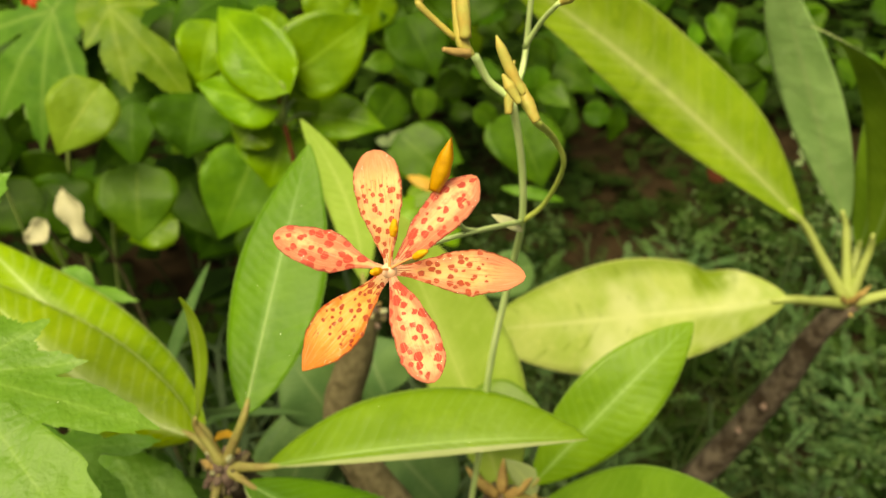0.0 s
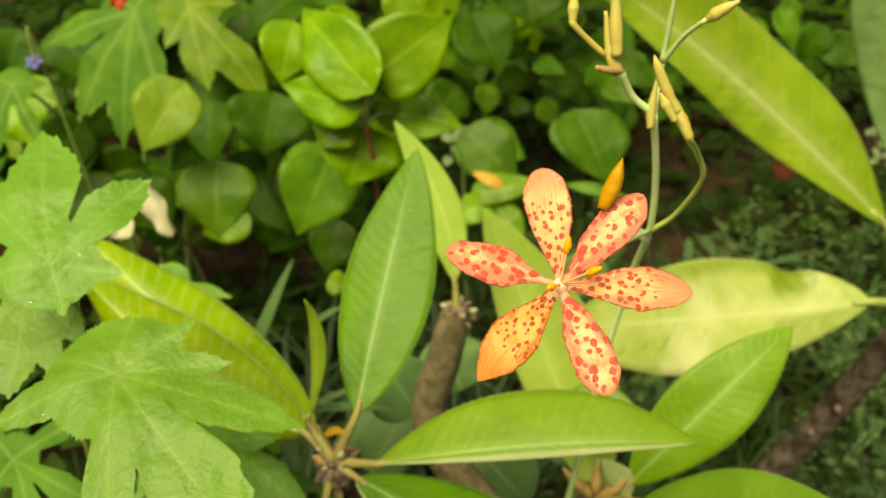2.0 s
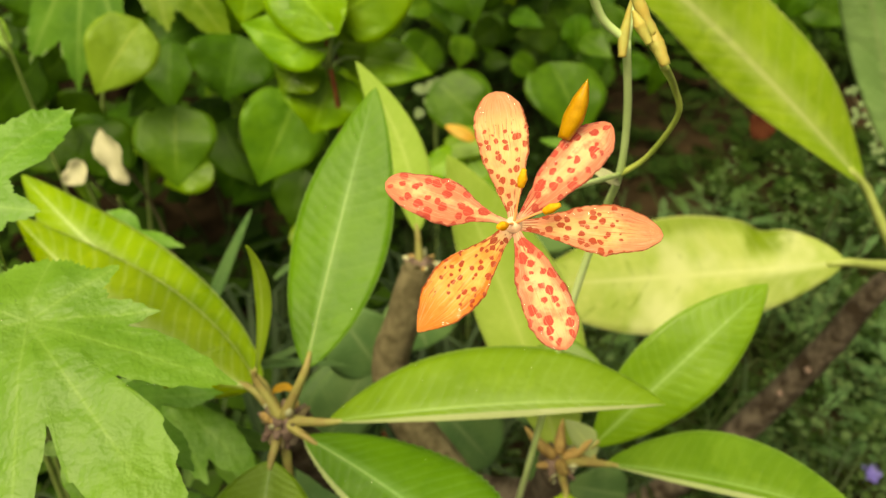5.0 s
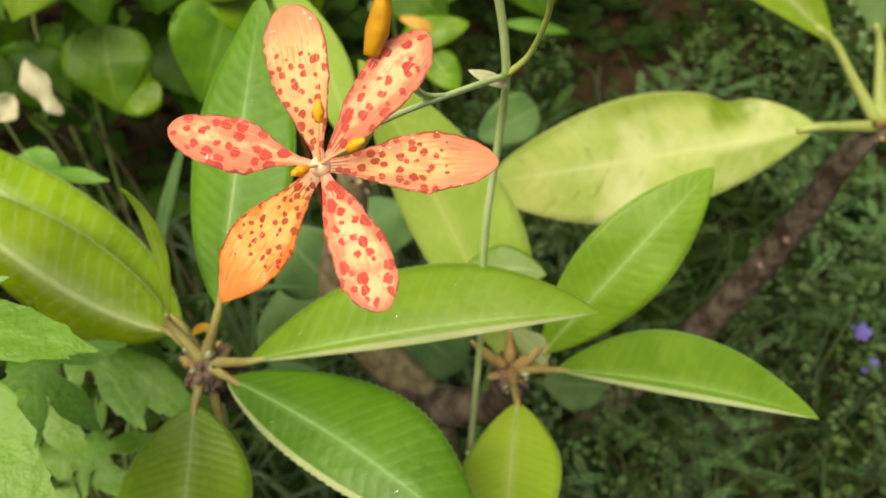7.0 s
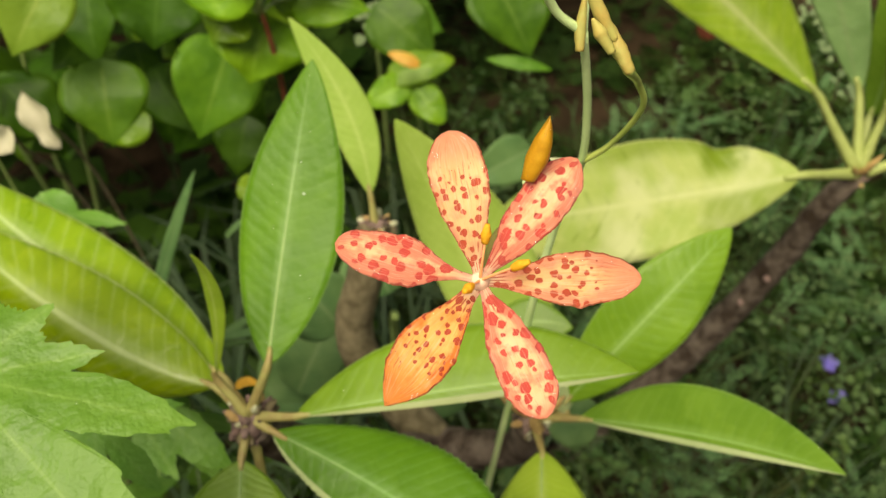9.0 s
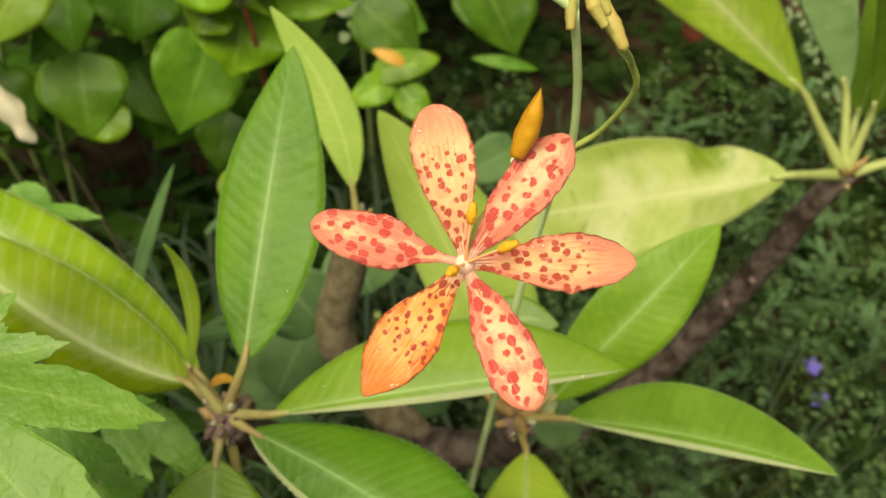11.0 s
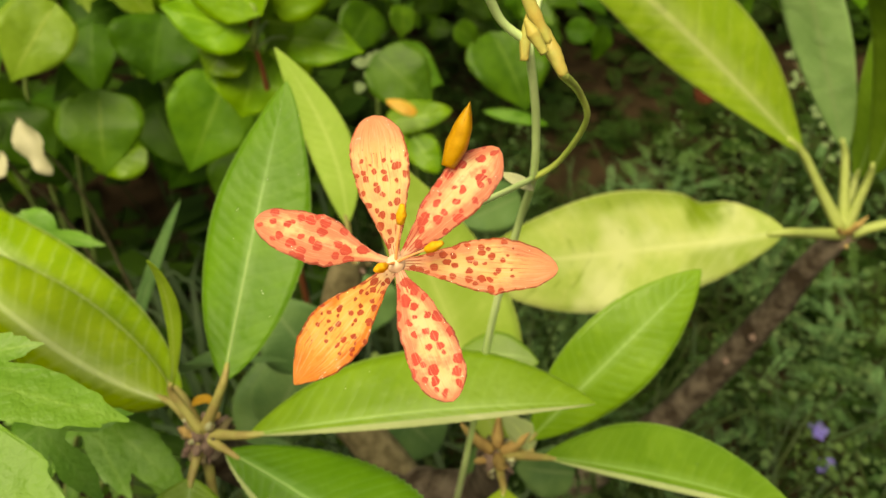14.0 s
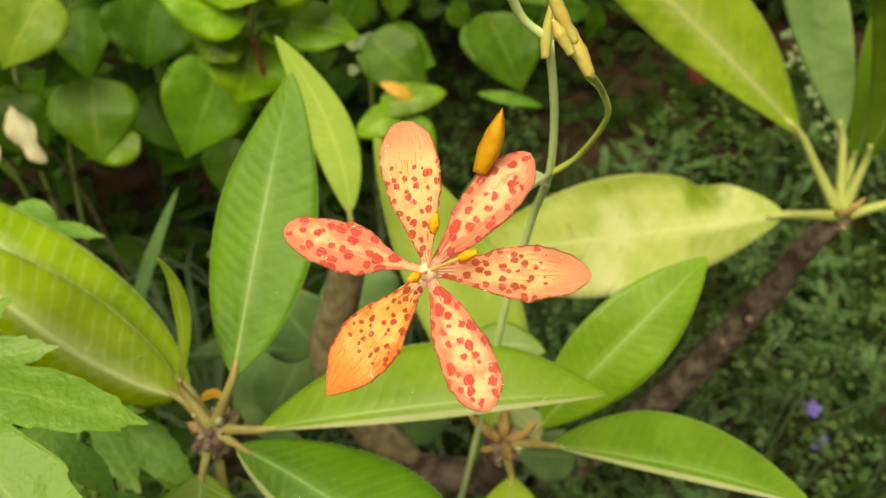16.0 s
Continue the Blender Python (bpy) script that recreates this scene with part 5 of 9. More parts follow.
lobed_leaf("leaf", lobed, (-0.1407, 0.2497, 0.5977), [(0.0377, -0.0092, -0.0042), (0.0247, -0.0303, -0.0125), (-0.0036, -0.0283, -0.0114), (-0.0246, -0.0098, -0.0038), (-0.0020, 0.0147, 0.0063)], (0.0093, -0.3773, 0.9260), 36)
lobed_leaf("leaf", lobed, (-0.2111, 0.3598, 0.6209), [(0.0386, -0.0058, -0.0041), (0.0294, -0.0362, -0.0152), (-0.0089, -0.0262, -0.0097), (-0.0071, 0.0117, 0.0049), (-0.0393, -0.0135, -0.0034)], (0.0432, -0.3585, 0.9325), 37)
lobed_leaf("leaf", lobed, (-0.1916, 0.2313, 0.5534), [(0.0238, 0.0096, 0.0019), (0.0348, -0.0216, -0.0085), (0.0076, -0.0403, -0.0127), (-0.0265, -0.0244, -0.0063), (-0.0164, 0.0216, 0.0079)], (0.0484, -0.2971, 0.9536), 38)
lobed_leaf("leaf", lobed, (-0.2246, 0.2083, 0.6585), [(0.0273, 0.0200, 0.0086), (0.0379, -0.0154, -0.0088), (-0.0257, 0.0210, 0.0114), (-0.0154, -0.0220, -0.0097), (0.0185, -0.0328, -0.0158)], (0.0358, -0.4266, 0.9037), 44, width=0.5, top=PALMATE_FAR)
lobed_leaf("leaf", lobed, (-0.1754, 0.2219, 0.6229), [(0.0327, 0.0012, -0.0013), (0.0255, -0.0246, -0.0106), (-0.0009, -0.0342, -0.0128), (-0.0273, -0.0057, -0.0007), (0.0084, 0.0223, 0.0080)], (0.0500, -0.3500, 0.9300), 45, width=0.5)
lobed_leaf("leaf", lobed, (-0.1765, 0.2307, 0.5525), [(0.0310, 0.0068, 0.0005), (0.0212, -0.0235, -0.0086), (-0.0115, -0.0298, -0.0088), (-0.0305, -0.0067, -0.0005), (0.0014, 0.0265, 0.0083)], (0.0500, -0.3000, 0.9500), 46, width=0.5)
tube("leaf_stalk", ((-0.1317, 0.1589, 0.7715), (-0.1416, 0.1775, 0.7432), (-0.2358, 0.2588, 0.4466), (-0.3000, 0.3000, 0.0000)), (0.0012, 0.0014, 0.002, 0.003), STALK, lobed, n=18, sides=6)
tube("leaf_stalk", ((-0.1583, 0.1896, 0.7861), (-0.1682, 0.2082, 0.7578), (-0.2491, 0.2741, 0.4539), (-0.3000, 0.3000, 0.0000)), (0.0012, 0.0014, 0.002, 0.003), STALK, lobed, n=18, sides=6)
tube("leaf_stalk", ((-0.1839, 0.2102, 0.7535), (-0.1938, 0.2288, 0.7252), (-0.2619, 0.2844, 0.4376), (-0.3000, 0.3000, 0.0000)), (0.0012, 0.0014, 0.002, 0.003), STALK, lobed, n=18, sides=6)
tube("leaf_stalk", ((-0.1266, 0.1845, 0.7043), (-0.1365, 0.2031, 0.6760), (-0.2332, 0.2715, 0.4130), (-0.3000, 0.3000, 0.0000)), (0.0012, 0.0014, 0.002, 0.003), STALK, lobed, n=18, sides=6)
tube("leaf_stalk", ((-0.1502, 0.2425, 0.6362), (-0.1601, 0.2611, 0.6079), (-0.2450, 0.3005, 0.3790), (-0.3000, 0.3000, 0.0000)), (0.0012, 0.0014, 0.002, 0.003), STALK, lobed, n=18, sides=6)
tube("leaf_stalk", ((-0.1201, 0.1398, 0.7321), (-0.1300, 0.1584, 0.7038), (-0.2300, 0.2492, 0.4269), (-0.3000, 0.3000, 0.0000)), (0.0012, 0.0014, 0.002, 0.003), STALK, lobed, n=18, sides=6)
tube("leaf_stalk", ((-0.1408, 0.2511, 0.5960), (-0.1507, 0.2697, 0.5677), (-0.2403, 0.3048, 0.3589), (-0.3000, 0.3000, 0.0000)), (0.0012, 0.0014, 0.002, 0.003), STALK, lobed, n=18, sides=6)
tube("leaf_stalk", ((-0.2112, 0.3612, 0.6192), (-0.2211, 0.3798, 0.5909), (-0.2756, 0.3599, 0.3705), (-0.3000, 0.3000, 0.0000)), (0.0012, 0.0014, 0.002, 0.003), STALK, lobed, n=18, sides=6)
tube("leaf_stalk", ((-0.1917, 0.2327, 0.5517), (-0.2016, 0.2513, 0.5234), (-0.2658, 0.2956, 0.3367), (-0.3000, 0.3000, 0.0000)), (0.0012, 0.0014, 0.002, 0.003), STALK, lobed, n=18, sides=6)
tube("leaf_stalk", ((-0.2247, 0.2097, 0.6568), (-0.2346, 0.2283, 0.6285), (-0.2823, 0.2842, 0.3892), (-0.3000, 0.3000, 0.0000)), (0.0012, 0.0014, 0.002, 0.003), STALK, lobed, n=18, sides=6)

far_lobed = thing("lobed_leaf_plant", "lobed green leaves of a plant behind, with a red flower", "plant")
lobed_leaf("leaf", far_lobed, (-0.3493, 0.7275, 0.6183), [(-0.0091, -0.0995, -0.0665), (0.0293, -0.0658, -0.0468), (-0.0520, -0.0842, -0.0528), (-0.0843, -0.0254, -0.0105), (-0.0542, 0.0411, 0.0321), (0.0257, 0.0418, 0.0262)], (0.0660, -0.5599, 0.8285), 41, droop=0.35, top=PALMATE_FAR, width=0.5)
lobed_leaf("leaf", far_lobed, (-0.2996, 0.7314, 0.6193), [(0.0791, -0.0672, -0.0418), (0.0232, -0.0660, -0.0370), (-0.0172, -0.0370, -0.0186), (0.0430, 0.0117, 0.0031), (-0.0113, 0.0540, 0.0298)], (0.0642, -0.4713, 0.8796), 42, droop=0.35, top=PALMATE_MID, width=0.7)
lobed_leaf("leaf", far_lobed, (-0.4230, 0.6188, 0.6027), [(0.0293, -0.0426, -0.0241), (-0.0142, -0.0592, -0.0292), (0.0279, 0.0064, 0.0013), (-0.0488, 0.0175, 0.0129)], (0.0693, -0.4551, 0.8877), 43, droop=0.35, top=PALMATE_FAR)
tube("leaf_stalk", ((-0.3493, 0.7275, 0.6183), (-0.3493, 0.7775, 0.5583), (-0.3900, 0.7321, 0.4181), (-0.4200, 0.7500, 0.0000)), (0.0014, 0.0016, 0.0022, 0.003), STALK, far_lobed, n=16, sides=6)
tube("leaf_stalk", ((-0.2996, 0.7314, 0.6193), (-0.2996, 0.7814, 0.5593), (-0.3508, 0.7355, 0.4102), (-0.4200, 0.7500, 0.0000)), (0.0014, 0.0016, 0.0022, 0.003), STALK, far_lobed, n=16, sides=6)
tube("leaf_stalk", ((-0.4230, 0.6188, 0.6027), (-0.4230, 0.6688, 0.5427), (-0.4215, 0.7144, 0.4013), (-0.4200, 0.7500, 0.0000)), (0.0014, 0.0016, 0.0022, 0.003), STALK, far_lobed, n=16, sides=6)
red_flower(far_lobed, (-0.3172, 0.6317, 0.6730))

# ---- the bush with heart-shaped leaves ----
bush = thing("heart_leaved_bush", "bush with glossy rounded heart-shaped green leaves", "bush")
broad_leaf(bush, (-0.1067, 0.5134, 0.6612), (-0.1572, 0.5711, 0.6927), (-0.0196, -0.0050, -0.0164), HEART, 0.08, (-0.1126, 0.5198, 0.6285), 51, heart, 0.12)
broad_leaf(bush, (-0.1062, 0.5317, 0.6595), (-0.0490, 0.5611, 0.6911), (-0.0163, 0.0076, 0.0225), HEART, 0.08, (-0.1126, 0.5198, 0.6285), 52, heart, 0.12)
broad_leaf(bush, (-0.1149, 0.5174, 0.6432), (-0.1700, 0.5264, 0.6564), (-0.0053, -0.0090, -0.0160), HEART, 0.08, (-0.1126, 0.5198, 0.6285), 53, heart, 0.12)
broad_leaf(bush, (-0.0940, 0.5496, 0.6182), (-0.0424, 0.5446, 0.6097), (0.0032, 0.0142, 0.0110), HEART, 0.08, (-0.1126, 0.5198, 0.6285), 54, heart, 0.12)
broad_leaf(bush, (-0.1073, 0.5475, 0.6318), (-0.0802, 0.5641, 0.6190), (-0.0007, 0.0113, 0.0203), HEART, 0.08, (-0.1126, 0.5198, 0.6285), 55, heart, 0.12)
broad_leaf(bush, (-0.1171, 0.5396, 0.6076), (-0.1277, 0.5134, 0.5775), (0.0301, 0.0027, -0.0129), HEART, 0.08, (-0.1126, 0.5198, 0.6285), 56, heart, 0.12)
broad_leaf(bush, (-0.1303, 0.5277, 0.6252), (-0.1466, 0.5154, 0.6116), (0.0137, -0.0076, -0.0095), HEART, 0.08, (-0.1126, 0.5198, 0.6285), 57, heart, 0.12)
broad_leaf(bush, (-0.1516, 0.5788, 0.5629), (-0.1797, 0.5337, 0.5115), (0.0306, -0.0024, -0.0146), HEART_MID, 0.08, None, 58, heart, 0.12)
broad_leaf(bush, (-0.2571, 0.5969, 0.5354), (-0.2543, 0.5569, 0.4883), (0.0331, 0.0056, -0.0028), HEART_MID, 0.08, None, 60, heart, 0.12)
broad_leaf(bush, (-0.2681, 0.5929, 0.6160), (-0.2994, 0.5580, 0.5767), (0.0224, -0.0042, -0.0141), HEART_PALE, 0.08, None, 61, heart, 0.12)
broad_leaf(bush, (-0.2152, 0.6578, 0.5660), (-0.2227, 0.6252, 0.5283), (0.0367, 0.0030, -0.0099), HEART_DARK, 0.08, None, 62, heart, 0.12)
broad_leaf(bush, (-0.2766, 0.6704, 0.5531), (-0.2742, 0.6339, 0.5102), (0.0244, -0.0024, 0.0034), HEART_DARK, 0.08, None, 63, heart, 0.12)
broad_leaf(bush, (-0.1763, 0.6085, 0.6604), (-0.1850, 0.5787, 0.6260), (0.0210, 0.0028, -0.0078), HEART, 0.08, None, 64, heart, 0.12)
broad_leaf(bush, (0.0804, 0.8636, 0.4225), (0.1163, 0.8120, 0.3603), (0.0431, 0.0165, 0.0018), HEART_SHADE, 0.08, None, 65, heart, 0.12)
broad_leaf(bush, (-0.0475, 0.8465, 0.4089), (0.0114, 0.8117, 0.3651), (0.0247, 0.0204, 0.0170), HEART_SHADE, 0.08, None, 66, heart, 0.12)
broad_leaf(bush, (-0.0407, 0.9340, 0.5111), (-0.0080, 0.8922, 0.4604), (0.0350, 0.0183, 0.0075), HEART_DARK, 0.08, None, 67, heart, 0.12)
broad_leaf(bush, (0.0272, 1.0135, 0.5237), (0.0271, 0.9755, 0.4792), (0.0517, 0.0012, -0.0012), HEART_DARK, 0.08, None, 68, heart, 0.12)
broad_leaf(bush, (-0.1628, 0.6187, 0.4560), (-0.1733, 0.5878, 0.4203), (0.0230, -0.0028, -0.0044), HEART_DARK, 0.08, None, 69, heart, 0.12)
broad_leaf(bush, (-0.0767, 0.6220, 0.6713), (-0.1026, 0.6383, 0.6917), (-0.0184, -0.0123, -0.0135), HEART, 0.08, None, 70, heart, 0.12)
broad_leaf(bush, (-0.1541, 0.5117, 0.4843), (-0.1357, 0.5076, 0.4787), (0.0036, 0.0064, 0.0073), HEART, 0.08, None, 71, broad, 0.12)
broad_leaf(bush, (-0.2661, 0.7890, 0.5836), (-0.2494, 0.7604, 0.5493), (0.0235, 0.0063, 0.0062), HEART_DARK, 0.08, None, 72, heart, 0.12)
rosette = thing("leafy_herb", "small leafy herb with one amber leaf and one pale fading leaf", "herb")
broad_leaf(rosette, (-0.0421, 0.7969, 0.3554), (0.0318, 0.8052, 0.3683), (-0.0036, 0.0138, 0.0115), HEART, 0.08, None, 73, broad, 0.12)
broad_leaf(rosette, (-0.0123, 0.7854, 0.3479), (0.0162, 0.7529, 0.3226), (0.0150, 0.0074, 0.0075), HEART, 0.08, None, 74, broad, 0.12)
broad_leaf(rosette, (-0.0181, 0.7904, 0.3518), (-0.0680, 0.7756, 0.3352), (0.0074, -0.0130, -0.0105), HEART, 0.08, None, 75, broad, 0.12)
broad_leaf(rosette, (-0.0070, 0.7627, 0.3948), (-0.0397, 0.7757, 0.4033), (-0.0029, -0.0047, -0.0042), AMBER, 0.08, None, 76, broad, 0.12)
broad_leaf(rosette, (0.0671, 0.8190, 0.3565), (0.1410, 0.8029, 0.3487), (0.0016, 0.0055, 0.0048), HEART_MID, 0.08, None, 77, lance, 0.12)
broad_leaf(bush, (-0.0415, 0.9602, 0.3234), (0.0268, 0.9390, 0.3108), (0.0128, 0.0269, 0.0240), HEART_MID, 0.08, None, 78, heart, 0.12)
tube("stem", ((-0.0117, 0.7986, 0.3527), (-0.0059, 0.8008, 0.1676), (-0.0059, 0.8008, 0.0000)), (0.002, 0.0025, 0.003), STALK, rosette, n=8)
far_bush = thing("background_bush", "dense bush of darker rounded leaves standing further back", "bush")
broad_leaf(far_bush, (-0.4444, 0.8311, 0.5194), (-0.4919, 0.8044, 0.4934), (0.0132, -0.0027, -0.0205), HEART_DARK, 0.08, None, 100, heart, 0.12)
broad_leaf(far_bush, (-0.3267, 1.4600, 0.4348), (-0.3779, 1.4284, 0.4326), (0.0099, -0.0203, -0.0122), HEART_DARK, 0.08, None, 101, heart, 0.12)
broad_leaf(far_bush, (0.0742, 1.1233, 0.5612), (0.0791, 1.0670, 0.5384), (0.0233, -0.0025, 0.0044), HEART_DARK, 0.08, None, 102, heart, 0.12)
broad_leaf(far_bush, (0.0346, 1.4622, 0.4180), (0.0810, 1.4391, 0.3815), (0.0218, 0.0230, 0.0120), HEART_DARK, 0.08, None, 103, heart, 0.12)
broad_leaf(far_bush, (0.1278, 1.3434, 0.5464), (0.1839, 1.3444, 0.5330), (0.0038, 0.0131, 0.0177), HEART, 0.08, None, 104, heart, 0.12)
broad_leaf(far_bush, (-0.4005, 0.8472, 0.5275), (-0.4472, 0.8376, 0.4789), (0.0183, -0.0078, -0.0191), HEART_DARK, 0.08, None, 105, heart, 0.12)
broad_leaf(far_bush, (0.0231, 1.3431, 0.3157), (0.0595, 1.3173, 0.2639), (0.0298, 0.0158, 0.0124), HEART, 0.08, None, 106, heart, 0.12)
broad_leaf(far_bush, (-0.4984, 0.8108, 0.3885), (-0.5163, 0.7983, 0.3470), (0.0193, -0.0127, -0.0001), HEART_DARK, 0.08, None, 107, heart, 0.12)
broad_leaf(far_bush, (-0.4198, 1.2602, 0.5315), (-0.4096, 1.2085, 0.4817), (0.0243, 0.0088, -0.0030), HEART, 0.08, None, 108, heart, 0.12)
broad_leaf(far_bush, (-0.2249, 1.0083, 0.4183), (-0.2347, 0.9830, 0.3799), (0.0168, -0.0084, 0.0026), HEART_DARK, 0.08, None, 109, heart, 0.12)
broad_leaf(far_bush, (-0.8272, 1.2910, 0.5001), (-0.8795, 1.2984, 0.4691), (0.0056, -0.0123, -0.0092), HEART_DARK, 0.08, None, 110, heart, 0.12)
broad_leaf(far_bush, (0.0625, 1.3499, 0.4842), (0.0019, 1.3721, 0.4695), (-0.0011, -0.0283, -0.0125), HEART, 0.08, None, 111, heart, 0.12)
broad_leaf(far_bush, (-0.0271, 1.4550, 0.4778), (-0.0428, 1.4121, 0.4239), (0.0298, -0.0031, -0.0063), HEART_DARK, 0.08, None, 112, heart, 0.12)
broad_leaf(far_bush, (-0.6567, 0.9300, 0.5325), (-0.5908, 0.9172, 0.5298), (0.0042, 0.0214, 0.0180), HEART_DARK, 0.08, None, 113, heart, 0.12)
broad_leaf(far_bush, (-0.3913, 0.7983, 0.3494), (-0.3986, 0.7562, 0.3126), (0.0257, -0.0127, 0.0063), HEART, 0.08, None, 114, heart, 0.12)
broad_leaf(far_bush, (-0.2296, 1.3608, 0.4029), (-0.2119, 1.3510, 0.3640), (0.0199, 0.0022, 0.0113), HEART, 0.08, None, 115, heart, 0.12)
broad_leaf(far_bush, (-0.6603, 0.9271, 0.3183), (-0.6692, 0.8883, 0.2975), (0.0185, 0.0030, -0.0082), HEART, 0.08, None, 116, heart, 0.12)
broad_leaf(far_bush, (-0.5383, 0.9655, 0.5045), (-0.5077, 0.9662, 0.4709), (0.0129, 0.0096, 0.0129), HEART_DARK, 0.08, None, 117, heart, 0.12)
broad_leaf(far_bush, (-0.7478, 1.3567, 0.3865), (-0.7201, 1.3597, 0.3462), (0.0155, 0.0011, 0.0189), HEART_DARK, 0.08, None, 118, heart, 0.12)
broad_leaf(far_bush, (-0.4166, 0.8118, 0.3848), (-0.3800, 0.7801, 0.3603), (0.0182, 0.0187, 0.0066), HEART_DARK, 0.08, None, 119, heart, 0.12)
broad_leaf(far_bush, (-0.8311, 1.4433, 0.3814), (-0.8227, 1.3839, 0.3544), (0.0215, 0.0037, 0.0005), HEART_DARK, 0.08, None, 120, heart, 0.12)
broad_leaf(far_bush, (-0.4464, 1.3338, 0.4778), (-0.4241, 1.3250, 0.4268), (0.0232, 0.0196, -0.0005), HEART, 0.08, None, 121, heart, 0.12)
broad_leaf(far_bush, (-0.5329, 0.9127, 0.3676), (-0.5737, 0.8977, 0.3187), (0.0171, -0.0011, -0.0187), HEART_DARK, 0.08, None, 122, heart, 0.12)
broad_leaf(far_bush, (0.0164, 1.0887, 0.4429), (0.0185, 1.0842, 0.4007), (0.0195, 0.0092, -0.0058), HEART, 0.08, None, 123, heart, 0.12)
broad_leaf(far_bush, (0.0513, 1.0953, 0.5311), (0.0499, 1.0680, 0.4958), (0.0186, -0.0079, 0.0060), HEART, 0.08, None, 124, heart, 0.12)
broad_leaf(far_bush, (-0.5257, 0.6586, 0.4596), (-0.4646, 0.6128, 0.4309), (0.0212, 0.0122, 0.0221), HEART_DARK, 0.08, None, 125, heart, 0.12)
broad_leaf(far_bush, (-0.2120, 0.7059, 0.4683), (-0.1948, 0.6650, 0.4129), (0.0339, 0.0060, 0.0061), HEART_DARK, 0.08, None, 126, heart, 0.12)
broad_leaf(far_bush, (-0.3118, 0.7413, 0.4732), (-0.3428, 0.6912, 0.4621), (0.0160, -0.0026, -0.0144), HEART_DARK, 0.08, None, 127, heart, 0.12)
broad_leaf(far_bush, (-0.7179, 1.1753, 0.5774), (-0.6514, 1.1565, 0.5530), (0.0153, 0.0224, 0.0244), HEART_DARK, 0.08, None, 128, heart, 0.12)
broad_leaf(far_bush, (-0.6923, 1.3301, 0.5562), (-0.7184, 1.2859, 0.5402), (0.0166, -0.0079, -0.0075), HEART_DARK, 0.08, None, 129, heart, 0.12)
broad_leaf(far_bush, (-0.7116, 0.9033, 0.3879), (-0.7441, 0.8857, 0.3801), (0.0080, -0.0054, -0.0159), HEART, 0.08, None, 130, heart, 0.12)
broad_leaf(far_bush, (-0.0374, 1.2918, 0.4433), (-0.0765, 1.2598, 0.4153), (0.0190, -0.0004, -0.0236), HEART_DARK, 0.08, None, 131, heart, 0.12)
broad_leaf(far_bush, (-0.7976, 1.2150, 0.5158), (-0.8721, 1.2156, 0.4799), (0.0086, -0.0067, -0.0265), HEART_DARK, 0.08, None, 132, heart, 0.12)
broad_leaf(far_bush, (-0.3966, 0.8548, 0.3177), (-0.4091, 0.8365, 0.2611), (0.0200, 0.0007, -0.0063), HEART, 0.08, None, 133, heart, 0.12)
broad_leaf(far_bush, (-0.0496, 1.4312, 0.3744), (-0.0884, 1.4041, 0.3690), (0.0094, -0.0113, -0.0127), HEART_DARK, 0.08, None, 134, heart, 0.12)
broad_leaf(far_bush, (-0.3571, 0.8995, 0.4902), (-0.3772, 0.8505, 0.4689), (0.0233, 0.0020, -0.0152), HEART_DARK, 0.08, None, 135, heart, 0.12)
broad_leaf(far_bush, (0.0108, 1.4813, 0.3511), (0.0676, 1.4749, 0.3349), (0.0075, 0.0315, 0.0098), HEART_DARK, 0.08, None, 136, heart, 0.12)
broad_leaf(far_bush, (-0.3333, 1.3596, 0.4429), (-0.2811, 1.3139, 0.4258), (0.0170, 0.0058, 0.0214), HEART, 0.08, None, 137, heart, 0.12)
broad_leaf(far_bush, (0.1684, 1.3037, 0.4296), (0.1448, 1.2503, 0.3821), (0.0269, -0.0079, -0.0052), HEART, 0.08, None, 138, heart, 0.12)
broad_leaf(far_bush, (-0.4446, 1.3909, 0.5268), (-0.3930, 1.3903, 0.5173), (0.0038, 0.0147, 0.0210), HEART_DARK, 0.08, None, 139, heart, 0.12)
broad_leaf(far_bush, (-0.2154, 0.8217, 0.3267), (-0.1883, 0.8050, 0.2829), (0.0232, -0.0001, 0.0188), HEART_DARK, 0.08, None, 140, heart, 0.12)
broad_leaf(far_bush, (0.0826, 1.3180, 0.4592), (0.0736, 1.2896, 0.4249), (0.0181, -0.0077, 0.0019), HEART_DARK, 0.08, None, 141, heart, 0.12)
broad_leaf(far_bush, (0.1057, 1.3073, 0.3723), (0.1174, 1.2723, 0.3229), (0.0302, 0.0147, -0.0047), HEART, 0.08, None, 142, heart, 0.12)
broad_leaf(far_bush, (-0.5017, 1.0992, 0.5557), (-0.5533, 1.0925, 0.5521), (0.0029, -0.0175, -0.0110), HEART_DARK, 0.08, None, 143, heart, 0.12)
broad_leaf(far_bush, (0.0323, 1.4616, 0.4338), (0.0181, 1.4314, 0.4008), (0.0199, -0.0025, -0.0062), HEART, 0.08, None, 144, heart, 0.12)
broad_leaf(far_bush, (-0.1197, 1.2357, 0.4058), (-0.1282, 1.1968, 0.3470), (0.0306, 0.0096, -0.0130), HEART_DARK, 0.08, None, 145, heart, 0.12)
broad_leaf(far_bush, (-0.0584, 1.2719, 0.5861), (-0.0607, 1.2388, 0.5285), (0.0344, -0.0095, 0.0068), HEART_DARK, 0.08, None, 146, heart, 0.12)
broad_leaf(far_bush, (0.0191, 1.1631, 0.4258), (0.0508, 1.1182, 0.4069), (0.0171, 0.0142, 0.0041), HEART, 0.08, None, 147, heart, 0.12)
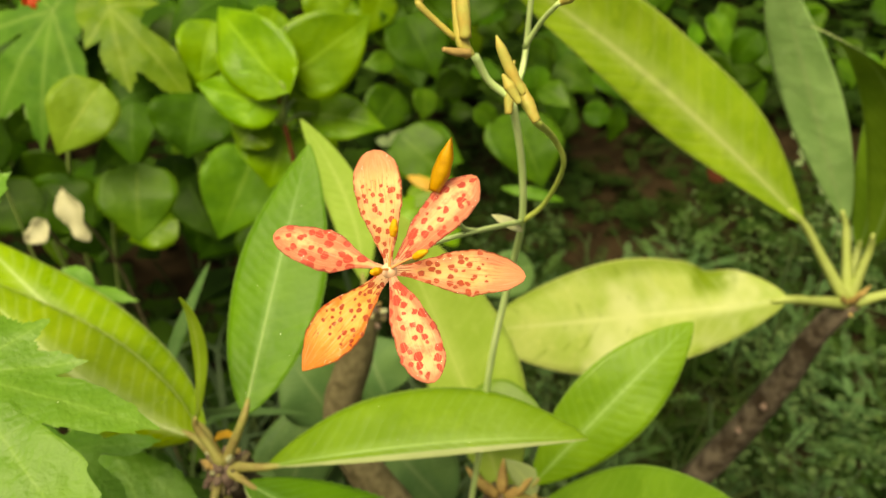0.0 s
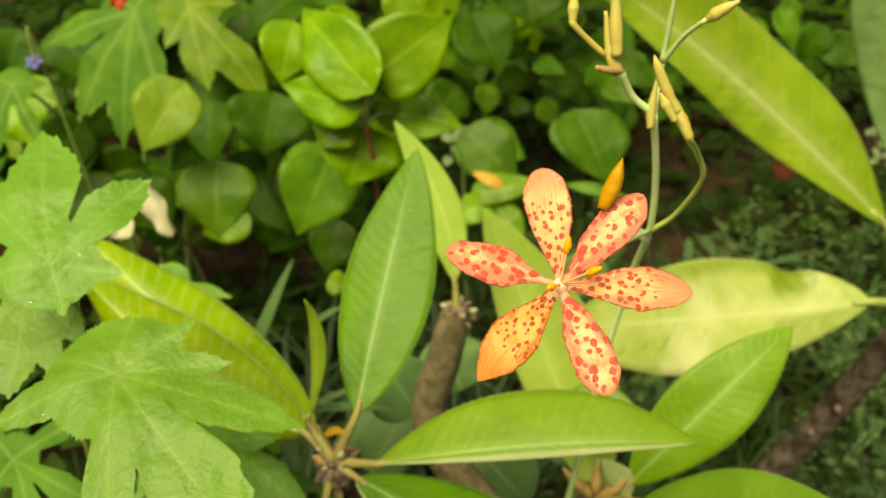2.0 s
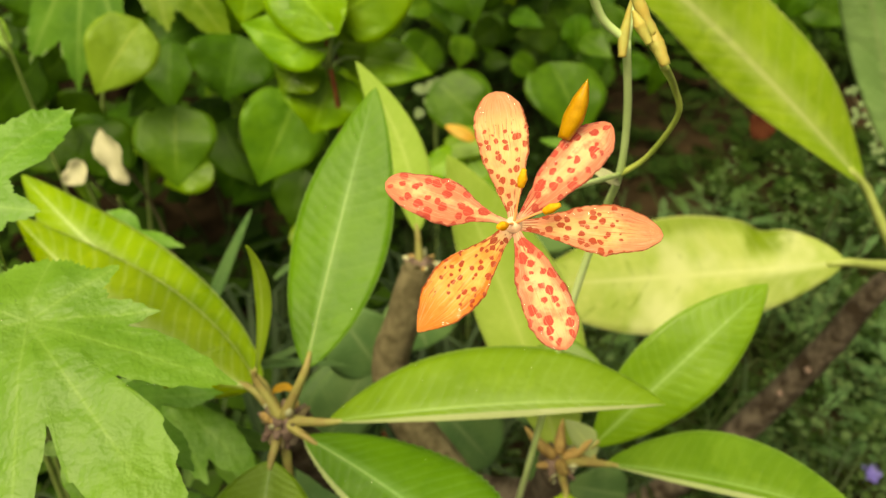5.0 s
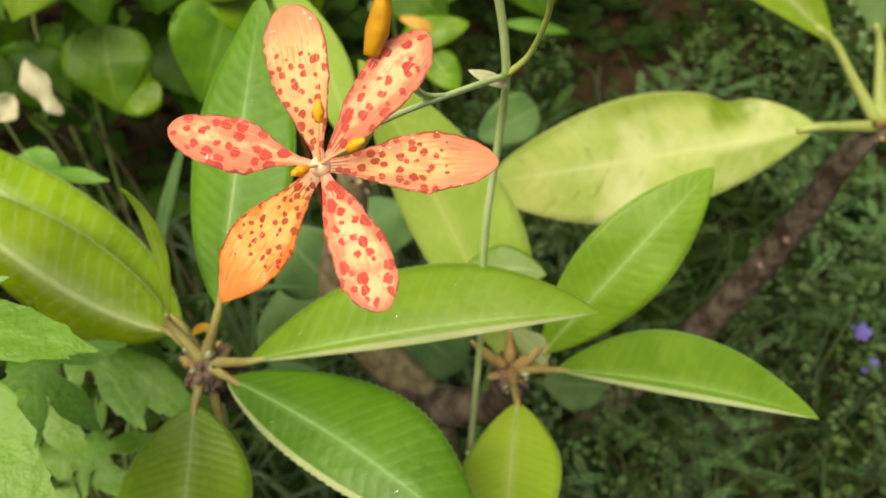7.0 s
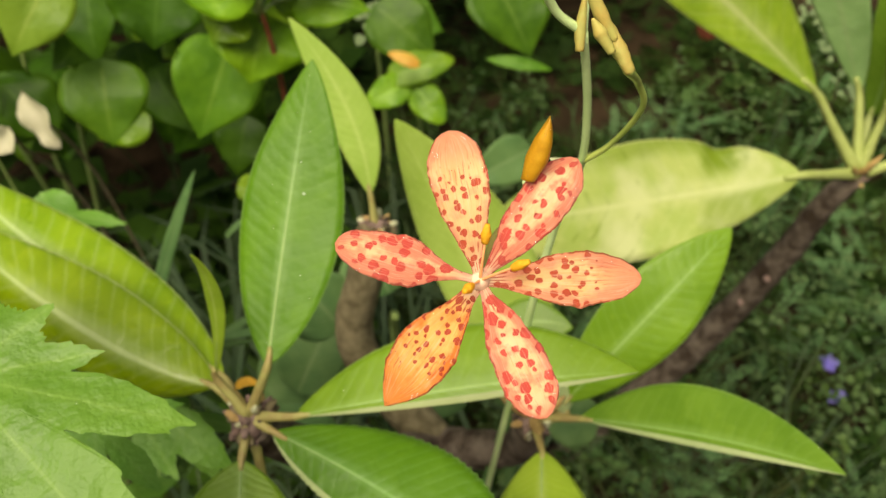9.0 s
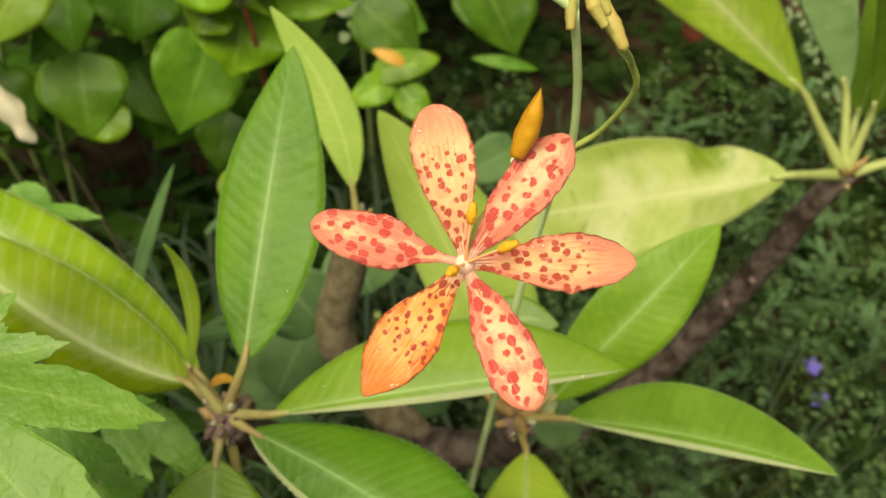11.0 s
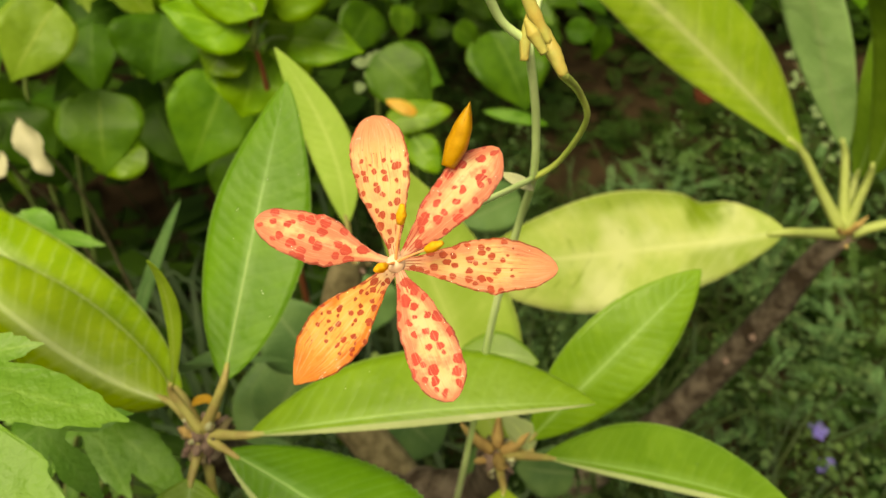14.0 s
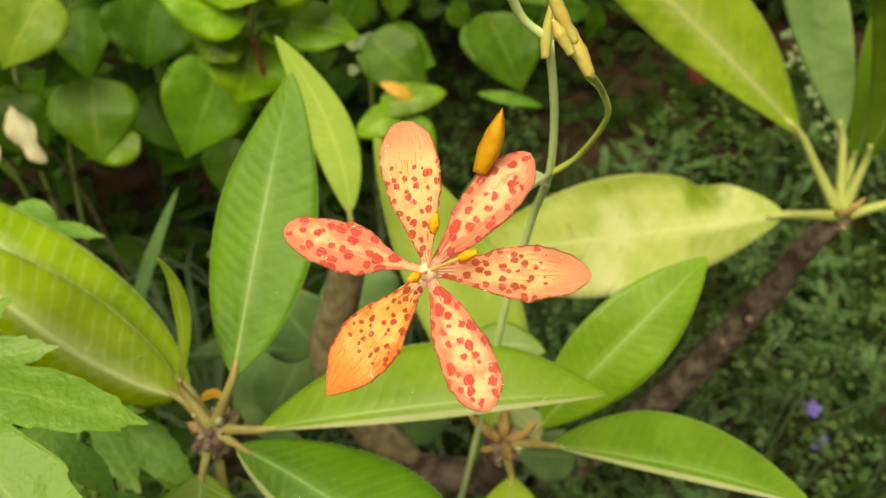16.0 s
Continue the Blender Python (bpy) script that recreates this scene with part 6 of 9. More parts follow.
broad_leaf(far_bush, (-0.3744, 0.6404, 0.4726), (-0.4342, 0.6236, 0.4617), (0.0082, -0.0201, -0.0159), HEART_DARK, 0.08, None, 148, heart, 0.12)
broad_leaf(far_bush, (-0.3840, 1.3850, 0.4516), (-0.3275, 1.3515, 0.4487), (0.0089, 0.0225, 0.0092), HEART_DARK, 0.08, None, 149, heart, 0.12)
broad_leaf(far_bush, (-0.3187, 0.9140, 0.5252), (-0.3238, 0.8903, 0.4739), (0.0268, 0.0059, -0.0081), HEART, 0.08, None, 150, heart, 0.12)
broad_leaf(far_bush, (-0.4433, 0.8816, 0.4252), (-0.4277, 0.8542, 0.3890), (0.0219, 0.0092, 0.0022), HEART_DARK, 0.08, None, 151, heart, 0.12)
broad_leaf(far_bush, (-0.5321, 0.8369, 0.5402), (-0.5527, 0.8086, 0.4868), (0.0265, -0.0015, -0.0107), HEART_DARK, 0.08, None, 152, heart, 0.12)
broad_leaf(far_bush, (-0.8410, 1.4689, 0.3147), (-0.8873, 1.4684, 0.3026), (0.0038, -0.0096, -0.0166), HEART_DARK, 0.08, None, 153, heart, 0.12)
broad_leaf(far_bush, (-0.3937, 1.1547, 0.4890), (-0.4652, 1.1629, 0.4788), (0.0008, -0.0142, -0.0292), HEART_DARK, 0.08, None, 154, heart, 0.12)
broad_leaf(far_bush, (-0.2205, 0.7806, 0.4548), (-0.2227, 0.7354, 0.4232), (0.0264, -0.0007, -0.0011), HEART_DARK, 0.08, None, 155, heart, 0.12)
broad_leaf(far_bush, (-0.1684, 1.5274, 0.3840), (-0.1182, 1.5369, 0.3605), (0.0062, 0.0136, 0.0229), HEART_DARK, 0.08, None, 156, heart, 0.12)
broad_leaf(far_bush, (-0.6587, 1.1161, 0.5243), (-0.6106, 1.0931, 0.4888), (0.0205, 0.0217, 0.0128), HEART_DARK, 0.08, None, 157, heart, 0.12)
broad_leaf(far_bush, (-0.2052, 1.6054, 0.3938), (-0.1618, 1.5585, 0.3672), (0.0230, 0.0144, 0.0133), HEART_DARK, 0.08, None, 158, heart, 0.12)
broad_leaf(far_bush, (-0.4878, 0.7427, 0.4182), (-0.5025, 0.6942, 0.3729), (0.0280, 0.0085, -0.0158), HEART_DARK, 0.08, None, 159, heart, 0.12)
broad_leaf(far_bush, (-0.2336, 0.9078, 0.4565), (-0.1722, 0.9086, 0.4449), (0.0034, 0.0160, 0.0194), HEART, 0.08, None, 160, heart, 0.12)
broad_leaf(far_bush, (-0.1263, 1.5736, 0.5167), (-0.1576, 1.5593, 0.4755), (0.0201, -0.0161, -0.0060), HEART_DARK, 0.08, None, 161, heart, 0.12)
broad_leaf(far_bush, (-0.5567, 0.9166, 0.3252), (-0.5063, 0.8906, 0.3260), (0.0051, 0.0170, 0.0071), HEART, 0.08, None, 162, heart, 0.12)
broad_leaf(far_bush, (-0.0426, 1.1049, 0.5182), (-0.0724, 1.0713, 0.4951), (0.0140, -0.0140, -0.0018), HEART, 0.08, None, 163, heart, 0.12)
broad_leaf(far_bush, (-0.5777, 1.3785, 0.3702), (-0.5230, 1.3719, 0.3376), (0.0152, 0.0260, 0.0164), HEART_DARK, 0.08, None, 164, heart, 0.12)
broad_leaf(far_bush, (-0.4409, 0.9229, 0.3238), (-0.4120, 0.9103, 0.2810), (0.0215, 0.0061, 0.0150), HEART_DARK, 0.08, None, 165, heart, 0.12)
broad_leaf(far_bush, (-0.3579, 0.8479, 0.3535), (-0.4009, 0.8235, 0.3282), (0.0130, -0.0152, -0.0076), HEART_DARK, 0.08, None, 166, heart, 0.12)
broad_leaf(far_bush, (-0.6717, 0.9534, 0.5007), (-0.7174, 0.9317, 0.4895), (0.0088, -0.0136, -0.0115), HEART_DARK, 0.08, None, 167, heart, 0.12)
broad_leaf(far_bush, (-0.2196, 0.7770, 0.5235), (-0.1734, 0.7793, 0.5209), (-0.0001, 0.0221, 0.0110), HEART_DARK, 0.08, None, 168, heart, 0.12)
broad_leaf(far_bush, (-0.7418, 1.4522, 0.5486), (-0.8027, 1.4493, 0.5491), (0.0009, -0.0218, -0.0115), HEART, 0.08, None, 169, heart, 0.12)
broad_leaf(far_bush, (-0.8099, 1.3786, 0.5710), (-0.8629, 1.3543, 0.5458), (0.0130, -0.0217, -0.0066), HEART_DARK, 0.08, None, 170, heart, 0.12)
broad_leaf(far_bush, (0.0673, 1.1605, 0.4307), (0.0311, 1.1195, 0.4192), (0.0131, -0.0111, -0.0083), HEART_DARK, 0.08, None, 171, heart, 0.12)
broad_leaf(far_bush, (-0.5606, 0.7508, 0.4824), (-0.5500, 0.7191, 0.4390), (0.0279, 0.0040, 0.0039), HEART_DARK, 0.08, None, 172, heart, 0.12)
broad_leaf(far_bush, (-1.0102, 1.5153, 0.3214), (-1.0084, 1.4626, 0.3055), (0.0175, 0.0021, -0.0014), HEART_DARK, 0.08, None, 173, heart, 0.12)
broad_leaf(far_bush, (-0.7545, 1.2103, 0.5850), (-0.7311, 1.2340, 0.5678), (-0.0016, 0.0071, 0.0190), HEART_DARK, 0.08, None, 174, heart, 0.12)
broad_leaf(far_bush, (-0.3214, 0.9226, 0.3251), (-0.2823, 0.9085, 0.3165), (0.0060, 0.0120, 0.0097), HEART, 0.08, None, 175, heart, 0.12)
broad_leaf(far_bush, (0.1132, 1.3595, 0.5293), (0.0559, 1.3713, 0.5239), (-0.0013, -0.0245, -0.0130), HEART_DARK, 0.08, None, 176, heart, 0.12)
broad_leaf(far_bush, (-0.1112, 1.3123, 0.3772), (-0.0658, 1.3091, 0.3525), (0.0091, 0.0121, 0.0159), HEART_DARK, 0.08, None, 177, heart, 0.12)
broad_leaf(far_bush, (-0.3841, 0.7975, 0.4030), (-0.3758, 0.7364, 0.3614), (0.0339, -0.0108, 0.0139), HEART_DARK, 0.08, None, 178, heart, 0.12)
broad_leaf(far_bush, (-0.0798, 1.0951, 0.4767), (-0.1029, 1.0648, 0.4292), (0.0230, 0.0023, -0.0145), HEART, 0.08, None, 179, heart, 0.12)
broad_leaf(far_bush, (0.0430, 1.2604, 0.3884), (0.0927, 1.2191, 0.3658), (0.0181, 0.0012, 0.0248), HEART_DARK, 0.08, None, 180, heart, 0.12)
broad_leaf(far_bush, (-0.0512, 1.1983, 0.4063), (-0.0708, 1.1400, 0.3807), (0.0258, -0.0117, -0.0020), HEART_DARK, 0.08, None, 181, heart, 0.12)
broad_leaf(far_bush, (-0.5464, 0.8676, 0.4510), (-0.4997, 0.8673, 0.4468), (0.0014, 0.0238, 0.0119), HEART_DARK, 0.08, None, 182, heart, 0.12)
broad_leaf(far_bush, (-0.2449, 0.7238, 0.4113), (-0.1998, 0.7108, 0.3637), (0.0205, 0.0028, 0.0246), HEART, 0.08, None, 183, heart, 0.12)
broad_leaf(far_bush, (-0.8989, 1.6488, 0.4925), (-0.8876, 1.6258, 0.4349), (0.0252, 0.0016, 0.0054), HEART_DARK, 0.08, None, 184, heart, 0.12)
broad_leaf(far_bush, (-0.1649, 1.4035, 0.5389), (-0.1931, 1.3432, 0.5056), (0.0244, -0.0078, -0.0077), HEART, 0.08, None, 185, heart, 0.12)
broad_leaf(far_bush, (0.0005, 1.4859, 0.3735), (0.0160, 1.4410, 0.3347), (0.0240, 0.0079, 0.0015), HEART, 0.08, None, 186, heart, 0.12)
broad_leaf(far_bush, (-0.5739, 0.9348, 0.3486), (-0.5856, 0.8896, 0.3226), (0.0244, -0.0009, -0.0073), HEART_DARK, 0.08, None, 187, heart, 0.12)
broad_leaf(far_bush, (-0.3579, 0.7022, 0.3828), (-0.3890, 0.6765, 0.3814), (0.0079, -0.0054, -0.0142), HEART_DARK, 0.08, None, 188, heart, 0.12)
broad_leaf(far_bush, (-0.5191, 0.8432, 0.3403), (-0.5942, 0.8512, 0.3162), (0.0050, -0.0072, -0.0351), HEART_DARK, 0.08, None, 189, heart, 0.12)
broad_leaf(far_bush, (0.1340, 1.4896, 0.4031), (0.0707, 1.4334, 0.3849), (0.0225, -0.0030, -0.0365), HEART_DARK, 0.08, None, 190, heart, 0.12)
broad_leaf(far_bush, (0.0492, 1.2455, 0.6012), (0.0075, 1.2298, 0.6056), (0.0027, -0.0074, -0.0170), HEART_DARK, 0.08, None, 191, heart, 0.12)
broad_leaf(far_bush, (-0.4666, 1.4041, 0.3571), (-0.4668, 1.3689, 0.3211), (0.0178, 0.0071, -0.0062), HEART_DARK, 0.08, None, 192, heart, 0.12)
broad_leaf(far_bush, (-0.5423, 0.9856, 0.4680), (-0.5436, 0.9344, 0.4393), (0.0258, -0.0029, 0.0013), HEART, 0.08, None, 193, heart, 0.12)
broad_leaf(far_bush, (-0.4120, 0.9043, 0.5193), (-0.4585, 0.8875, 0.5137), (0.0084, -0.0269, -0.0094), HEART_DARK, 0.08, None, 194, heart, 0.12)
broad_leaf(far_bush, (-0.4037, 0.8631, 0.3512), (-0.3527, 0.8501, 0.3301), (0.0087, 0.0126, 0.0132), HEART, 0.08, None, 195, heart, 0.12)
broad_leaf(far_bush, (-0.6368, 1.2444, 0.5932), (-0.6159, 1.1809, 0.5608), (0.0271, 0.0188, -0.0050), HEART_DARK, 0.08, None, 196, heart, 0.12)
broad_leaf(far_bush, (-0.6754, 1.3770, 0.5745), (-0.6897, 1.3391, 0.5528), (0.0173, -0.0044, -0.0044), HEART_DARK, 0.08, None, 197, heart, 0.12)
broad_leaf(far_bush, (-0.1880, 1.4542, 0.4166), (-0.2116, 1.4468, 0.3850), (0.0114, -0.0100, -0.0033), HEART, 0.08, None, 198, heart, 0.12)
broad_leaf(far_bush, (-0.2327, 0.8283, 0.3040), (-0.2015, 0.7898, 0.2777), (0.0212, 0.0112, 0.0096), HEART_DARK, 0.08, None, 199, heart, 0.12)
broad_leaf(far_bush, (-0.7462, 1.4850, 0.5422), (-0.7003, 1.4807, 0.5015), (0.0176, 0.0236, 0.0124), HEART, 0.08, None, 200, heart, 0.12)
broad_leaf(far_bush, (0.1414, 1.2840, 0.4718), (0.1082, 1.2623, 0.4437), (0.0128, 0.0004, -0.0165), HEART_DARK, 0.08, None, 201, heart, 0.12)
broad_leaf(far_bush, (-0.4483, 1.2639, 0.4133), (-0.4239, 1.2106, 0.3829), (0.0262, 0.0097, 0.0060), HEART_DARK, 0.08, None, 202, heart, 0.12)
broad_leaf(far_bush, (-0.5608, 0.7994, 0.5633), (-0.6203, 0.7908, 0.5516), (0.0055, -0.0132, -0.0190), HEART_DARK, 0.08, None, 203, heart, 0.12)
broad_leaf(far_bush, (-0.3984, 1.4173, 0.3944), (-0.3619, 1.4027, 0.3766), (0.0110, 0.0027, 0.0199), HEART_DARK, 0.08, None, 204, heart, 0.12)
broad_leaf(far_bush, (-0.0883, 1.2641, 0.4009), (-0.1067, 1.2200, 0.3713), (0.0225, -0.0088, -0.0033), HEART_DARK, 0.08, None, 205, heart, 0.12)
broad_leaf(far_bush, (0.1105, 1.1876, 0.4019), (0.0740, 1.1890, 0.3683), (0.0105, -0.0110, -0.0104), HEART_DARK, 0.08, None, 206, heart, 0.12)
broad_leaf(far_bush, (-0.2894, 0.8243, 0.3054), (-0.3085, 0.8116, 0.2622), (0.0181, -0.0025, -0.0087), HEART_DARK, 0.08, None, 207, heart, 0.12)
broad_leaf(far_bush, (-1.0311, 1.5247, 0.3578), (-0.9893, 1.5158, 0.3398), (0.0091, 0.0086, 0.0178), HEART_DARK, 0.08, None, 208, heart, 0.12)
broad_leaf(far_bush, (-0.4548, 0.7815, 0.5707), (-0.4215, 0.7566, 0.5263), (0.0247, 0.0163, 0.0081), HEART_DARK, 0.08, None, 209, heart, 0.12)
broad_leaf(far_bush, (-0.8069, 1.5289, 0.5069), (-0.8007, 1.5307, 0.4662), (0.0224, -0.0054, 0.0115), HEART_DARK, 0.08, None, 210, heart, 0.12)
broad_leaf(far_bush, (-0.2065, 0.7930, 0.6046), (-0.2595, 0.7501, 0.5760), (0.0204, -0.0237, -0.0080), HEART_DARK, 0.08, None, 211, heart, 0.12)
broad_leaf(far_bush, (-0.3662, 0.7914, 0.3429), (-0.3253, 0.7701, 0.3395), (0.0059, 0.0172, 0.0053), HEART_DARK, 0.08, None, 212, heart, 0.12)
broad_leaf(far_bush, (-0.3743, 0.7549, 0.3645), (-0.3971, 0.7391, 0.3145), (0.0161, -0.0039, -0.0064), HEART_DARK, 0.08, None, 213, heart, 0.12)
broad_leaf(far_bush, (-0.3121, 0.9265, 0.5338), (-0.3290, 0.9041, 0.4997), (0.0179, -0.0095, -0.0015), HEART_DARK, 0.08, None, 214, heart, 0.12)
broad_leaf(far_bush, (0.0875, 1.1369, 0.4499), (0.1506, 1.1072, 0.4461), (0.0083, 0.0241, 0.0115), HEART_DARK, 0.08, None, 215, heart, 0.12)
broad_leaf(far_bush, (-0.2572, 1.4651, 0.5164), (-0.2359, 1.4611, 0.4652), (0.0194, 0.0133, 0.0025), HEART_DARK, 0.08, None, 216, heart, 0.12)
broad_leaf(far_bush, (-0.1747, 1.4710, 0.4023), (-0.1251, 1.4349, 0.3837), (0.0150, 0.0152, 0.0129), HEART_DARK, 0.08, None, 217, heart, 0.12)
broad_leaf(far_bush, (-0.3114, 0.9127, 0.4644), (-0.3723, 0.9080, 0.4285), (0.0133, -0.0053, -0.0317), HEART, 0.08, None, 218, heart, 0.12)
broad_leaf(far_bush, (0.0016, 1.6280, 0.4152), (-0.0037, 1.6136, 0.3774), (0.0186, 0.0075, -0.0096), HEART, 0.08, None, 219, heart, 0.12)
broad_leaf(far_bush, (-0.4203, 0.8275, 0.5696), (-0.3862, 0.8058, 0.5398), (0.0177, 0.0225, 0.0031), HEART_DARK, 0.08, None, 220, heart, 0.12)
broad_leaf(far_bush, (-0.2642, 0.7229, 0.5458), (-0.3228, 0.6953, 0.5273), (0.0163, -0.0266, -0.0158), HEART_DARK, 0.08, None, 221, heart, 0.12)
broad_leaf(far_bush, (-0.6678, 1.3961, 0.5335), (-0.6205, 1.3977, 0.5136), (0.0056, 0.0202, 0.0091), HEART, 0.08, None, 222, heart, 0.12)
broad_leaf(far_bush, (-0.5060, 1.3068, 0.4276), (-0.5398, 1.2656, 0.4137), (0.0177, -0.0084, -0.0145), HEART_DARK, 0.08, None, 223, heart, 0.12)
broad_leaf(far_bush, (-0.6827, 1.3272, 0.3760), (-0.6430, 1.2806, 0.3630), (0.0125, 0.0033, 0.0128), HEART_DARK, 0.08, None, 224, heart, 0.12)
broad_leaf(far_bush, (-0.1081, 1.3487, 0.5036), (-0.1513, 1.3271, 0.4636), (0.0227, -0.0153, -0.0157), HEART_DARK, 0.08, None, 225, heart, 0.12)
broad_leaf(far_bush, (-0.5320, 0.7410, 0.4138), (-0.5890, 0.7170, 0.4187), (0.0061, -0.0275, -0.0126), HEART_DARK, 0.08, None, 226, heart, 0.12)
broad_leaf(far_bush, (0.0561, 1.5093, 0.4126), (0.0143, 1.4772, 0.3874), (0.0205, -0.0194, -0.0115), HEART_DARK, 0.08, None, 227, heart, 0.12)
broad_leaf(far_bush, (-0.2659, 0.9500, 0.5102), (-0.2885, 0.8971, 0.4879), (0.0180, -0.0015, -0.0097), HEART, 0.08, None, 228, heart, 0.12)
broad_leaf(far_bush, (-0.3602, 0.9598, 0.3306), (-0.3174, 0.9302, 0.3312), (0.0069, 0.0125, 0.0101), HEART_DARK, 0.08, None, 229, heart, 0.12)
broad_leaf(far_bush, (-0.2117, 1.5040, 0.3539), (-0.2043, 1.4728, 0.3153), (0.0235, -0.0067, 0.0103), HEART_DARK, 0.08, None, 230, heart, 0.12)
broad_leaf(far_bush, (0.0616, 1.2177, 0.4996), (0.0823, 1.1830, 0.4724), (0.0204, 0.0046, 0.0087), HEART, 0.08, None, 231, heart, 0.12)
broad_leaf(far_bush, (-0.2709, 0.6839, 0.4156), (-0.3193, 0.6736, 0.3948), (0.0098, -0.0127, -0.0167), HEART, 0.08, None, 232, heart, 0.12)
broad_leaf(far_bush, (-0.4281, 0.9292, 0.3423), (-0.3949, 0.9144, 0.2902), (0.0204, 0.0148, 0.0060), HEART_DARK, 0.08, None, 233, heart, 0.12)
broad_leaf(far_bush, (-0.1830, 1.0061, 0.4503), (-0.1634, 0.9656, 0.4286), (0.0169, 0.0036, 0.0068), HEART, 0.08, None, 234, heart, 0.12)
broad_leaf(far_bush, (-0.6904, 1.4021, 0.5535), (-0.7375, 1.3632, 0.5225), (0.0248, -0.0230, -0.0116), HEART_DARK, 0.08, None, 235, heart, 0.12)
broad_leaf(far_bush, (-0.6156, 1.2324, 0.4689), (-0.5456, 1.2153, 0.4508), (0.0120, 0.0127, 0.0322), HEART_DARK, 0.08, None, 236, heart, 0.12)
broad_leaf(far_bush, (-0.3089, 1.4291, 0.4112), (-0.2959, 1.3915, 0.3637), (0.0277, 0.0094, -0.0001), HEART_DARK, 0.08, None, 237, heart, 0.12)
broad_leaf(far_bush, (-0.1688, 0.8067, 0.5809), (-0.1855, 0.7736, 0.5439), (0.0177, 0.0027, -0.0103), HEART, 0.08, None, 238, heart, 0.12)
broad_leaf(far_bush, (-0.3116, 1.5171, 0.3610), (-0.3362, 1.5171, 0.3165), (0.0191, -0.0114, -0.0077), HEART_DARK, 0.08, None, 239, heart, 0.12)
broad_leaf(far_bush, (-0.4044, 1.4636, 0.4431), (-0.4325, 1.4065, 0.4103), (0.0266, -0.0114, -0.0065), HEART_DARK, 0.08, None, 240, heart, 0.12)
broad_leaf(far_bush, (-0.3693, 0.7431, 0.5301), (-0.3169, 0.7129, 0.5196), (0.0085, 0.0164, 0.0076), HEART_DARK, 0.08, None, 241, heart, 0.12)
broad_leaf(far_bush, (-0.5867, 0.8230, 0.4185), (-0.6064, 0.7752, 0.3718), (0.0341, -0.0114, -0.0036), HEART, 0.08, None, 242, heart, 0.12)
broad_leaf(far_bush, (0.1097, 1.5307, 0.3366), (0.0581, 1.5156, 0.3153), (0.0128, -0.0167, -0.0190), HEART_DARK, 0.08, None, 243, heart, 0.12)
broad_leaf(far_bush, (-0.4660, 0.8471, 0.4354), (-0.4981, 0.8272, 0.4149), (0.0125, -0.0017, -0.0175), HEART_DARK, 0.08, None, 244, heart, 0.12)
broad_leaf(far_bush, (-0.2636, 1.0308, 0.4540), (-0.3081, 1.0024, 0.4506), (0.0105, -0.0147, -0.0170), HEART, 0.08, None, 245, heart, 0.12)
broad_leaf(far_bush, (-0.3031, 1.1594, 0.5564), (-0.3682, 1.1336, 0.5503), (0.0113, -0.0278, -0.0209), HEART, 0.08, None, 246, heart, 0.12)
broad_leaf(far_bush, (-0.2547, 0.7558, 0.4970), (-0.2541, 0.7138, 0.4697), (0.0173, -0.0006, 0.0006), HEART_DARK, 0.08, None, 247, heart, 0.12)
broad_leaf(far_bush, (0.1379, 1.4417, 0.5025), (0.0928, 1.4532, 0.4965), (-0.0014, -0.0069, -0.0177), HEART_DARK, 0.08, None, 248, heart, 0.12)
broad_leaf(far_bush, (0.0772, 1.5250, 0.5012), (0.0782, 1.5106, 0.4600), (0.0204, -0.0022, 0.0029), HEART_DARK, 0.08, None, 249, heart, 0.12)
broad_leaf(far_bush, (-0.4795, 0.7667, 0.5000), (-0.5339, 0.7671, 0.4970), (0.0010, -0.0187, -0.0185), HEART, 0.08, None, 250, heart, 0.12)
broad_leaf(far_bush, (-0.2028, 0.7363, 0.3638), (-0.2124, 0.6909, 0.3417), (0.0246, -0.0131, 0.0042), HEART_DARK, 0.08, None, 251, heart, 0.12)
broad_leaf(far_bush, (-0.2267, 1.4746, 0.4152), (-0.2961, 1.4570, 0.4207), (0.0035, -0.0184, -0.0313), HEART, 0.08, None, 252, heart, 0.12)
broad_leaf(far_bush, (-0.1902, 1.0186, 0.4051), (-0.2167, 0.9923, 0.3822), (0.0136, -0.0129, -0.0025), HEART, 0.08, None, 253, heart, 0.12)
broad_leaf(far_bush, (-0.5482, 1.2915, 0.5416), (-0.5320, 1.2763, 0.4874), (0.0241, 0.0087, 0.0031), HEART_DARK, 0.08, None, 254, heart, 0.12)
broad_leaf(far_bush, (-0.6304, 1.1956, 0.6290), (-0.6116, 1.1479, 0.5941), (0.0215, 0.0073, 0.0028), HEART, 0.08, None, 255, heart, 0.12)
broad_leaf(far_bush, (-0.1339, 1.3145, 0.5903), (-0.1506, 1.3070, 0.5515), (0.0144, -0.0007, -0.0083), HEART, 0.08, None, 256, heart, 0.12)
broad_leaf(far_bush, (-0.4526, 1.2547, 0.5903), (-0.3898, 1.2362, 0.5909), (0.0056, 0.0144, 0.0261), HEART, 0.08, None, 257, heart, 0.12)
broad_leaf(far_bush, (-0.2852, 0.7588, 0.4400), (-0.2720, 0.7062, 0.4134), (0.0188, 0.0120, -0.0044), HEART_DARK, 0.08, None, 258, heart, 0.12)
broad_leaf(far_bush, (-0.1567, 1.1805, 0.5770), (-0.2040, 1.1436, 0.5579), (0.0145, -0.0099, -0.0153), HEART_DARK, 0.08, None, 259, heart, 0.12)
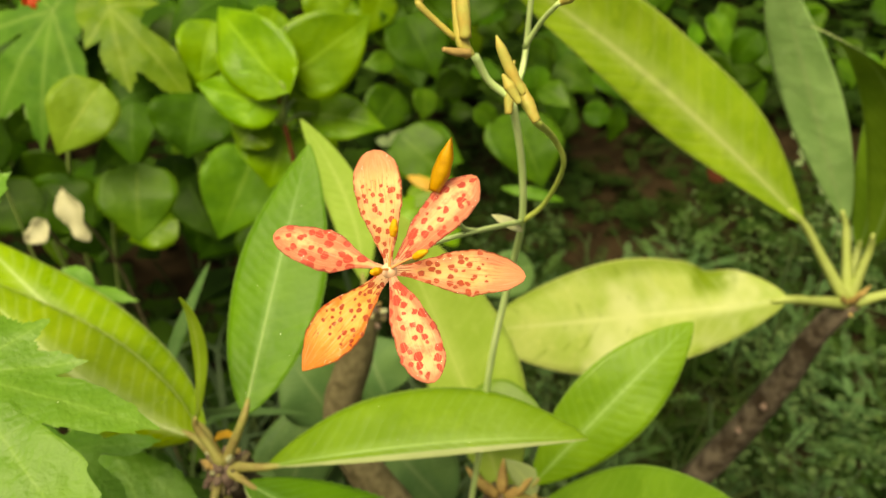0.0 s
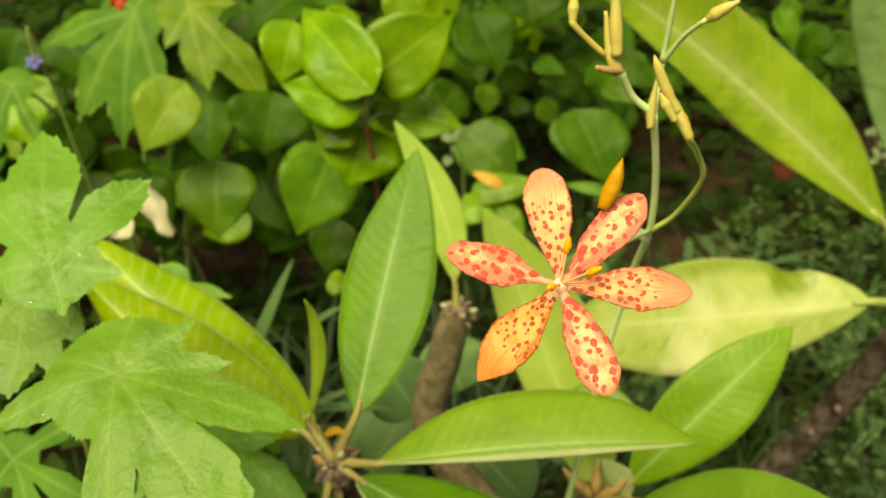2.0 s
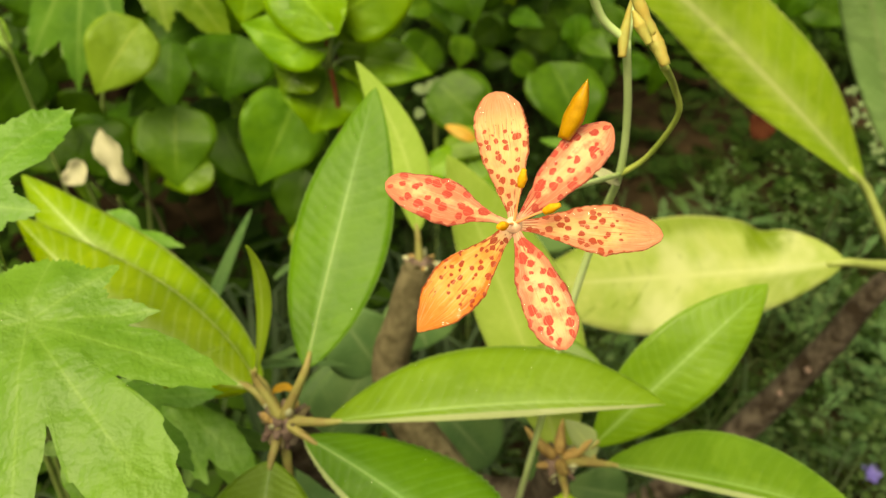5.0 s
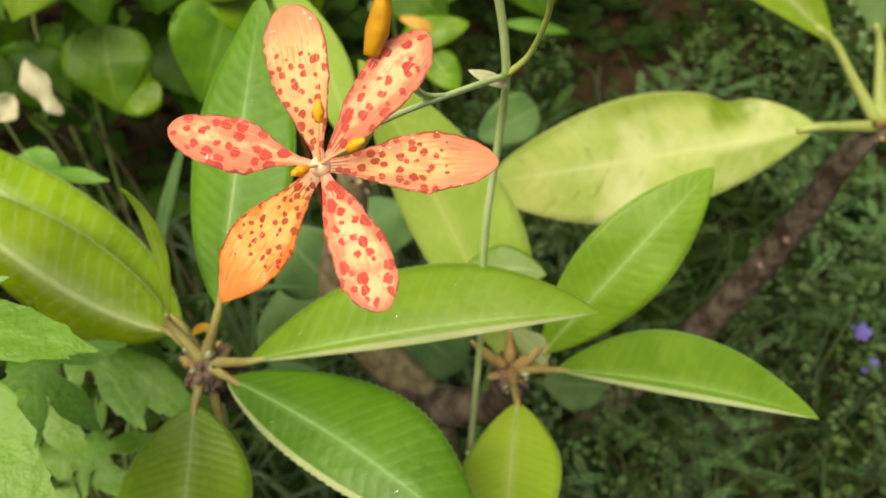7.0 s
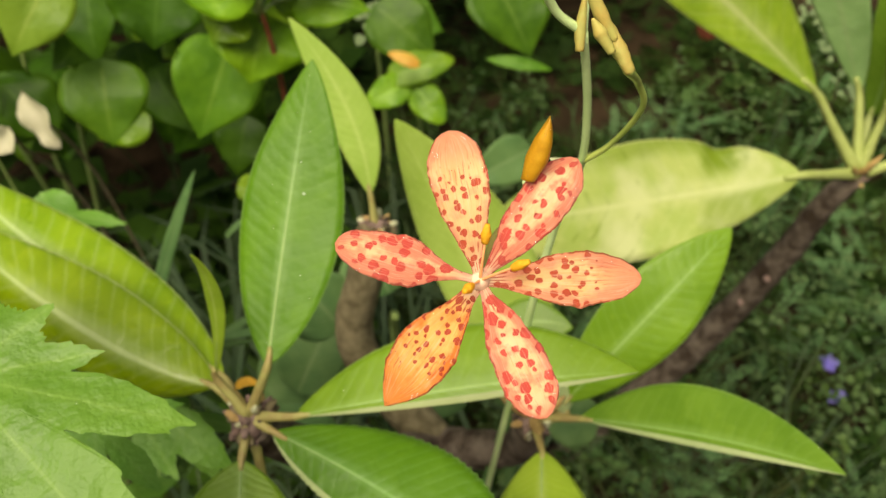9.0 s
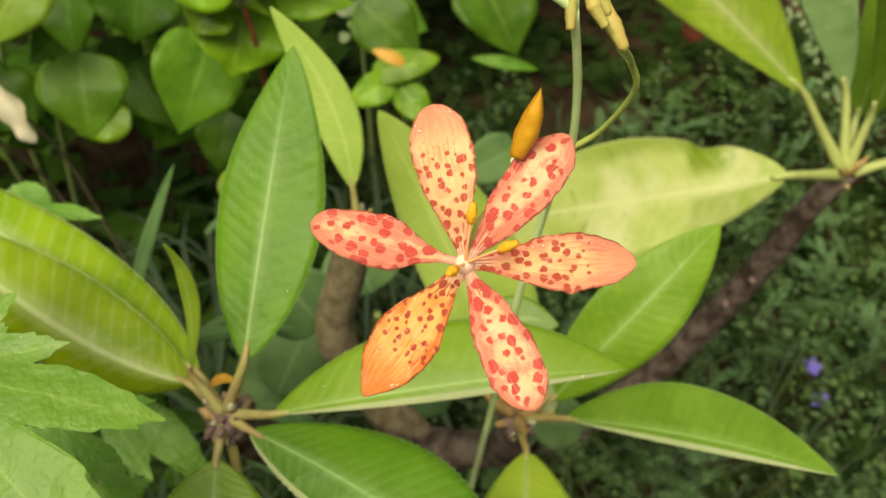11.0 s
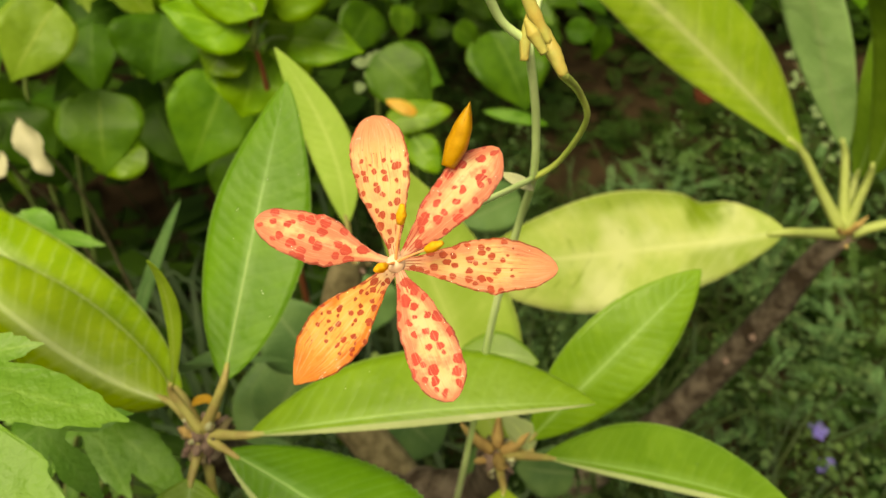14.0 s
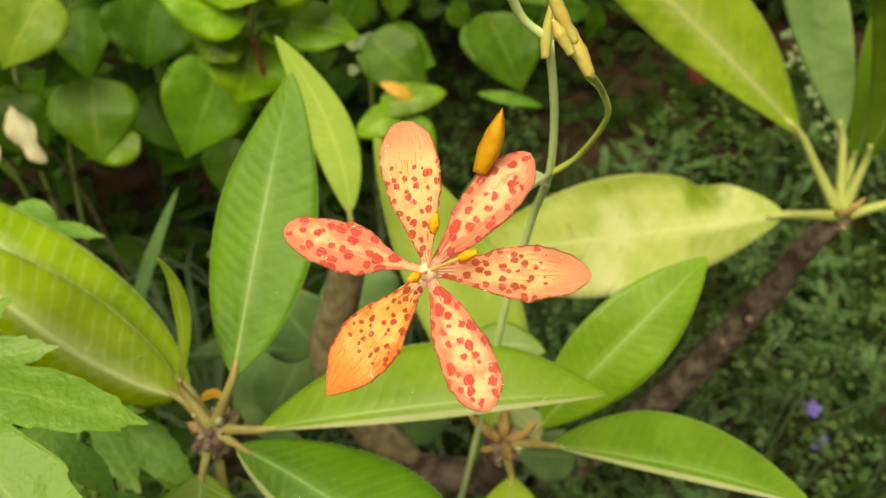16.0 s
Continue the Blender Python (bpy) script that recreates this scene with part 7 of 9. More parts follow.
broad_leaf(far_bush, (-0.0832, 1.4077, 0.4036), (-0.0877, 1.3520, 0.3684), (0.0240, 0.0060, -0.0077), HEART_DARK, 0.08, None, 260, heart, 0.12)
broad_leaf(far_bush, (-0.2791, 0.8115, 0.5344), (-0.2191, 0.8220, 0.4975), (0.0093, 0.0076, 0.0270), HEART, 0.08, None, 261, heart, 0.12)
broad_leaf(far_bush, (-0.8385, 1.5089, 0.3002), (-0.8057, 1.4993, 0.2625), (0.0175, 0.0168, 0.0079), HEART_DARK, 0.08, None, 262, heart, 0.12)
broad_leaf(far_bush, (-0.9054, 1.4675, 0.5462), (-0.8586, 1.4663, 0.5263), (0.0083, 0.0052, 0.0263), HEART_DARK, 0.08, None, 263, heart, 0.12)
broad_leaf(far_bush, (-0.3856, 0.8294, 0.5519), (-0.4043, 0.8101, 0.5164), (0.0184, -0.0068, -0.0054), HEART_DARK, 0.08, None, 264, heart, 0.12)
broad_leaf(far_bush, (-0.5097, 0.7528, 0.5024), (-0.4851, 0.7311, 0.4637), (0.0221, 0.0089, 0.0090), HEART, 0.08, None, 265, heart, 0.12)
broad_leaf(far_bush, (-0.5870, 0.8360, 0.4554), (-0.5351, 0.8098, 0.4604), (0.0036, 0.0091, 0.0105), HEART, 0.08, None, 266, heart, 0.12)
broad_leaf(far_bush, (-0.1974, 1.5154, 0.4427), (-0.2464, 1.5152, 0.4229), (0.0081, -0.0208, -0.0153), HEART_DARK, 0.08, None, 267, heart, 0.12)
broad_leaf(far_bush, (-0.4121, 0.8145, 0.5594), (-0.4421, 0.7666, 0.5323), (0.0255, -0.0098, -0.0115), HEART_DARK, 0.08, None, 268, heart, 0.12)
broad_leaf(far_bush, (-0.4816, 1.2638, 0.5807), (-0.5377, 1.2521, 0.5556), (0.0104, -0.0175, -0.0131), HEART_DARK, 0.08, None, 269, heart, 0.12)
broad_leaf(far_bush, (0.0791, 1.3231, 0.4743), (0.0276, 1.3224, 0.4468), (0.0097, -0.0176, -0.0149), HEART_DARK, 0.08, None, 270, heart, 0.12)
broad_leaf(far_bush, (-0.3328, 0.7428, 0.3988), (-0.3744, 0.7331, 0.3975), (0.0042, -0.0236, -0.0086), HEART, 0.08, None, 271, heart, 0.12)
broad_leaf(far_bush, (0.0077, 1.2810, 0.4519), (-0.0483, 1.2684, 0.4496), (0.0047, -0.0231, -0.0132), HEART, 0.08, None, 272, heart, 0.12)
broad_leaf(far_bush, (-0.1719, 0.9541, 0.3558), (-0.1503, 0.9273, 0.2941), (0.0330, -0.0045, 0.0186), HEART, 0.08, None, 273, heart, 0.12)
broad_leaf(far_bush, (-0.2990, 0.7620, 0.5682), (-0.2690, 0.7659, 0.5337), (0.0142, 0.0204, 0.0075), HEART, 0.08, None, 274, heart, 0.12)
broad_leaf(far_bush, (-0.3838, 1.2232, 0.5468), (-0.3502, 1.1652, 0.5207), (0.0190, 0.0078, 0.0076), HEART_DARK, 0.08, None, 275, heart, 0.12)
broad_leaf(far_bush, (-0.2142, 0.8156, 0.5043), (-0.2645, 0.8251, 0.4821), (0.0039, -0.0175, -0.0074), HEART_DARK, 0.08, None, 276, heart, 0.12)
broad_leaf(far_bush, (-0.7290, 1.5478, 0.3879), (-0.7289, 1.5218, 0.3266), (0.0284, 0.0081, -0.0065), HEART_DARK, 0.08, None, 277, heart, 0.12)
broad_leaf(far_bush, (-0.4048, 0.6729, 0.5307), (-0.4568, 0.6526, 0.4800), (0.0185, -0.0055, -0.0198), HEART_DARK, 0.08, None, 278, heart, 0.12)
broad_leaf(far_bush, (-0.7268, 1.1725, 0.5137), (-0.6732, 1.1128, 0.4765), (0.0289, 0.0175, 0.0151), HEART, 0.08, None, 279, heart, 0.12)
broad_leaf(far_bush, (-0.4975, 1.6111, 0.4759), (-0.4968, 1.5611, 0.4447), (0.0255, -0.0005, 0.0005), HEART_DARK, 0.08, None, 280, heart, 0.12)
broad_leaf(far_bush, (-0.5033, 1.3468, 0.5386), (-0.4997, 1.3206, 0.4849), (0.0315, -0.0053, 0.0074), HEART, 0.08, None, 281, heart, 0.12)
broad_leaf(far_bush, (-0.2160, 1.2135, 0.5596), (-0.2396, 1.1667, 0.5229), (0.0220, -0.0135, -0.0002), HEART_DARK, 0.08, None, 282, heart, 0.12)
broad_leaf(far_bush, (-0.2182, 0.8616, 0.5631), (-0.2279, 0.8082, 0.5316), (0.0263, 0.0100, -0.0148), HEART_DARK, 0.08, None, 283, heart, 0.12)
broad_leaf(far_bush, (-0.6179, 0.7627, 0.4482), (-0.5838, 0.7322, 0.4223), (0.0182, 0.0185, 0.0051), HEART_DARK, 0.08, None, 284, heart, 0.12)
broad_leaf(far_bush, (-0.4171, 1.0475, 0.5004), (-0.4603, 1.0124, 0.5008), (0.0116, -0.0247, -0.0075), HEART_DARK, 0.08, None, 285, heart, 0.12)
broad_leaf(far_bush, (-0.5715, 1.3445, 0.4548), (-0.5926, 1.3112, 0.4296), (0.0194, -0.0098, -0.0049), HEART_DARK, 0.08, None, 286, heart, 0.12)
broad_leaf(far_bush, (-0.8310, 1.2447, 0.5037), (-0.7799, 1.2575, 0.4925), (0.0006, 0.0092, 0.0336), HEART_DARK, 0.08, None, 287, heart, 0.12)
broad_leaf(far_bush, (-0.3314, 0.9057, 0.3715), (-0.2634, 0.8871, 0.3825), (0.0014, 0.0274, 0.0180), HEART, 0.08, None, 288, heart, 0.12)
broad_leaf(far_bush, (-0.0716, 1.1717, 0.4816), (-0.0381, 1.1523, 0.4627), (0.0111, 0.0019, 0.0160), HEART_DARK, 0.08, None, 289, heart, 0.12)
broad_leaf(far_bush, (-0.5963, 0.8339, 0.3396), (-0.6284, 0.8108, 0.2958), (0.0235, -0.0027, -0.0183), HEART_DARK, 0.08, None, 290, heart, 0.12)
broad_leaf(far_bush, (-0.8854, 1.3562, 0.4805), (-0.8341, 1.3425, 0.4759), (0.0048, 0.0174, 0.0122), HEART_DARK, 0.08, None, 291, heart, 0.12)
broad_leaf(far_bush, (-0.2467, 0.9054, 0.5416), (-0.2940, 0.8584, 0.5135), (0.0212, -0.0178, -0.0103), HEART, 0.08, None, 292, heart, 0.12)
broad_leaf(far_bush, (-0.5104, 0.7530, 0.3945), (-0.5492, 0.7211, 0.3734), (0.0187, -0.0175, -0.0110), HEART_DARK, 0.08, None, 293, heart, 0.12)
broad_leaf(far_bush, (-0.0876, 1.3360, 0.5429), (-0.0676, 1.3330, 0.4960), (0.0186, 0.0053, 0.0090), HEART_DARK, 0.08, None, 294, heart, 0.12)
broad_leaf(far_bush, (-0.3705, 1.1411, 0.5387), (-0.4053, 1.1064, 0.5037), (0.0201, -0.0054, -0.0143), HEART_DARK, 0.08, None, 295, heart, 0.12)
broad_leaf(far_bush, (-0.1949, 1.3830, 0.4148), (-0.2551, 1.3973, 0.4081), (-0.0015, -0.0233, -0.0129), HEART, 0.08, None, 296, heart, 0.12)
broad_leaf(far_bush, (-0.3578, 0.6665, 0.4825), (-0.4183, 0.6721, 0.4723), (0.0014, -0.0084, -0.0269), HEART_DARK, 0.08, None, 297, heart, 0.12)
broad_leaf(far_bush, (0.1171, 1.1675, 0.4207), (0.1892, 1.1703, 0.4143), (0.0014, 0.0200, 0.0261), HEART_DARK, 0.08, None, 298, heart, 0.12)
broad_leaf(far_bush, (-0.4713, 0.9341, 0.4024), (-0.5009, 0.9319, 0.3632), (0.0123, -0.0056, -0.0102), HEART_DARK, 0.08, None, 299, heart, 0.12)
broad_leaf(far_bush, (-0.1433, 0.7181, 0.4752), (-0.1970, 0.6944, 0.4741), (0.0068, -0.0151, -0.0170), HEART, 0.08, None, 300, heart, 0.12)
broad_leaf(far_bush, (-0.7667, 1.6013, 0.4969), (-0.6955, 1.5579, 0.4802), (0.0133, 0.0068, 0.0236), HEART_DARK, 0.08, None, 301, heart, 0.12)
broad_leaf(far_bush, (0.0121, 1.2049, 0.4878), (-0.0027, 1.1945, 0.4304), (0.0215, -0.0087, -0.0002), HEART, 0.08, None, 302, heart, 0.12)
broad_leaf(far_bush, (-0.6716, 1.1836, 0.4890), (-0.6332, 1.1607, 0.4445), (0.0239, 0.0116, 0.0150), HEART_DARK, 0.08, None, 303, heart, 0.12)
broad_leaf(far_bush, (-0.3258, 0.8663, 0.5369), (-0.2612, 0.8494, 0.5354), (0.0050, 0.0322, 0.0112), HEART_DARK, 0.08, None, 304, heart, 0.12)
broad_leaf(far_bush, (-0.4998, 1.2102, 0.5644), (-0.4854, 1.1795, 0.5348), (0.0193, 0.0083, 0.0015), HEART_DARK, 0.08, None, 305, heart, 0.12)
broad_leaf(far_bush, (-0.6086, 1.3551, 0.5440), (-0.5387, 1.3363, 0.5265), (0.0096, 0.0132, 0.0226), HEART, 0.08, None, 306, heart, 0.12)
broad_leaf(far_bush, (-0.8983, 1.3699, 0.4494), (-0.8467, 1.3564, 0.4444), (0.0059, 0.0127, 0.0204), HEART_DARK, 0.08, None, 307, heart, 0.12)
broad_leaf(far_bush, (-0.2670, 1.5283, 0.3841), (-0.2080, 1.5519, 0.3743), (-0.0031, 0.0083, 0.0279), HEART_DARK, 0.08, None, 308, heart, 0.12)
broad_leaf(far_bush, (0.1537, 1.3202, 0.3919), (0.1818, 1.3167, 0.3410), (0.0221, 0.0193, 0.0045), HEART_DARK, 0.08, None, 309, heart, 0.12)
broad_leaf(far_bush, (-0.0751, 1.2161, 0.5300), (-0.1032, 1.2080, 0.4949), (0.0172, -0.0120, -0.0091), HEART, 0.08, None, 310, heart, 0.12)
broad_leaf(far_bush, (-0.4798, 0.8445, 0.3593), (-0.5176, 0.8126, 0.3223), (0.0235, -0.0074, -0.0177), HEART_DARK, 0.08, None, 311, heart, 0.12)
broad_leaf(far_bush, (-0.4857, 0.8528, 0.2690), (-0.4807, 0.8166, 0.2357), (0.0186, 0.0050, -0.0018), HEART, 0.08, None, 312, heart, 0.12)
broad_leaf(far_bush, (-0.0180, 1.1822, 0.4800), (-0.0107, 1.1517, 0.4207), (0.0271, 0.0065, -0.0013), HEART_DARK, 0.08, None, 313, heart, 0.12)
broad_leaf(far_bush, (0.1599, 1.4554, 0.5175), (0.2215, 1.4635, 0.4937), (0.0052, 0.0295, 0.0108), HEART_DARK, 0.08, None, 314, heart, 0.12)
broad_leaf(far_bush, (-0.2145, 0.7144, 0.4025), (-0.2544, 0.6791, 0.3657), (0.0188, -0.0025, -0.0175), HEART_DARK, 0.08, None, 315, heart, 0.12)
broad_leaf(far_bush, (-0.0874, 1.3771, 0.4749), (-0.0516, 1.3588, 0.4221), (0.0278, 0.0004, 0.0248), HEART_DARK, 0.08, None, 316, heart, 0.12)
broad_leaf(far_bush, (-0.6359, 0.8580, 0.4969), (-0.5826, 0.8418, 0.4835), (0.0100, 0.0140, 0.0214), HEART, 0.08, None, 317, heart, 0.12)
broad_leaf(far_bush, (-0.4290, 0.8729, 0.4512), (-0.4012, 0.8589, 0.4084), (0.0178, 0.0034, 0.0128), HEART, 0.08, None, 318, heart, 0.12)
broad_leaf(far_bush, (-0.6290, 0.9812, 0.4407), (-0.6770, 0.9691, 0.4171), (0.0117, -0.0121, -0.0184), HEART_DARK, 0.08, None, 319, heart, 0.12)
broad_leaf(far_bush, (-0.4676, 1.0724, 0.4677), (-0.4204, 1.0467, 0.4717), (0.0042, 0.0117, 0.0091), HEART_DARK, 0.08, None, 320, heart, 0.12)
broad_leaf(far_bush, (-0.3226, 0.7470, 0.5679), (-0.3600, 0.7081, 0.5512), (0.0139, -0.0030, -0.0161), HEART_DARK, 0.08, None, 321, heart, 0.12)
broad_leaf(far_bush, (-0.0507, 1.2211, 0.5225), (0.0107, 1.2315, 0.4995), (0.0047, 0.0229, 0.0174), HEART_DARK, 0.08, None, 322, heart, 0.12)
broad_leaf(far_bush, (-0.7419, 1.4396, 0.4531), (-0.6956, 1.4332, 0.4301), (0.0113, 0.0094, 0.0231), HEART_DARK, 0.08, None, 323, heart, 0.12)
broad_leaf(far_bush, (-0.3694, 0.6536, 0.4746), (-0.3315, 0.6319, 0.4343), (0.0224, 0.0236, 0.0055), HEART_DARK, 0.08, None, 324, heart, 0.12)
broad_leaf(far_bush, (-0.5162, 0.8331, 0.4829), (-0.5121, 0.8054, 0.4451), (0.0172, 0.0068, -0.0038), HEART_DARK, 0.08, None, 325, heart, 0.12)
broad_leaf(far_bush, (0.0421, 1.3421, 0.4013), (0.0059, 1.3143, 0.3949), (0.0078, -0.0079, -0.0097), HEART_DARK, 0.08, None, 326, heart, 0.12)
broad_leaf(far_bush, (-0.3510, 0.8228, 0.3670), (-0.3784, 0.7864, 0.3604), (0.0151, -0.0136, -0.0077), HEART, 0.08, None, 327, heart, 0.12)
broad_leaf(far_bush, (-0.0415, 1.4203, 0.3113), (-0.0930, 1.4183, 0.2777), (0.0103, -0.0116, -0.0159), HEART_DARK, 0.08, None, 328, heart, 0.12)
broad_leaf(far_bush, (-0.7070, 1.3735, 0.5402), (-0.7039, 1.3739, 0.4985), (0.0181, 0.0073, -0.0032), HEART, 0.08, None, 329, heart, 0.12)
broad_leaf(far_bush, (-0.2671, 0.7703, 0.4813), (-0.2386, 0.7227, 0.4685), (0.0179, 0.0098, 0.0077), HEART, 0.08, None, 330, heart, 0.12)
broad_leaf(far_bush, (-0.4497, 1.2412, 0.5989), (-0.4018, 1.2199, 0.5593), (0.0213, 0.0306, 0.0054), HEART, 0.08, None, 331, heart, 0.12)
broad_leaf(far_bush, (0.0211, 1.3947, 0.3428), (-0.0148, 1.3816, 0.3154), (0.0116, -0.0112, -0.0088), HEART, 0.08, None, 332, heart, 0.12)
broad_leaf(far_bush, (-0.5547, 0.7439, 0.4608), (-0.5457, 0.6964, 0.4312), (0.0215, 0.0065, -0.0011), HEART_DARK, 0.08, None, 333, heart, 0.12)
broad_leaf(far_bush, (-0.1695, 1.2113, 0.3883), (-0.1100, 1.1929, 0.3809), (0.0088, 0.0210, 0.0214), HEART, 0.08, None, 334, heart, 0.12)
broad_leaf(far_bush, (-0.6772, 1.4426, 0.4271), (-0.7430, 1.4301, 0.3870), (0.0166, -0.0092, -0.0298), HEART_DARK, 0.08, None, 335, heart, 0.12)
broad_leaf(far_bush, (-0.5616, 0.8627, 0.4234), (-0.5312, 0.8641, 0.4045), (0.0061, 0.0073, 0.0118), HEART_DARK, 0.08, None, 336, heart, 0.12)
broad_leaf(far_bush, (-0.1897, 0.8992, 0.5493), (-0.2624, 0.8974, 0.5210), (0.0103, -0.0324, -0.0131), HEART_DARK, 0.08, None, 337, heart, 0.12)
broad_leaf(far_bush, (-0.2025, 1.1148, 0.4951), (-0.1542, 1.0757, 0.4841), (0.0129, 0.0114, 0.0142), HEART, 0.08, None, 338, heart, 0.12)
broad_leaf(far_bush, (-0.5049, 0.8482, 0.3584), (-0.4676, 0.8135, 0.3426), (0.0112, 0.0114, 0.0062), HEART_DARK, 0.08, None, 339, heart, 0.12)
broad_leaf(far_bush, (-0.4804, 1.6127, 0.4985), (-0.4132, 1.5903, 0.4977), (0.0055, 0.0182, 0.0167), HEART_DARK, 0.08, None, 340, heart, 0.12)
broad_leaf(far_bush, (-0.6193, 0.8931, 0.5199), (-0.6398, 0.8439, 0.5091), (0.0240, -0.0161, -0.0029), HEART_DARK, 0.08, None, 341, heart, 0.12)
broad_leaf(far_bush, (0.1095, 1.1664, 0.5407), (0.1379, 1.1341, 0.4950), (0.0219, -0.0008, 0.0152), HEART_DARK, 0.08, None, 342, heart, 0.12)
broad_leaf(far_bush, (0.0906, 1.4760, 0.2776), (0.0866, 1.4510, 0.2347), (0.0180, 0.0019, -0.0034), HEART_DARK, 0.08, None, 343, heart, 0.12)
broad_leaf(far_bush, (-0.2133, 0.9735, 0.4688), (-0.1998, 0.9573, 0.4083), (0.0318, 0.0177, -0.0043), HEART_DARK, 0.08, None, 344, heart, 0.12)
broad_leaf(far_bush, (-0.8241, 1.2290, 0.4938), (-0.8711, 1.2105, 0.4929), (0.0057, -0.0071, -0.0237), HEART_DARK, 0.08, None, 345, heart, 0.12)
broad_leaf(far_bush, (0.0774, 1.1089, 0.4506), (0.0419, 1.1119, 0.4220), (0.0110, -0.0204, -0.0072), HEART_DARK, 0.08, None, 346, heart, 0.12)
broad_leaf(far_bush, (-0.6691, 1.5115, 0.5323), (-0.6903, 1.4613, 0.4893), (0.0222, 0.0054, -0.0145), HEART_DARK, 0.08, None, 347, heart, 0.12)
broad_leaf(far_bush, (-0.2586, 0.7140, 0.4411), (-0.2250, 0.6678, 0.4008), (0.0243, 0.0060, 0.0123), HEART_DARK, 0.08, None, 348, heart, 0.12)
broad_leaf(far_bush, (-0.5589, 0.7603, 0.4030), (-0.5769, 0.7260, 0.3818), (0.0160, -0.0051, -0.0057), HEART_DARK, 0.08, None, 349, heart, 0.12)
broad_leaf(far_bush, (-0.3403, 1.1166, 0.5094), (-0.2983, 1.0957, 0.4998), (0.0071, 0.0055, 0.0136), HEART, 0.08, None, 350, heart, 0.12)
broad_leaf(far_bush, (-0.2391, 1.6002, 0.3957), (-0.2435, 1.5370, 0.3536), (0.0288, 0.0122, -0.0131), HEART, 0.08, None, 351, heart, 0.12)
broad_leaf(far_bush, (-0.4228, 0.8263, 0.2850), (-0.4158, 0.7878, 0.2631), (0.0205, 0.0068, -0.0015), HEART_DARK, 0.08, None, 352, heart, 0.12)
broad_leaf(far_bush, (-0.5635, 1.2378, 0.4520), (-0.5101, 1.2347, 0.4511), (0.0009, 0.0209, 0.0125), HEART_DARK, 0.08, None, 353, heart, 0.12)
broad_leaf(far_bush, (0.1965, 1.4609, 0.3007), (0.1818, 1.4164, 0.2746), (0.0203, 0.0049, -0.0127), HEART, 0.08, None, 354, heart, 0.12)
broad_leaf(far_bush, (-0.3249, 0.8854, 0.4030), (-0.2614, 0.8871, 0.3856), (0.0054, 0.0190, 0.0214), HEART_DARK, 0.08, None, 355, heart, 0.12)
broad_leaf(far_bush, (-0.4970, 1.2787, 0.5273), (-0.4676, 1.2376, 0.4999), (0.0214, 0.0060, 0.0119), HEART_DARK, 0.08, None, 356, heart, 0.12)
broad_leaf(far_bush, (-0.2152, 0.9886, 0.3570), (-0.2422, 0.9349, 0.3129), (0.0313, -0.0159, -0.0027), HEART, 0.08, None, 357, heart, 0.12)
broad_leaf(far_bush, (-0.3437, 0.6573, 0.4666), (-0.4110, 0.6462, 0.4311), (0.0140, -0.0156, -0.0229), HEART_DARK, 0.08, None, 358, heart, 0.12)
broad_leaf(far_bush, (0.0091, 1.3390, 0.4528), (0.0058, 1.2816, 0.4249), (0.0192, 0.0049, -0.0060), HEART_DARK, 0.08, None, 359, heart, 0.12)
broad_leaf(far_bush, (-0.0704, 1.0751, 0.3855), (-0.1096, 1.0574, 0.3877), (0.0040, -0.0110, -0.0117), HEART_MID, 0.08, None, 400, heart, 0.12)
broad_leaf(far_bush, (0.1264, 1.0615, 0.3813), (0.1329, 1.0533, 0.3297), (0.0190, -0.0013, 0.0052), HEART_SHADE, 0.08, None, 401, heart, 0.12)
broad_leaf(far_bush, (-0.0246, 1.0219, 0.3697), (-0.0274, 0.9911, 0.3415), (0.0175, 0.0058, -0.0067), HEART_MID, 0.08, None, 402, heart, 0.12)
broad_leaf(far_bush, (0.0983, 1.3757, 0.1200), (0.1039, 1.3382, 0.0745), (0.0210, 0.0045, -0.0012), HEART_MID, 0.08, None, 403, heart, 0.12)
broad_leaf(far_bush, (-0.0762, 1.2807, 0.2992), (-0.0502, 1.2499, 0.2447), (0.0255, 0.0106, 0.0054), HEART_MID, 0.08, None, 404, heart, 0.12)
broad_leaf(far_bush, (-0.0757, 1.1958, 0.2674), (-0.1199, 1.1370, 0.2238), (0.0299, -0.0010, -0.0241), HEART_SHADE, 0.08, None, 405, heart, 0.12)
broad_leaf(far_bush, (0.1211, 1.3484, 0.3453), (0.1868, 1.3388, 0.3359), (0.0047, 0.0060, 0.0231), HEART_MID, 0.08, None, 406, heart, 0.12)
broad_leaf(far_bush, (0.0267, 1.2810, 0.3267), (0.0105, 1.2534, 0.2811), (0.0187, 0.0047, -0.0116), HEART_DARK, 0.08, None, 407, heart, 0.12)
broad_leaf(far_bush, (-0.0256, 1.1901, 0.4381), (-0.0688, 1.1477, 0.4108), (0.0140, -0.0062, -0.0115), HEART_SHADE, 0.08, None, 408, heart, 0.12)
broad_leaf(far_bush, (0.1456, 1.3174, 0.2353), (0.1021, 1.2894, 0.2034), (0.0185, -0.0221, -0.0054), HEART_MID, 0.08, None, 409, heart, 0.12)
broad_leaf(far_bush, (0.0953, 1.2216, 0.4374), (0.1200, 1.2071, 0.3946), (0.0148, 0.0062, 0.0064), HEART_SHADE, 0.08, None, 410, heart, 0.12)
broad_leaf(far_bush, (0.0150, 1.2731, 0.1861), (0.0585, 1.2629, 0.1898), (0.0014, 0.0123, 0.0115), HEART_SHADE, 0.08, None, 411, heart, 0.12)
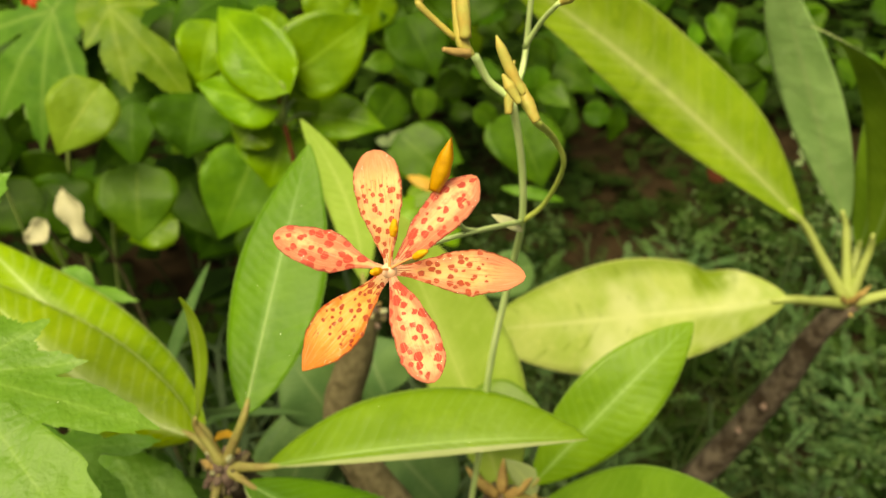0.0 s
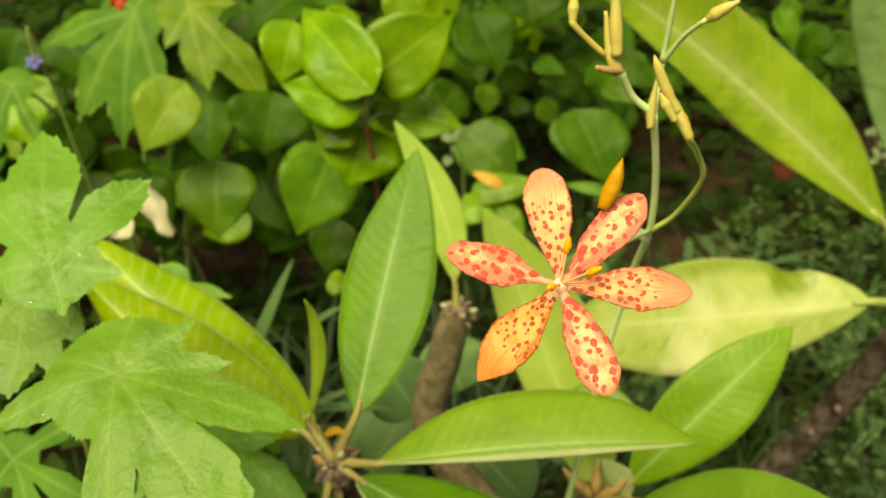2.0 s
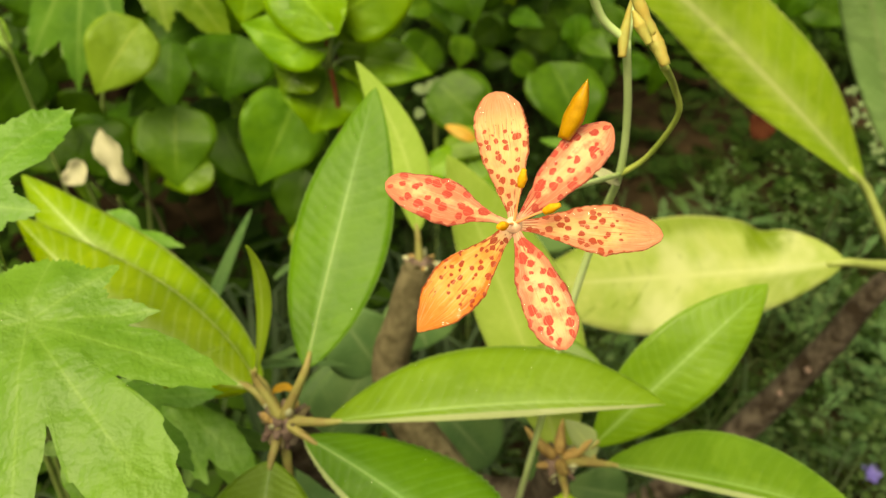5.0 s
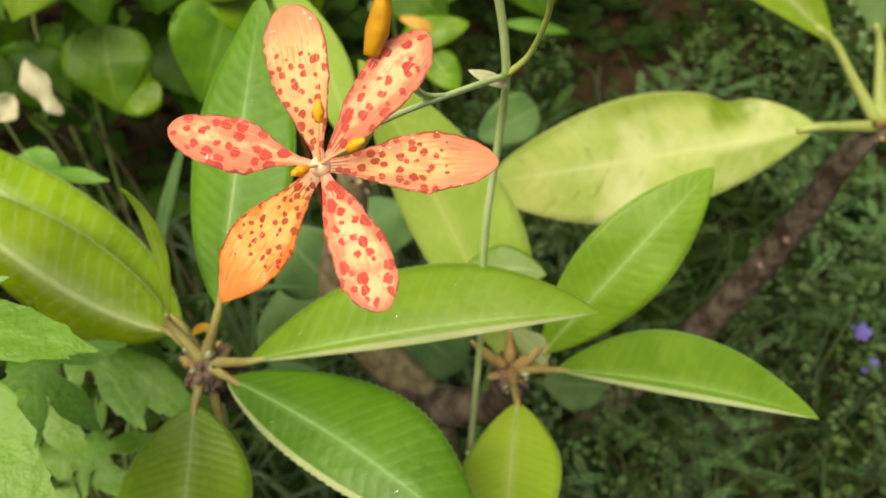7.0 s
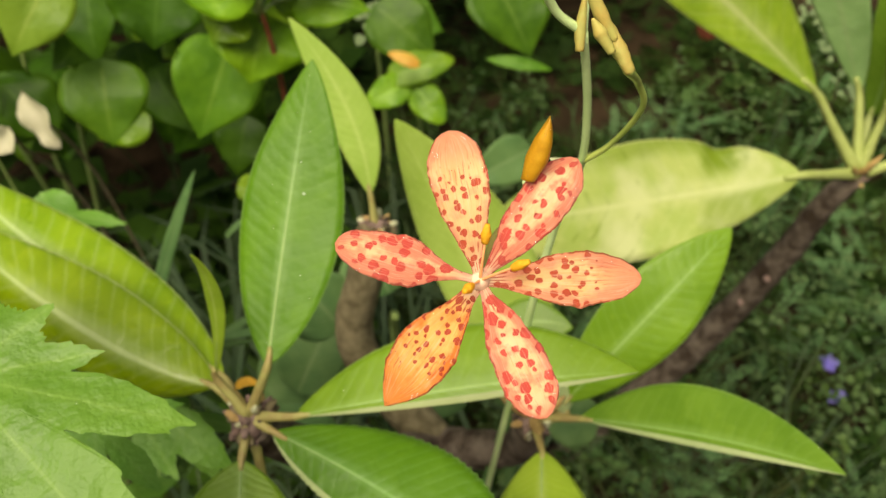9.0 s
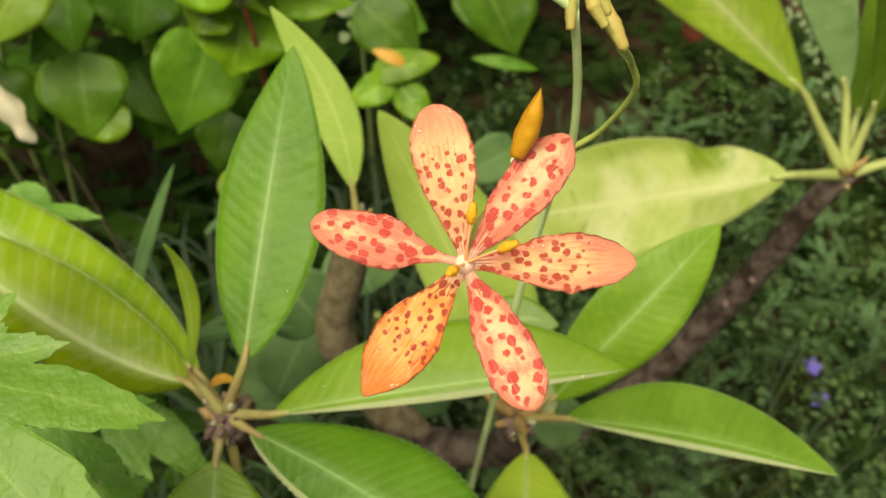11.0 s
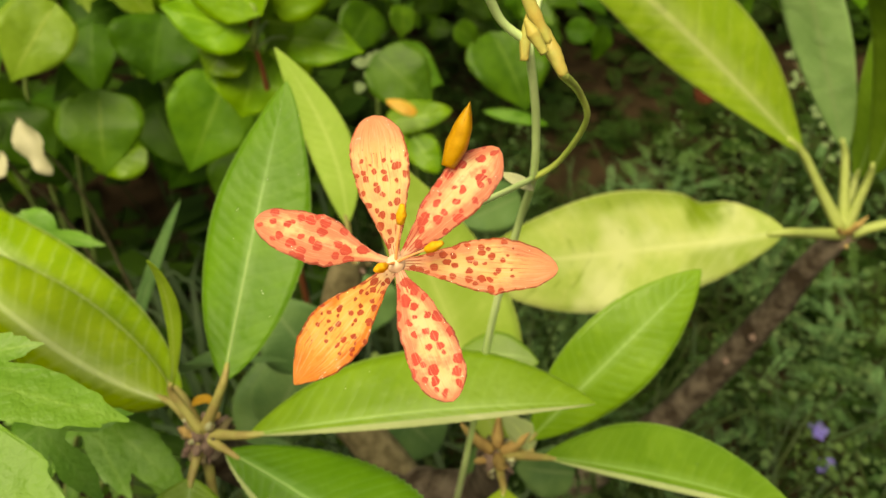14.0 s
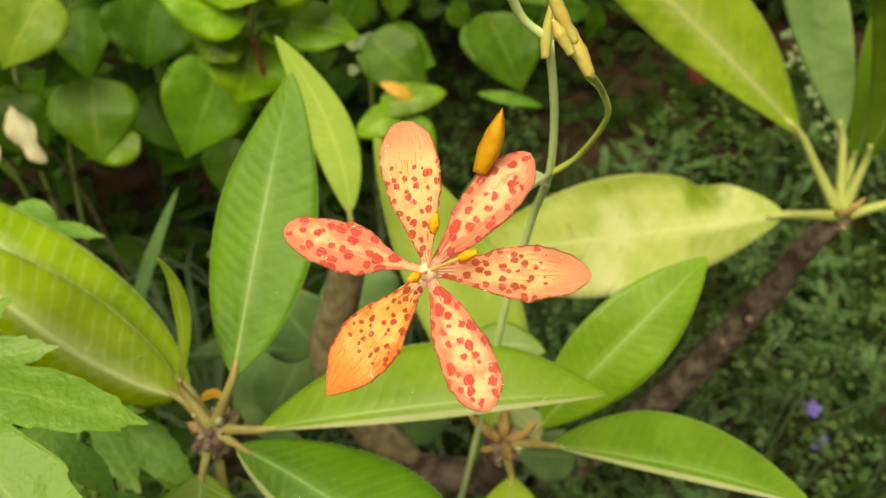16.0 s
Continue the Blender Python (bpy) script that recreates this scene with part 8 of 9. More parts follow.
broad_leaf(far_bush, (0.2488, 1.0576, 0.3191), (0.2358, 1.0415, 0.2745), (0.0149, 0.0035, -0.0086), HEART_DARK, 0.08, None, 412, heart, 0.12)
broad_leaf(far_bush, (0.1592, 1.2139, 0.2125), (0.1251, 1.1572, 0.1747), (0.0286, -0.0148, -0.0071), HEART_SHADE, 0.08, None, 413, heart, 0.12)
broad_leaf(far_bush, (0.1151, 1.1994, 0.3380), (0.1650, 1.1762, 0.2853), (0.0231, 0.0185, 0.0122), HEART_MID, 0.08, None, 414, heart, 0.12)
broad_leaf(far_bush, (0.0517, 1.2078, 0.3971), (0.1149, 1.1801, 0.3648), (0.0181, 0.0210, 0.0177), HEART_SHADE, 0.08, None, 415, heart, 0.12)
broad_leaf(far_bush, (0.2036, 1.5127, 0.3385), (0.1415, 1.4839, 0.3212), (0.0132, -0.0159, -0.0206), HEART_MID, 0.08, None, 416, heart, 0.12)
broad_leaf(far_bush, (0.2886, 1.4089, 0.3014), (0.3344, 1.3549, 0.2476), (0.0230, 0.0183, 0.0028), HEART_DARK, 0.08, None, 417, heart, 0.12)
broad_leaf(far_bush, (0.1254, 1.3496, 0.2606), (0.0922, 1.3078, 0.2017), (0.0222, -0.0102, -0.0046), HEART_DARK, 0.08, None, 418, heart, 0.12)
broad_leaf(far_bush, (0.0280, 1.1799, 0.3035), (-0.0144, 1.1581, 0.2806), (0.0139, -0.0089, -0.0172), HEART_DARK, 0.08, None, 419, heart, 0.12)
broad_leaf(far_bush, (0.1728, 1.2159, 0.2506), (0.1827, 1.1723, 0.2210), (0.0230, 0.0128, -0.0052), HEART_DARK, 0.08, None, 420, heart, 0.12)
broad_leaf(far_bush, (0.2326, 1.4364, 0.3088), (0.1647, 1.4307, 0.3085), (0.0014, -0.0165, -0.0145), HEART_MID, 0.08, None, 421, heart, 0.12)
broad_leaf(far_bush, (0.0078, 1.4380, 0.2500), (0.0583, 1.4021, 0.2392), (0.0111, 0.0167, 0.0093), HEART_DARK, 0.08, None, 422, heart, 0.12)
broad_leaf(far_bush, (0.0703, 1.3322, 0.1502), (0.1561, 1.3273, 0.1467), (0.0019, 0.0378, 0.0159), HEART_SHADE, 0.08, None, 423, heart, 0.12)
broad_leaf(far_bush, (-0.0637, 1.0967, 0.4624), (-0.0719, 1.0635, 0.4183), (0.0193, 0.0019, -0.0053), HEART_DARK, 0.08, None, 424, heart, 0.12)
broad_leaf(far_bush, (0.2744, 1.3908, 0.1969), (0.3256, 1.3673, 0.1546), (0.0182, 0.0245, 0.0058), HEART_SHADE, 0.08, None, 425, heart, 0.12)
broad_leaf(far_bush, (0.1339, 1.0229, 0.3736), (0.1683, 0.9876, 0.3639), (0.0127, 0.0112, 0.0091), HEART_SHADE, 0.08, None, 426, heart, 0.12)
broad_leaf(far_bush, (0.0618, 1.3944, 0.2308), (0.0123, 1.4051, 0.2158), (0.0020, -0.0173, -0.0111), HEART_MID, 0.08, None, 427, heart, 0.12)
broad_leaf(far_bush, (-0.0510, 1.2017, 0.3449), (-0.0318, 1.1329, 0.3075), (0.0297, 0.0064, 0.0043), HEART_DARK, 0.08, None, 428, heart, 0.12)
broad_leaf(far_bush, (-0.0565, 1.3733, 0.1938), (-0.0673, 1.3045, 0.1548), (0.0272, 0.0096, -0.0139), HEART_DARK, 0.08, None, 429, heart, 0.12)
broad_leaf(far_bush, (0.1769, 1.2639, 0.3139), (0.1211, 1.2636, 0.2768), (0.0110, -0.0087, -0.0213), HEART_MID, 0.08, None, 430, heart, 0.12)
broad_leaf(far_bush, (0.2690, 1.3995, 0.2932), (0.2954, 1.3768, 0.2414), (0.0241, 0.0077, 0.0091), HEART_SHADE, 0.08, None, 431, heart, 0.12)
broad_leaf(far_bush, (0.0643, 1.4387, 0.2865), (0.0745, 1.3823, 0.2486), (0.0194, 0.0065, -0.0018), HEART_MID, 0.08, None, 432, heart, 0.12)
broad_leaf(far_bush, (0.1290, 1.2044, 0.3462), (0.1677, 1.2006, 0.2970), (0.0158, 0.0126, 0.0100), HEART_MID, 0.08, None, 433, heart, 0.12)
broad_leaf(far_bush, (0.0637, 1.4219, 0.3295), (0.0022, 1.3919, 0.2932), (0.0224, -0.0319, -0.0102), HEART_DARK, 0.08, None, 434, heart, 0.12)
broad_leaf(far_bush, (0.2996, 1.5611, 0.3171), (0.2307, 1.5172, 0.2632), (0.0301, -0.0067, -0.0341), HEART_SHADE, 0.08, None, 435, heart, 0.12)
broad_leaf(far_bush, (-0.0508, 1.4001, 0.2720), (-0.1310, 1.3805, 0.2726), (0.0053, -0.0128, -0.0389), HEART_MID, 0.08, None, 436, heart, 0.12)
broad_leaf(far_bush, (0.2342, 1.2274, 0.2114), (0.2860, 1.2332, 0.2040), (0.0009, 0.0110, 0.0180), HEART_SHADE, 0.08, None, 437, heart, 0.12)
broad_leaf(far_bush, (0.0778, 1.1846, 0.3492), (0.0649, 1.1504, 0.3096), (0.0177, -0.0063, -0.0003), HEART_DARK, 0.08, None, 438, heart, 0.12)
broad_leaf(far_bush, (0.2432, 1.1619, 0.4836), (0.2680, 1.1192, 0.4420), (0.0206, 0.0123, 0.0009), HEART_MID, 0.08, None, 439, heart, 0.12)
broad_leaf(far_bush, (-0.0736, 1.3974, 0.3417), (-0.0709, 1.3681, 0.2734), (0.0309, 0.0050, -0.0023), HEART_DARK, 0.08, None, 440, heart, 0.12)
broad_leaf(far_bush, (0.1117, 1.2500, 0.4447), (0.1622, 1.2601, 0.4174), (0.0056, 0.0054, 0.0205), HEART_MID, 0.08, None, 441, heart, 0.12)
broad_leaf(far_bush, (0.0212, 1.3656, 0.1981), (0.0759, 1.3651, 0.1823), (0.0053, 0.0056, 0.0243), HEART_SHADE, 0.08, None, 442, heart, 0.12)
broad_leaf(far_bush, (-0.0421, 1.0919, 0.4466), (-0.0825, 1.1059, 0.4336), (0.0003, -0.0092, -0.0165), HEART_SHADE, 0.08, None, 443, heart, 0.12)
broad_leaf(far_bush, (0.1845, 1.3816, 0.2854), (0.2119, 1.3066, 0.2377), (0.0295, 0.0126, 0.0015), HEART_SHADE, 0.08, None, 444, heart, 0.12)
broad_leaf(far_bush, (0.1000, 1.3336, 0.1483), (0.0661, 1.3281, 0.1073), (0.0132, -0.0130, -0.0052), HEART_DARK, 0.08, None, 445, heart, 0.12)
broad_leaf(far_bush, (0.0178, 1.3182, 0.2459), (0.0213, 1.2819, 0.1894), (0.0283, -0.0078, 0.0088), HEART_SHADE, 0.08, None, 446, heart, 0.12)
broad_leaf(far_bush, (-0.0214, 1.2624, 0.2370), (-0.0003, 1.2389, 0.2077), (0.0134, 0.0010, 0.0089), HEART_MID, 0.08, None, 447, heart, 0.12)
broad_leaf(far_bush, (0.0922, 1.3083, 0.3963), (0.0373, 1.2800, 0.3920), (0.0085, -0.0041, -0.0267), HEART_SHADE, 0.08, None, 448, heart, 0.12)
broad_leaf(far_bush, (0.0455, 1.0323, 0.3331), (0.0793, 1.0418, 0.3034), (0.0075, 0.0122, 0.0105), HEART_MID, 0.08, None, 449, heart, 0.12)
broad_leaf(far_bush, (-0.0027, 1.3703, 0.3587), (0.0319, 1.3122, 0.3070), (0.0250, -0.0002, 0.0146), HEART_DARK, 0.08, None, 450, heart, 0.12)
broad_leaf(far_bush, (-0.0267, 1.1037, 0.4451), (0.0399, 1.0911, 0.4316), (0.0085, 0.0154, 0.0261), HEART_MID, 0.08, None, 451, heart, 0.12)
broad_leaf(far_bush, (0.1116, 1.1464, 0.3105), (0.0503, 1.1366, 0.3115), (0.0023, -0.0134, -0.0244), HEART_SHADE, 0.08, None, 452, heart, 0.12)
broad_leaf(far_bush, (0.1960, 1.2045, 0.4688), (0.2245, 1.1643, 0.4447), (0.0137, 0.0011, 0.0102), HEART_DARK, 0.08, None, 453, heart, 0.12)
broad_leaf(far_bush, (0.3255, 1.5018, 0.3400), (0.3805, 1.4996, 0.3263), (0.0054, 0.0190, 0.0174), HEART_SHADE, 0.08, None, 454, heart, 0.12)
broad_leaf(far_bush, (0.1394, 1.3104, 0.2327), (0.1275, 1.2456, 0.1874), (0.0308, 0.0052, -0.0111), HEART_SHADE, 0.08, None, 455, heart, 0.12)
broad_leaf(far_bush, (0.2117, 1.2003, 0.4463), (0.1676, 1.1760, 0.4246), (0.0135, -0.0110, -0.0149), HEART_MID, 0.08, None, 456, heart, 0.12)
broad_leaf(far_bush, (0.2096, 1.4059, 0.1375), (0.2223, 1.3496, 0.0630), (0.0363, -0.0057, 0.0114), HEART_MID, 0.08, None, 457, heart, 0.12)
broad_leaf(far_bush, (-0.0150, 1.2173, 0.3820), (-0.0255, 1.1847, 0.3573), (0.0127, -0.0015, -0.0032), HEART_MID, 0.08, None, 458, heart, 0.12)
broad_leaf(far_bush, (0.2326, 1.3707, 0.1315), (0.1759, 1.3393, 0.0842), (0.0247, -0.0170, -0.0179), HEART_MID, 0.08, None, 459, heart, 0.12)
broad_leaf(far_bush, (0.0432, 1.0989, 0.3613), (0.0867, 1.0698, 0.3607), (0.0065, 0.0170, 0.0053), HEART_SHADE, 0.08, None, 460, heart, 0.12)
broad_leaf(far_bush, (0.1538, 1.0835, 0.3473), (0.1189, 1.0547, 0.3331), (0.0093, -0.0052, -0.0104), HEART_DARK, 0.08, None, 461, heart, 0.12)
broad_leaf(far_bush, (0.1795, 1.1210, 0.4732), (0.1504, 1.0964, 0.4603), (0.0107, -0.0105, -0.0070), HEART_MID, 0.08, None, 462, heart, 0.12)
broad_leaf(far_bush, (0.1983, 1.2010, 0.2298), (0.1776, 1.1704, 0.1951), (0.0156, -0.0091, -0.0013), HEART_DARK, 0.08, None, 463, heart, 0.12)
broad_leaf(far_bush, (0.1937, 1.3053, 0.2586), (0.2543, 1.2689, 0.2253), (0.0187, 0.0121, 0.0198), HEART_MID, 0.08, None, 464, heart, 0.12)
broad_leaf(far_bush, (0.6688, 1.3584, 0.4147), (0.7231, 1.3256, 0.3645), (0.0221, 0.0020, 0.0243), HEART_MID, 0.08, None, 465, heart, 0.12)
broad_leaf(far_bush, (0.5725, 1.4236, 0.2256), (0.6558, 1.3945, 0.2066), (0.0119, 0.0111, 0.0284), HEART_SHADE, 0.08, None, 466, heart, 0.12)
broad_leaf(far_bush, (0.4356, 1.3575, 0.2274), (0.5099, 1.3298, 0.2220), (0.0092, 0.0070, 0.0322), HEART_SHADE, 0.08, None, 467, heart, 0.12)
broad_leaf(far_bush, (0.6881, 1.3549, 0.2400), (0.7172, 1.3276, 0.1983), (0.0148, 0.0112, 0.0022), HEART_SHADE, 0.08, None, 468, heart, 0.12)
broad_leaf(far_bush, (0.5129, 1.4119, 0.2055), (0.5964, 1.4068, 0.1827), (0.0092, 0.0284, 0.0256), HEART_DARK, 0.08, None, 469, heart, 0.12)
broad_leaf(far_bush, (0.6377, 1.1848, 0.3365), (0.6527, 1.1541, 0.2864), (0.0200, 0.0009, 0.0062), HEART_MID, 0.08, None, 470, heart, 0.12)
broad_leaf(far_bush, (0.5625, 1.4033, 0.1871), (0.5773, 1.3769, 0.1196), (0.0216, 0.0060, 0.0013), HEART_MID, 0.08, None, 471, heart, 0.12)
broad_leaf(far_bush, (0.4958, 1.2065, 0.3934), (0.5657, 1.1864, 0.3729), (0.0094, 0.0262, 0.0093), HEART_DARK, 0.08, None, 472, heart, 0.12)
broad_leaf(far_bush, (0.3838, 1.3421, 0.2546), (0.3607, 1.2802, 0.2088), (0.0229, -0.0002, -0.0094), HEART_SHADE, 0.08, None, 473, heart, 0.12)
broad_leaf(far_bush, (0.3722, 1.1174, 0.4328), (0.3914, 1.0789, 0.3904), (0.0185, 0.0079, 0.0015), HEART_MID, 0.08, None, 474, heart, 0.12)
broad_leaf(far_bush, (0.5325, 1.1155, 0.3986), (0.5043, 1.0961, 0.3719), (0.0118, -0.0039, -0.0100), HEART_MID, 0.08, None, 475, heart, 0.12)
broad_leaf(far_bush, (0.2916, 1.1078, 0.4654), (0.2521, 1.0899, 0.4579), (0.0054, -0.0034, -0.0139), HEART_SHADE, 0.08, None, 476, heart, 0.12)
broad_leaf(far_bush, (0.5681, 1.3851, 0.3715), (0.5985, 1.3525, 0.3119), (0.0210, 0.0050, 0.0085), HEART_DARK, 0.08, None, 477, heart, 0.12)
broad_leaf(far_bush, (0.4807, 1.2098, 0.4714), (0.4943, 1.1935, 0.4222), (0.0221, 0.0115, -0.0011), HEART_MID, 0.08, None, 478, heart, 0.12)
broad_leaf(far_bush, (0.4233, 1.1564, 0.5004), (0.4515, 1.1421, 0.4458), (0.0195, 0.0027, 0.0121), HEART_MID, 0.08, None, 479, heart, 0.12)
broad_leaf(far_bush, (0.6620, 1.5680, 0.3135), (0.5812, 1.5811, 0.3058), (-0.0007, -0.0402, -0.0184), HEART_MID, 0.08, None, 480, heart, 0.12)
broad_leaf(far_bush, (0.4969, 1.1275, 0.4453), (0.5061, 1.0735, 0.4231), (0.0228, 0.0030, 0.0023), HEART_SHADE, 0.08, None, 481, heart, 0.12)
broad_leaf(far_bush, (0.6512, 1.4174, 0.3430), (0.7185, 1.4197, 0.3363), (0.0012, 0.0216, 0.0162), HEART_MID, 0.08, None, 482, heart, 0.12)
broad_leaf(far_bush, (0.5192, 1.1021, 0.4322), (0.4652, 1.0982, 0.4241), (0.0031, -0.0051, -0.0242), HEART_MID, 0.08, None, 483, heart, 0.12)
broad_leaf(far_bush, (0.5902, 1.5229, 0.3432), (0.5451, 1.5104, 0.3054), (0.0135, -0.0019, -0.0205), HEART_SHADE, 0.08, None, 484, heart, 0.12)
broad_leaf(far_bush, (0.5265, 1.2589, 0.3788), (0.4878, 1.2401, 0.3697), (0.0058, -0.0051, -0.0114), HEART_MID, 0.08, None, 485, heart, 0.12)
broad_leaf(far_bush, (0.3167, 1.2043, 0.4432), (0.3264, 1.1948, 0.3990), (0.0208, 0.0058, 0.0023), HEART_SHADE, 0.08, None, 486, heart, 0.12)
broad_leaf(far_bush, (0.7399, 1.4487, 0.2331), (0.7333, 1.4008, 0.2020), (0.0236, -0.0068, 0.0018), HEART_MID, 0.08, None, 487, heart, 0.12)
broad_leaf(far_bush, (0.4325, 1.3598, 0.3008), (0.4031, 1.3042, 0.2750), (0.0144, -0.0015, -0.0091), HEART_MID, 0.08, None, 488, heart, 0.12)
broad_leaf(far_bush, (0.4604, 1.3197, 0.3558), (0.4416, 1.2768, 0.3230), (0.0190, -0.0000, -0.0091), HEART_SHADE, 0.08, None, 489, heart, 0.12)
broad_leaf(far_bush, (0.7289, 1.3789, 0.3208), (0.8163, 1.3851, 0.3071), (0.0020, 0.0171, 0.0209), HEART_DARK, 0.08, None, 490, heart, 0.12)
broad_leaf(far_bush, (0.5202, 1.3343, 0.4134), (0.5784, 1.3065, 0.3858), (0.0120, 0.0166, 0.0097), HEART_DARK, 0.08, None, 491, heart, 0.12)
broad_leaf(far_bush, (0.7426, 1.4192, 0.2070), (0.7445, 1.3879, 0.1636), (0.0204, -0.0017, 0.0024), HEART_DARK, 0.08, None, 492, heart, 0.12)
broad_leaf(far_bush, (0.4001, 1.1955, 0.3327), (0.3469, 1.1399, 0.3017), (0.0174, -0.0163, -0.0065), HEART_DARK, 0.08, None, 493, heart, 0.12)
broad_leaf(far_bush, (0.4472, 1.1386, 0.3947), (0.4199, 1.1312, 0.3484), (0.0218, -0.0098, -0.0106), HEART_DARK, 0.08, None, 494, heart, 0.12)

tube("stem", ((-0.1126, 0.5198, 0.6385), (-0.1096, 0.5298, 0.5685), (-0.1126, 0.5698, 0.3142), (-0.0926, 0.5998, -0.0200)), (0.0015, 0.002, 0.003, 0.004), RED_TWIG, bush, "thin red-brown twig", n=24)
tube("stem", ((-0.1176, 0.5198, 0.6335), (-0.1086, 0.5198, 0.6585)), (0.0018, 0.001), RED_TWIG, bush)

bluish = thing("bluish_leaf_plant", "low plant with broad dull bluish-green leaves", "plant")
broad_leaf(bluish, (-0.0657, 0.3312, 0.5405), (-0.0923, 0.3532, 0.5692), (-0.0175, -0.0106, -0.0081), BLUISH, 0.08, None, 201, broad, 0.12)
broad_leaf(bluish, (-0.0315, 0.3451, 0.4898), (0.0047, 0.3224, 0.4586), (0.0212, 0.0158, 0.0131), BLUISH, 0.08, None, 202, broad, 0.12)
broad_leaf(bluish, (0.0728, 0.5285, 0.4900), (0.0265, 0.5104, 0.4791), (0.0075, -0.0111, -0.0133), BLUISH, 0.08, None, 203, broad, 0.12)
broad_leaf(bluish, (-0.0966, 0.3511, 0.4222), (-0.1088, 0.3998, 0.4632), (-0.0329, -0.0042, -0.0048), BLUISH, 0.08, None, 204, broad, 0.12)
broad_leaf(bluish, (-0.0418, 0.4199, 0.4567), (-0.0599, 0.4520, 0.4834), (-0.0280, -0.0087, -0.0085), BLUISH, 0.08, None, 205, broad, 0.12)
broad_leaf(bluish, (0.0980, 0.3280, 0.4175), (0.0574, 0.3289, 0.4261), (-0.0030, -0.0126, -0.0130), BLUISH, 0.08, None, 206, broad, 0.12)
broad_leaf(bluish, (0.0181, 0.3684, 0.4940), (0.0572, 0.3491, 0.4792), (0.0126, 0.0152, 0.0135), BLUISH, 0.08, None, 207, broad, 0.12)
broad_leaf(bluish, (-0.1070, 0.3518, 0.4398), (-0.0760, 0.3945, 0.4829), (-0.0203, 0.0078, 0.0069), BLUISH, 0.08, None, 208, broad, 0.12)
broad_leaf(bluish, (-0.0845, 0.2988, 0.4499), (-0.1167, 0.3193, 0.4780), (-0.0157, -0.0116, -0.0095), BLUISH, 0.08, None, 209, broad, 0.12)
tube("stem", ((-0.0393, 0.4192, 0.4299), (-0.0436, 0.4694, 0.3279), (-0.0436, 0.4694, -0.0200)), (0.003, 0.004, 0.005), STALK, bluish, n=12)
silver = thing("silvery_herb", "small herb with pale silvery-green leaves", "herb")
broad_leaf(silver, (-0.0638, 0.8678, 0.3869), (-0.0800, 0.8703, 0.3887), (-0.0012, -0.0045, -0.0044), SILVER, 0.08, None, 320, broad, 0.12)
broad_leaf(silver, (-0.0337, 0.8556, 0.3761), (-0.0378, 0.8468, 0.3673), (0.0061, -0.0016, -0.0013), SILVER, 0.08, None, 321, broad, 0.12)
broad_leaf(silver, (-0.0568, 0.8732, 0.3923), (-0.0407, 0.8752, 0.3950), (-0.0013, 0.0045, 0.0044), SILVER, 0.08, None, 322, broad, 0.12)
broad_leaf(silver, (-0.0560, 0.8729, 0.3921), (-0.0654, 0.8655, 0.3845), (0.0048, -0.0031, -0.0029), SILVER, 0.08, None, 323, broad, 0.12)
broad_leaf(silver, (-0.0533, 0.8751, 0.3944), (-0.0555, 0.8660, 0.3854), (0.0063, -0.0009, -0.0006), SILVER, 0.08, None, 324, broad, 0.12)
broad_leaf(silver, (-0.0682, 0.8528, 0.3719), (-0.0753, 0.8446, 0.3636), (0.0055, -0.0025, -0.0022), SILVER, 0.08, None, 325, broad, 0.12)
broad_leaf(silver, (-0.0559, 0.8546, 0.3742), (-0.0664, 0.8620, 0.3810), (-0.0044, -0.0032, -0.0033), SILVER, 0.08, None, 326, broad, 0.12)
broad_leaf(silver, (-0.0499, 0.8695, 0.3890), (-0.0370, 0.8751, 0.3950), (-0.0034, 0.0039, 0.0037), SILVER, 0.08, None, 327, broad, 0.12)
broad_leaf(silver, (-0.0642, 0.8749, 0.3938), (-0.0521, 0.8683, 0.3878), (0.0038, 0.0036, 0.0037), SILVER, 0.08, None, 328, broad, 0.12)
tube("stem", ((-0.0537, 0.8644, 0.3768), (-0.0512, 0.8723, 0.1819), (-0.0512, 0.8723, 0.0000)), (0.002, 0.0025, 0.003), STALK, silver, n=8)
pale = thing("pale_herb", "spray of small pale green leaves", "herb")
broad_leaf(pale, (0.3648, 0.7625, 0.4693), (0.3629, 0.7574, 0.4642), (0.0030, -0.0007, -0.0005), SILVER, 0.08, None, 350, broad, 0.12)
broad_leaf(pale, (0.3670, 0.7616, 0.4685), (0.3759, 0.7619, 0.4694), (-0.0003, 0.0022, 0.0021), SILVER, 0.08, None, 351, broad, 0.12)
broad_leaf(pale, (0.3739, 0.7602, 0.4676), (0.3664, 0.7634, 0.4703), (-0.0015, -0.0019, -0.0019), SILVER, 0.08, None, 352, broad, 0.12)
broad_leaf(pale, (0.3713, 0.7573, 0.4646), (0.3668, 0.7620, 0.4689), (-0.0025, -0.0012, -0.0013), SILVER, 0.08, None, 353, broad, 0.12)
broad_leaf(pale, (0.3678, 0.7478, 0.4552), (0.3747, 0.7442, 0.4521), (0.0018, 0.0018, 0.0018), SILVER, 0.08, None, 354, broad, 0.12)
broad_leaf(pale, (0.3780, 0.7481, 0.4561), (0.3757, 0.7533, 0.4610), (-0.0030, -0.0006, -0.0007), SILVER, 0.08, None, 355, broad, 0.12)
broad_leaf(pale, (0.3772, 0.7434, 0.4515), (0.3848, 0.7404, 0.4490), (0.0014, 0.0019, 0.0020), SILVER, 0.08, None, 356, broad, 0.12)
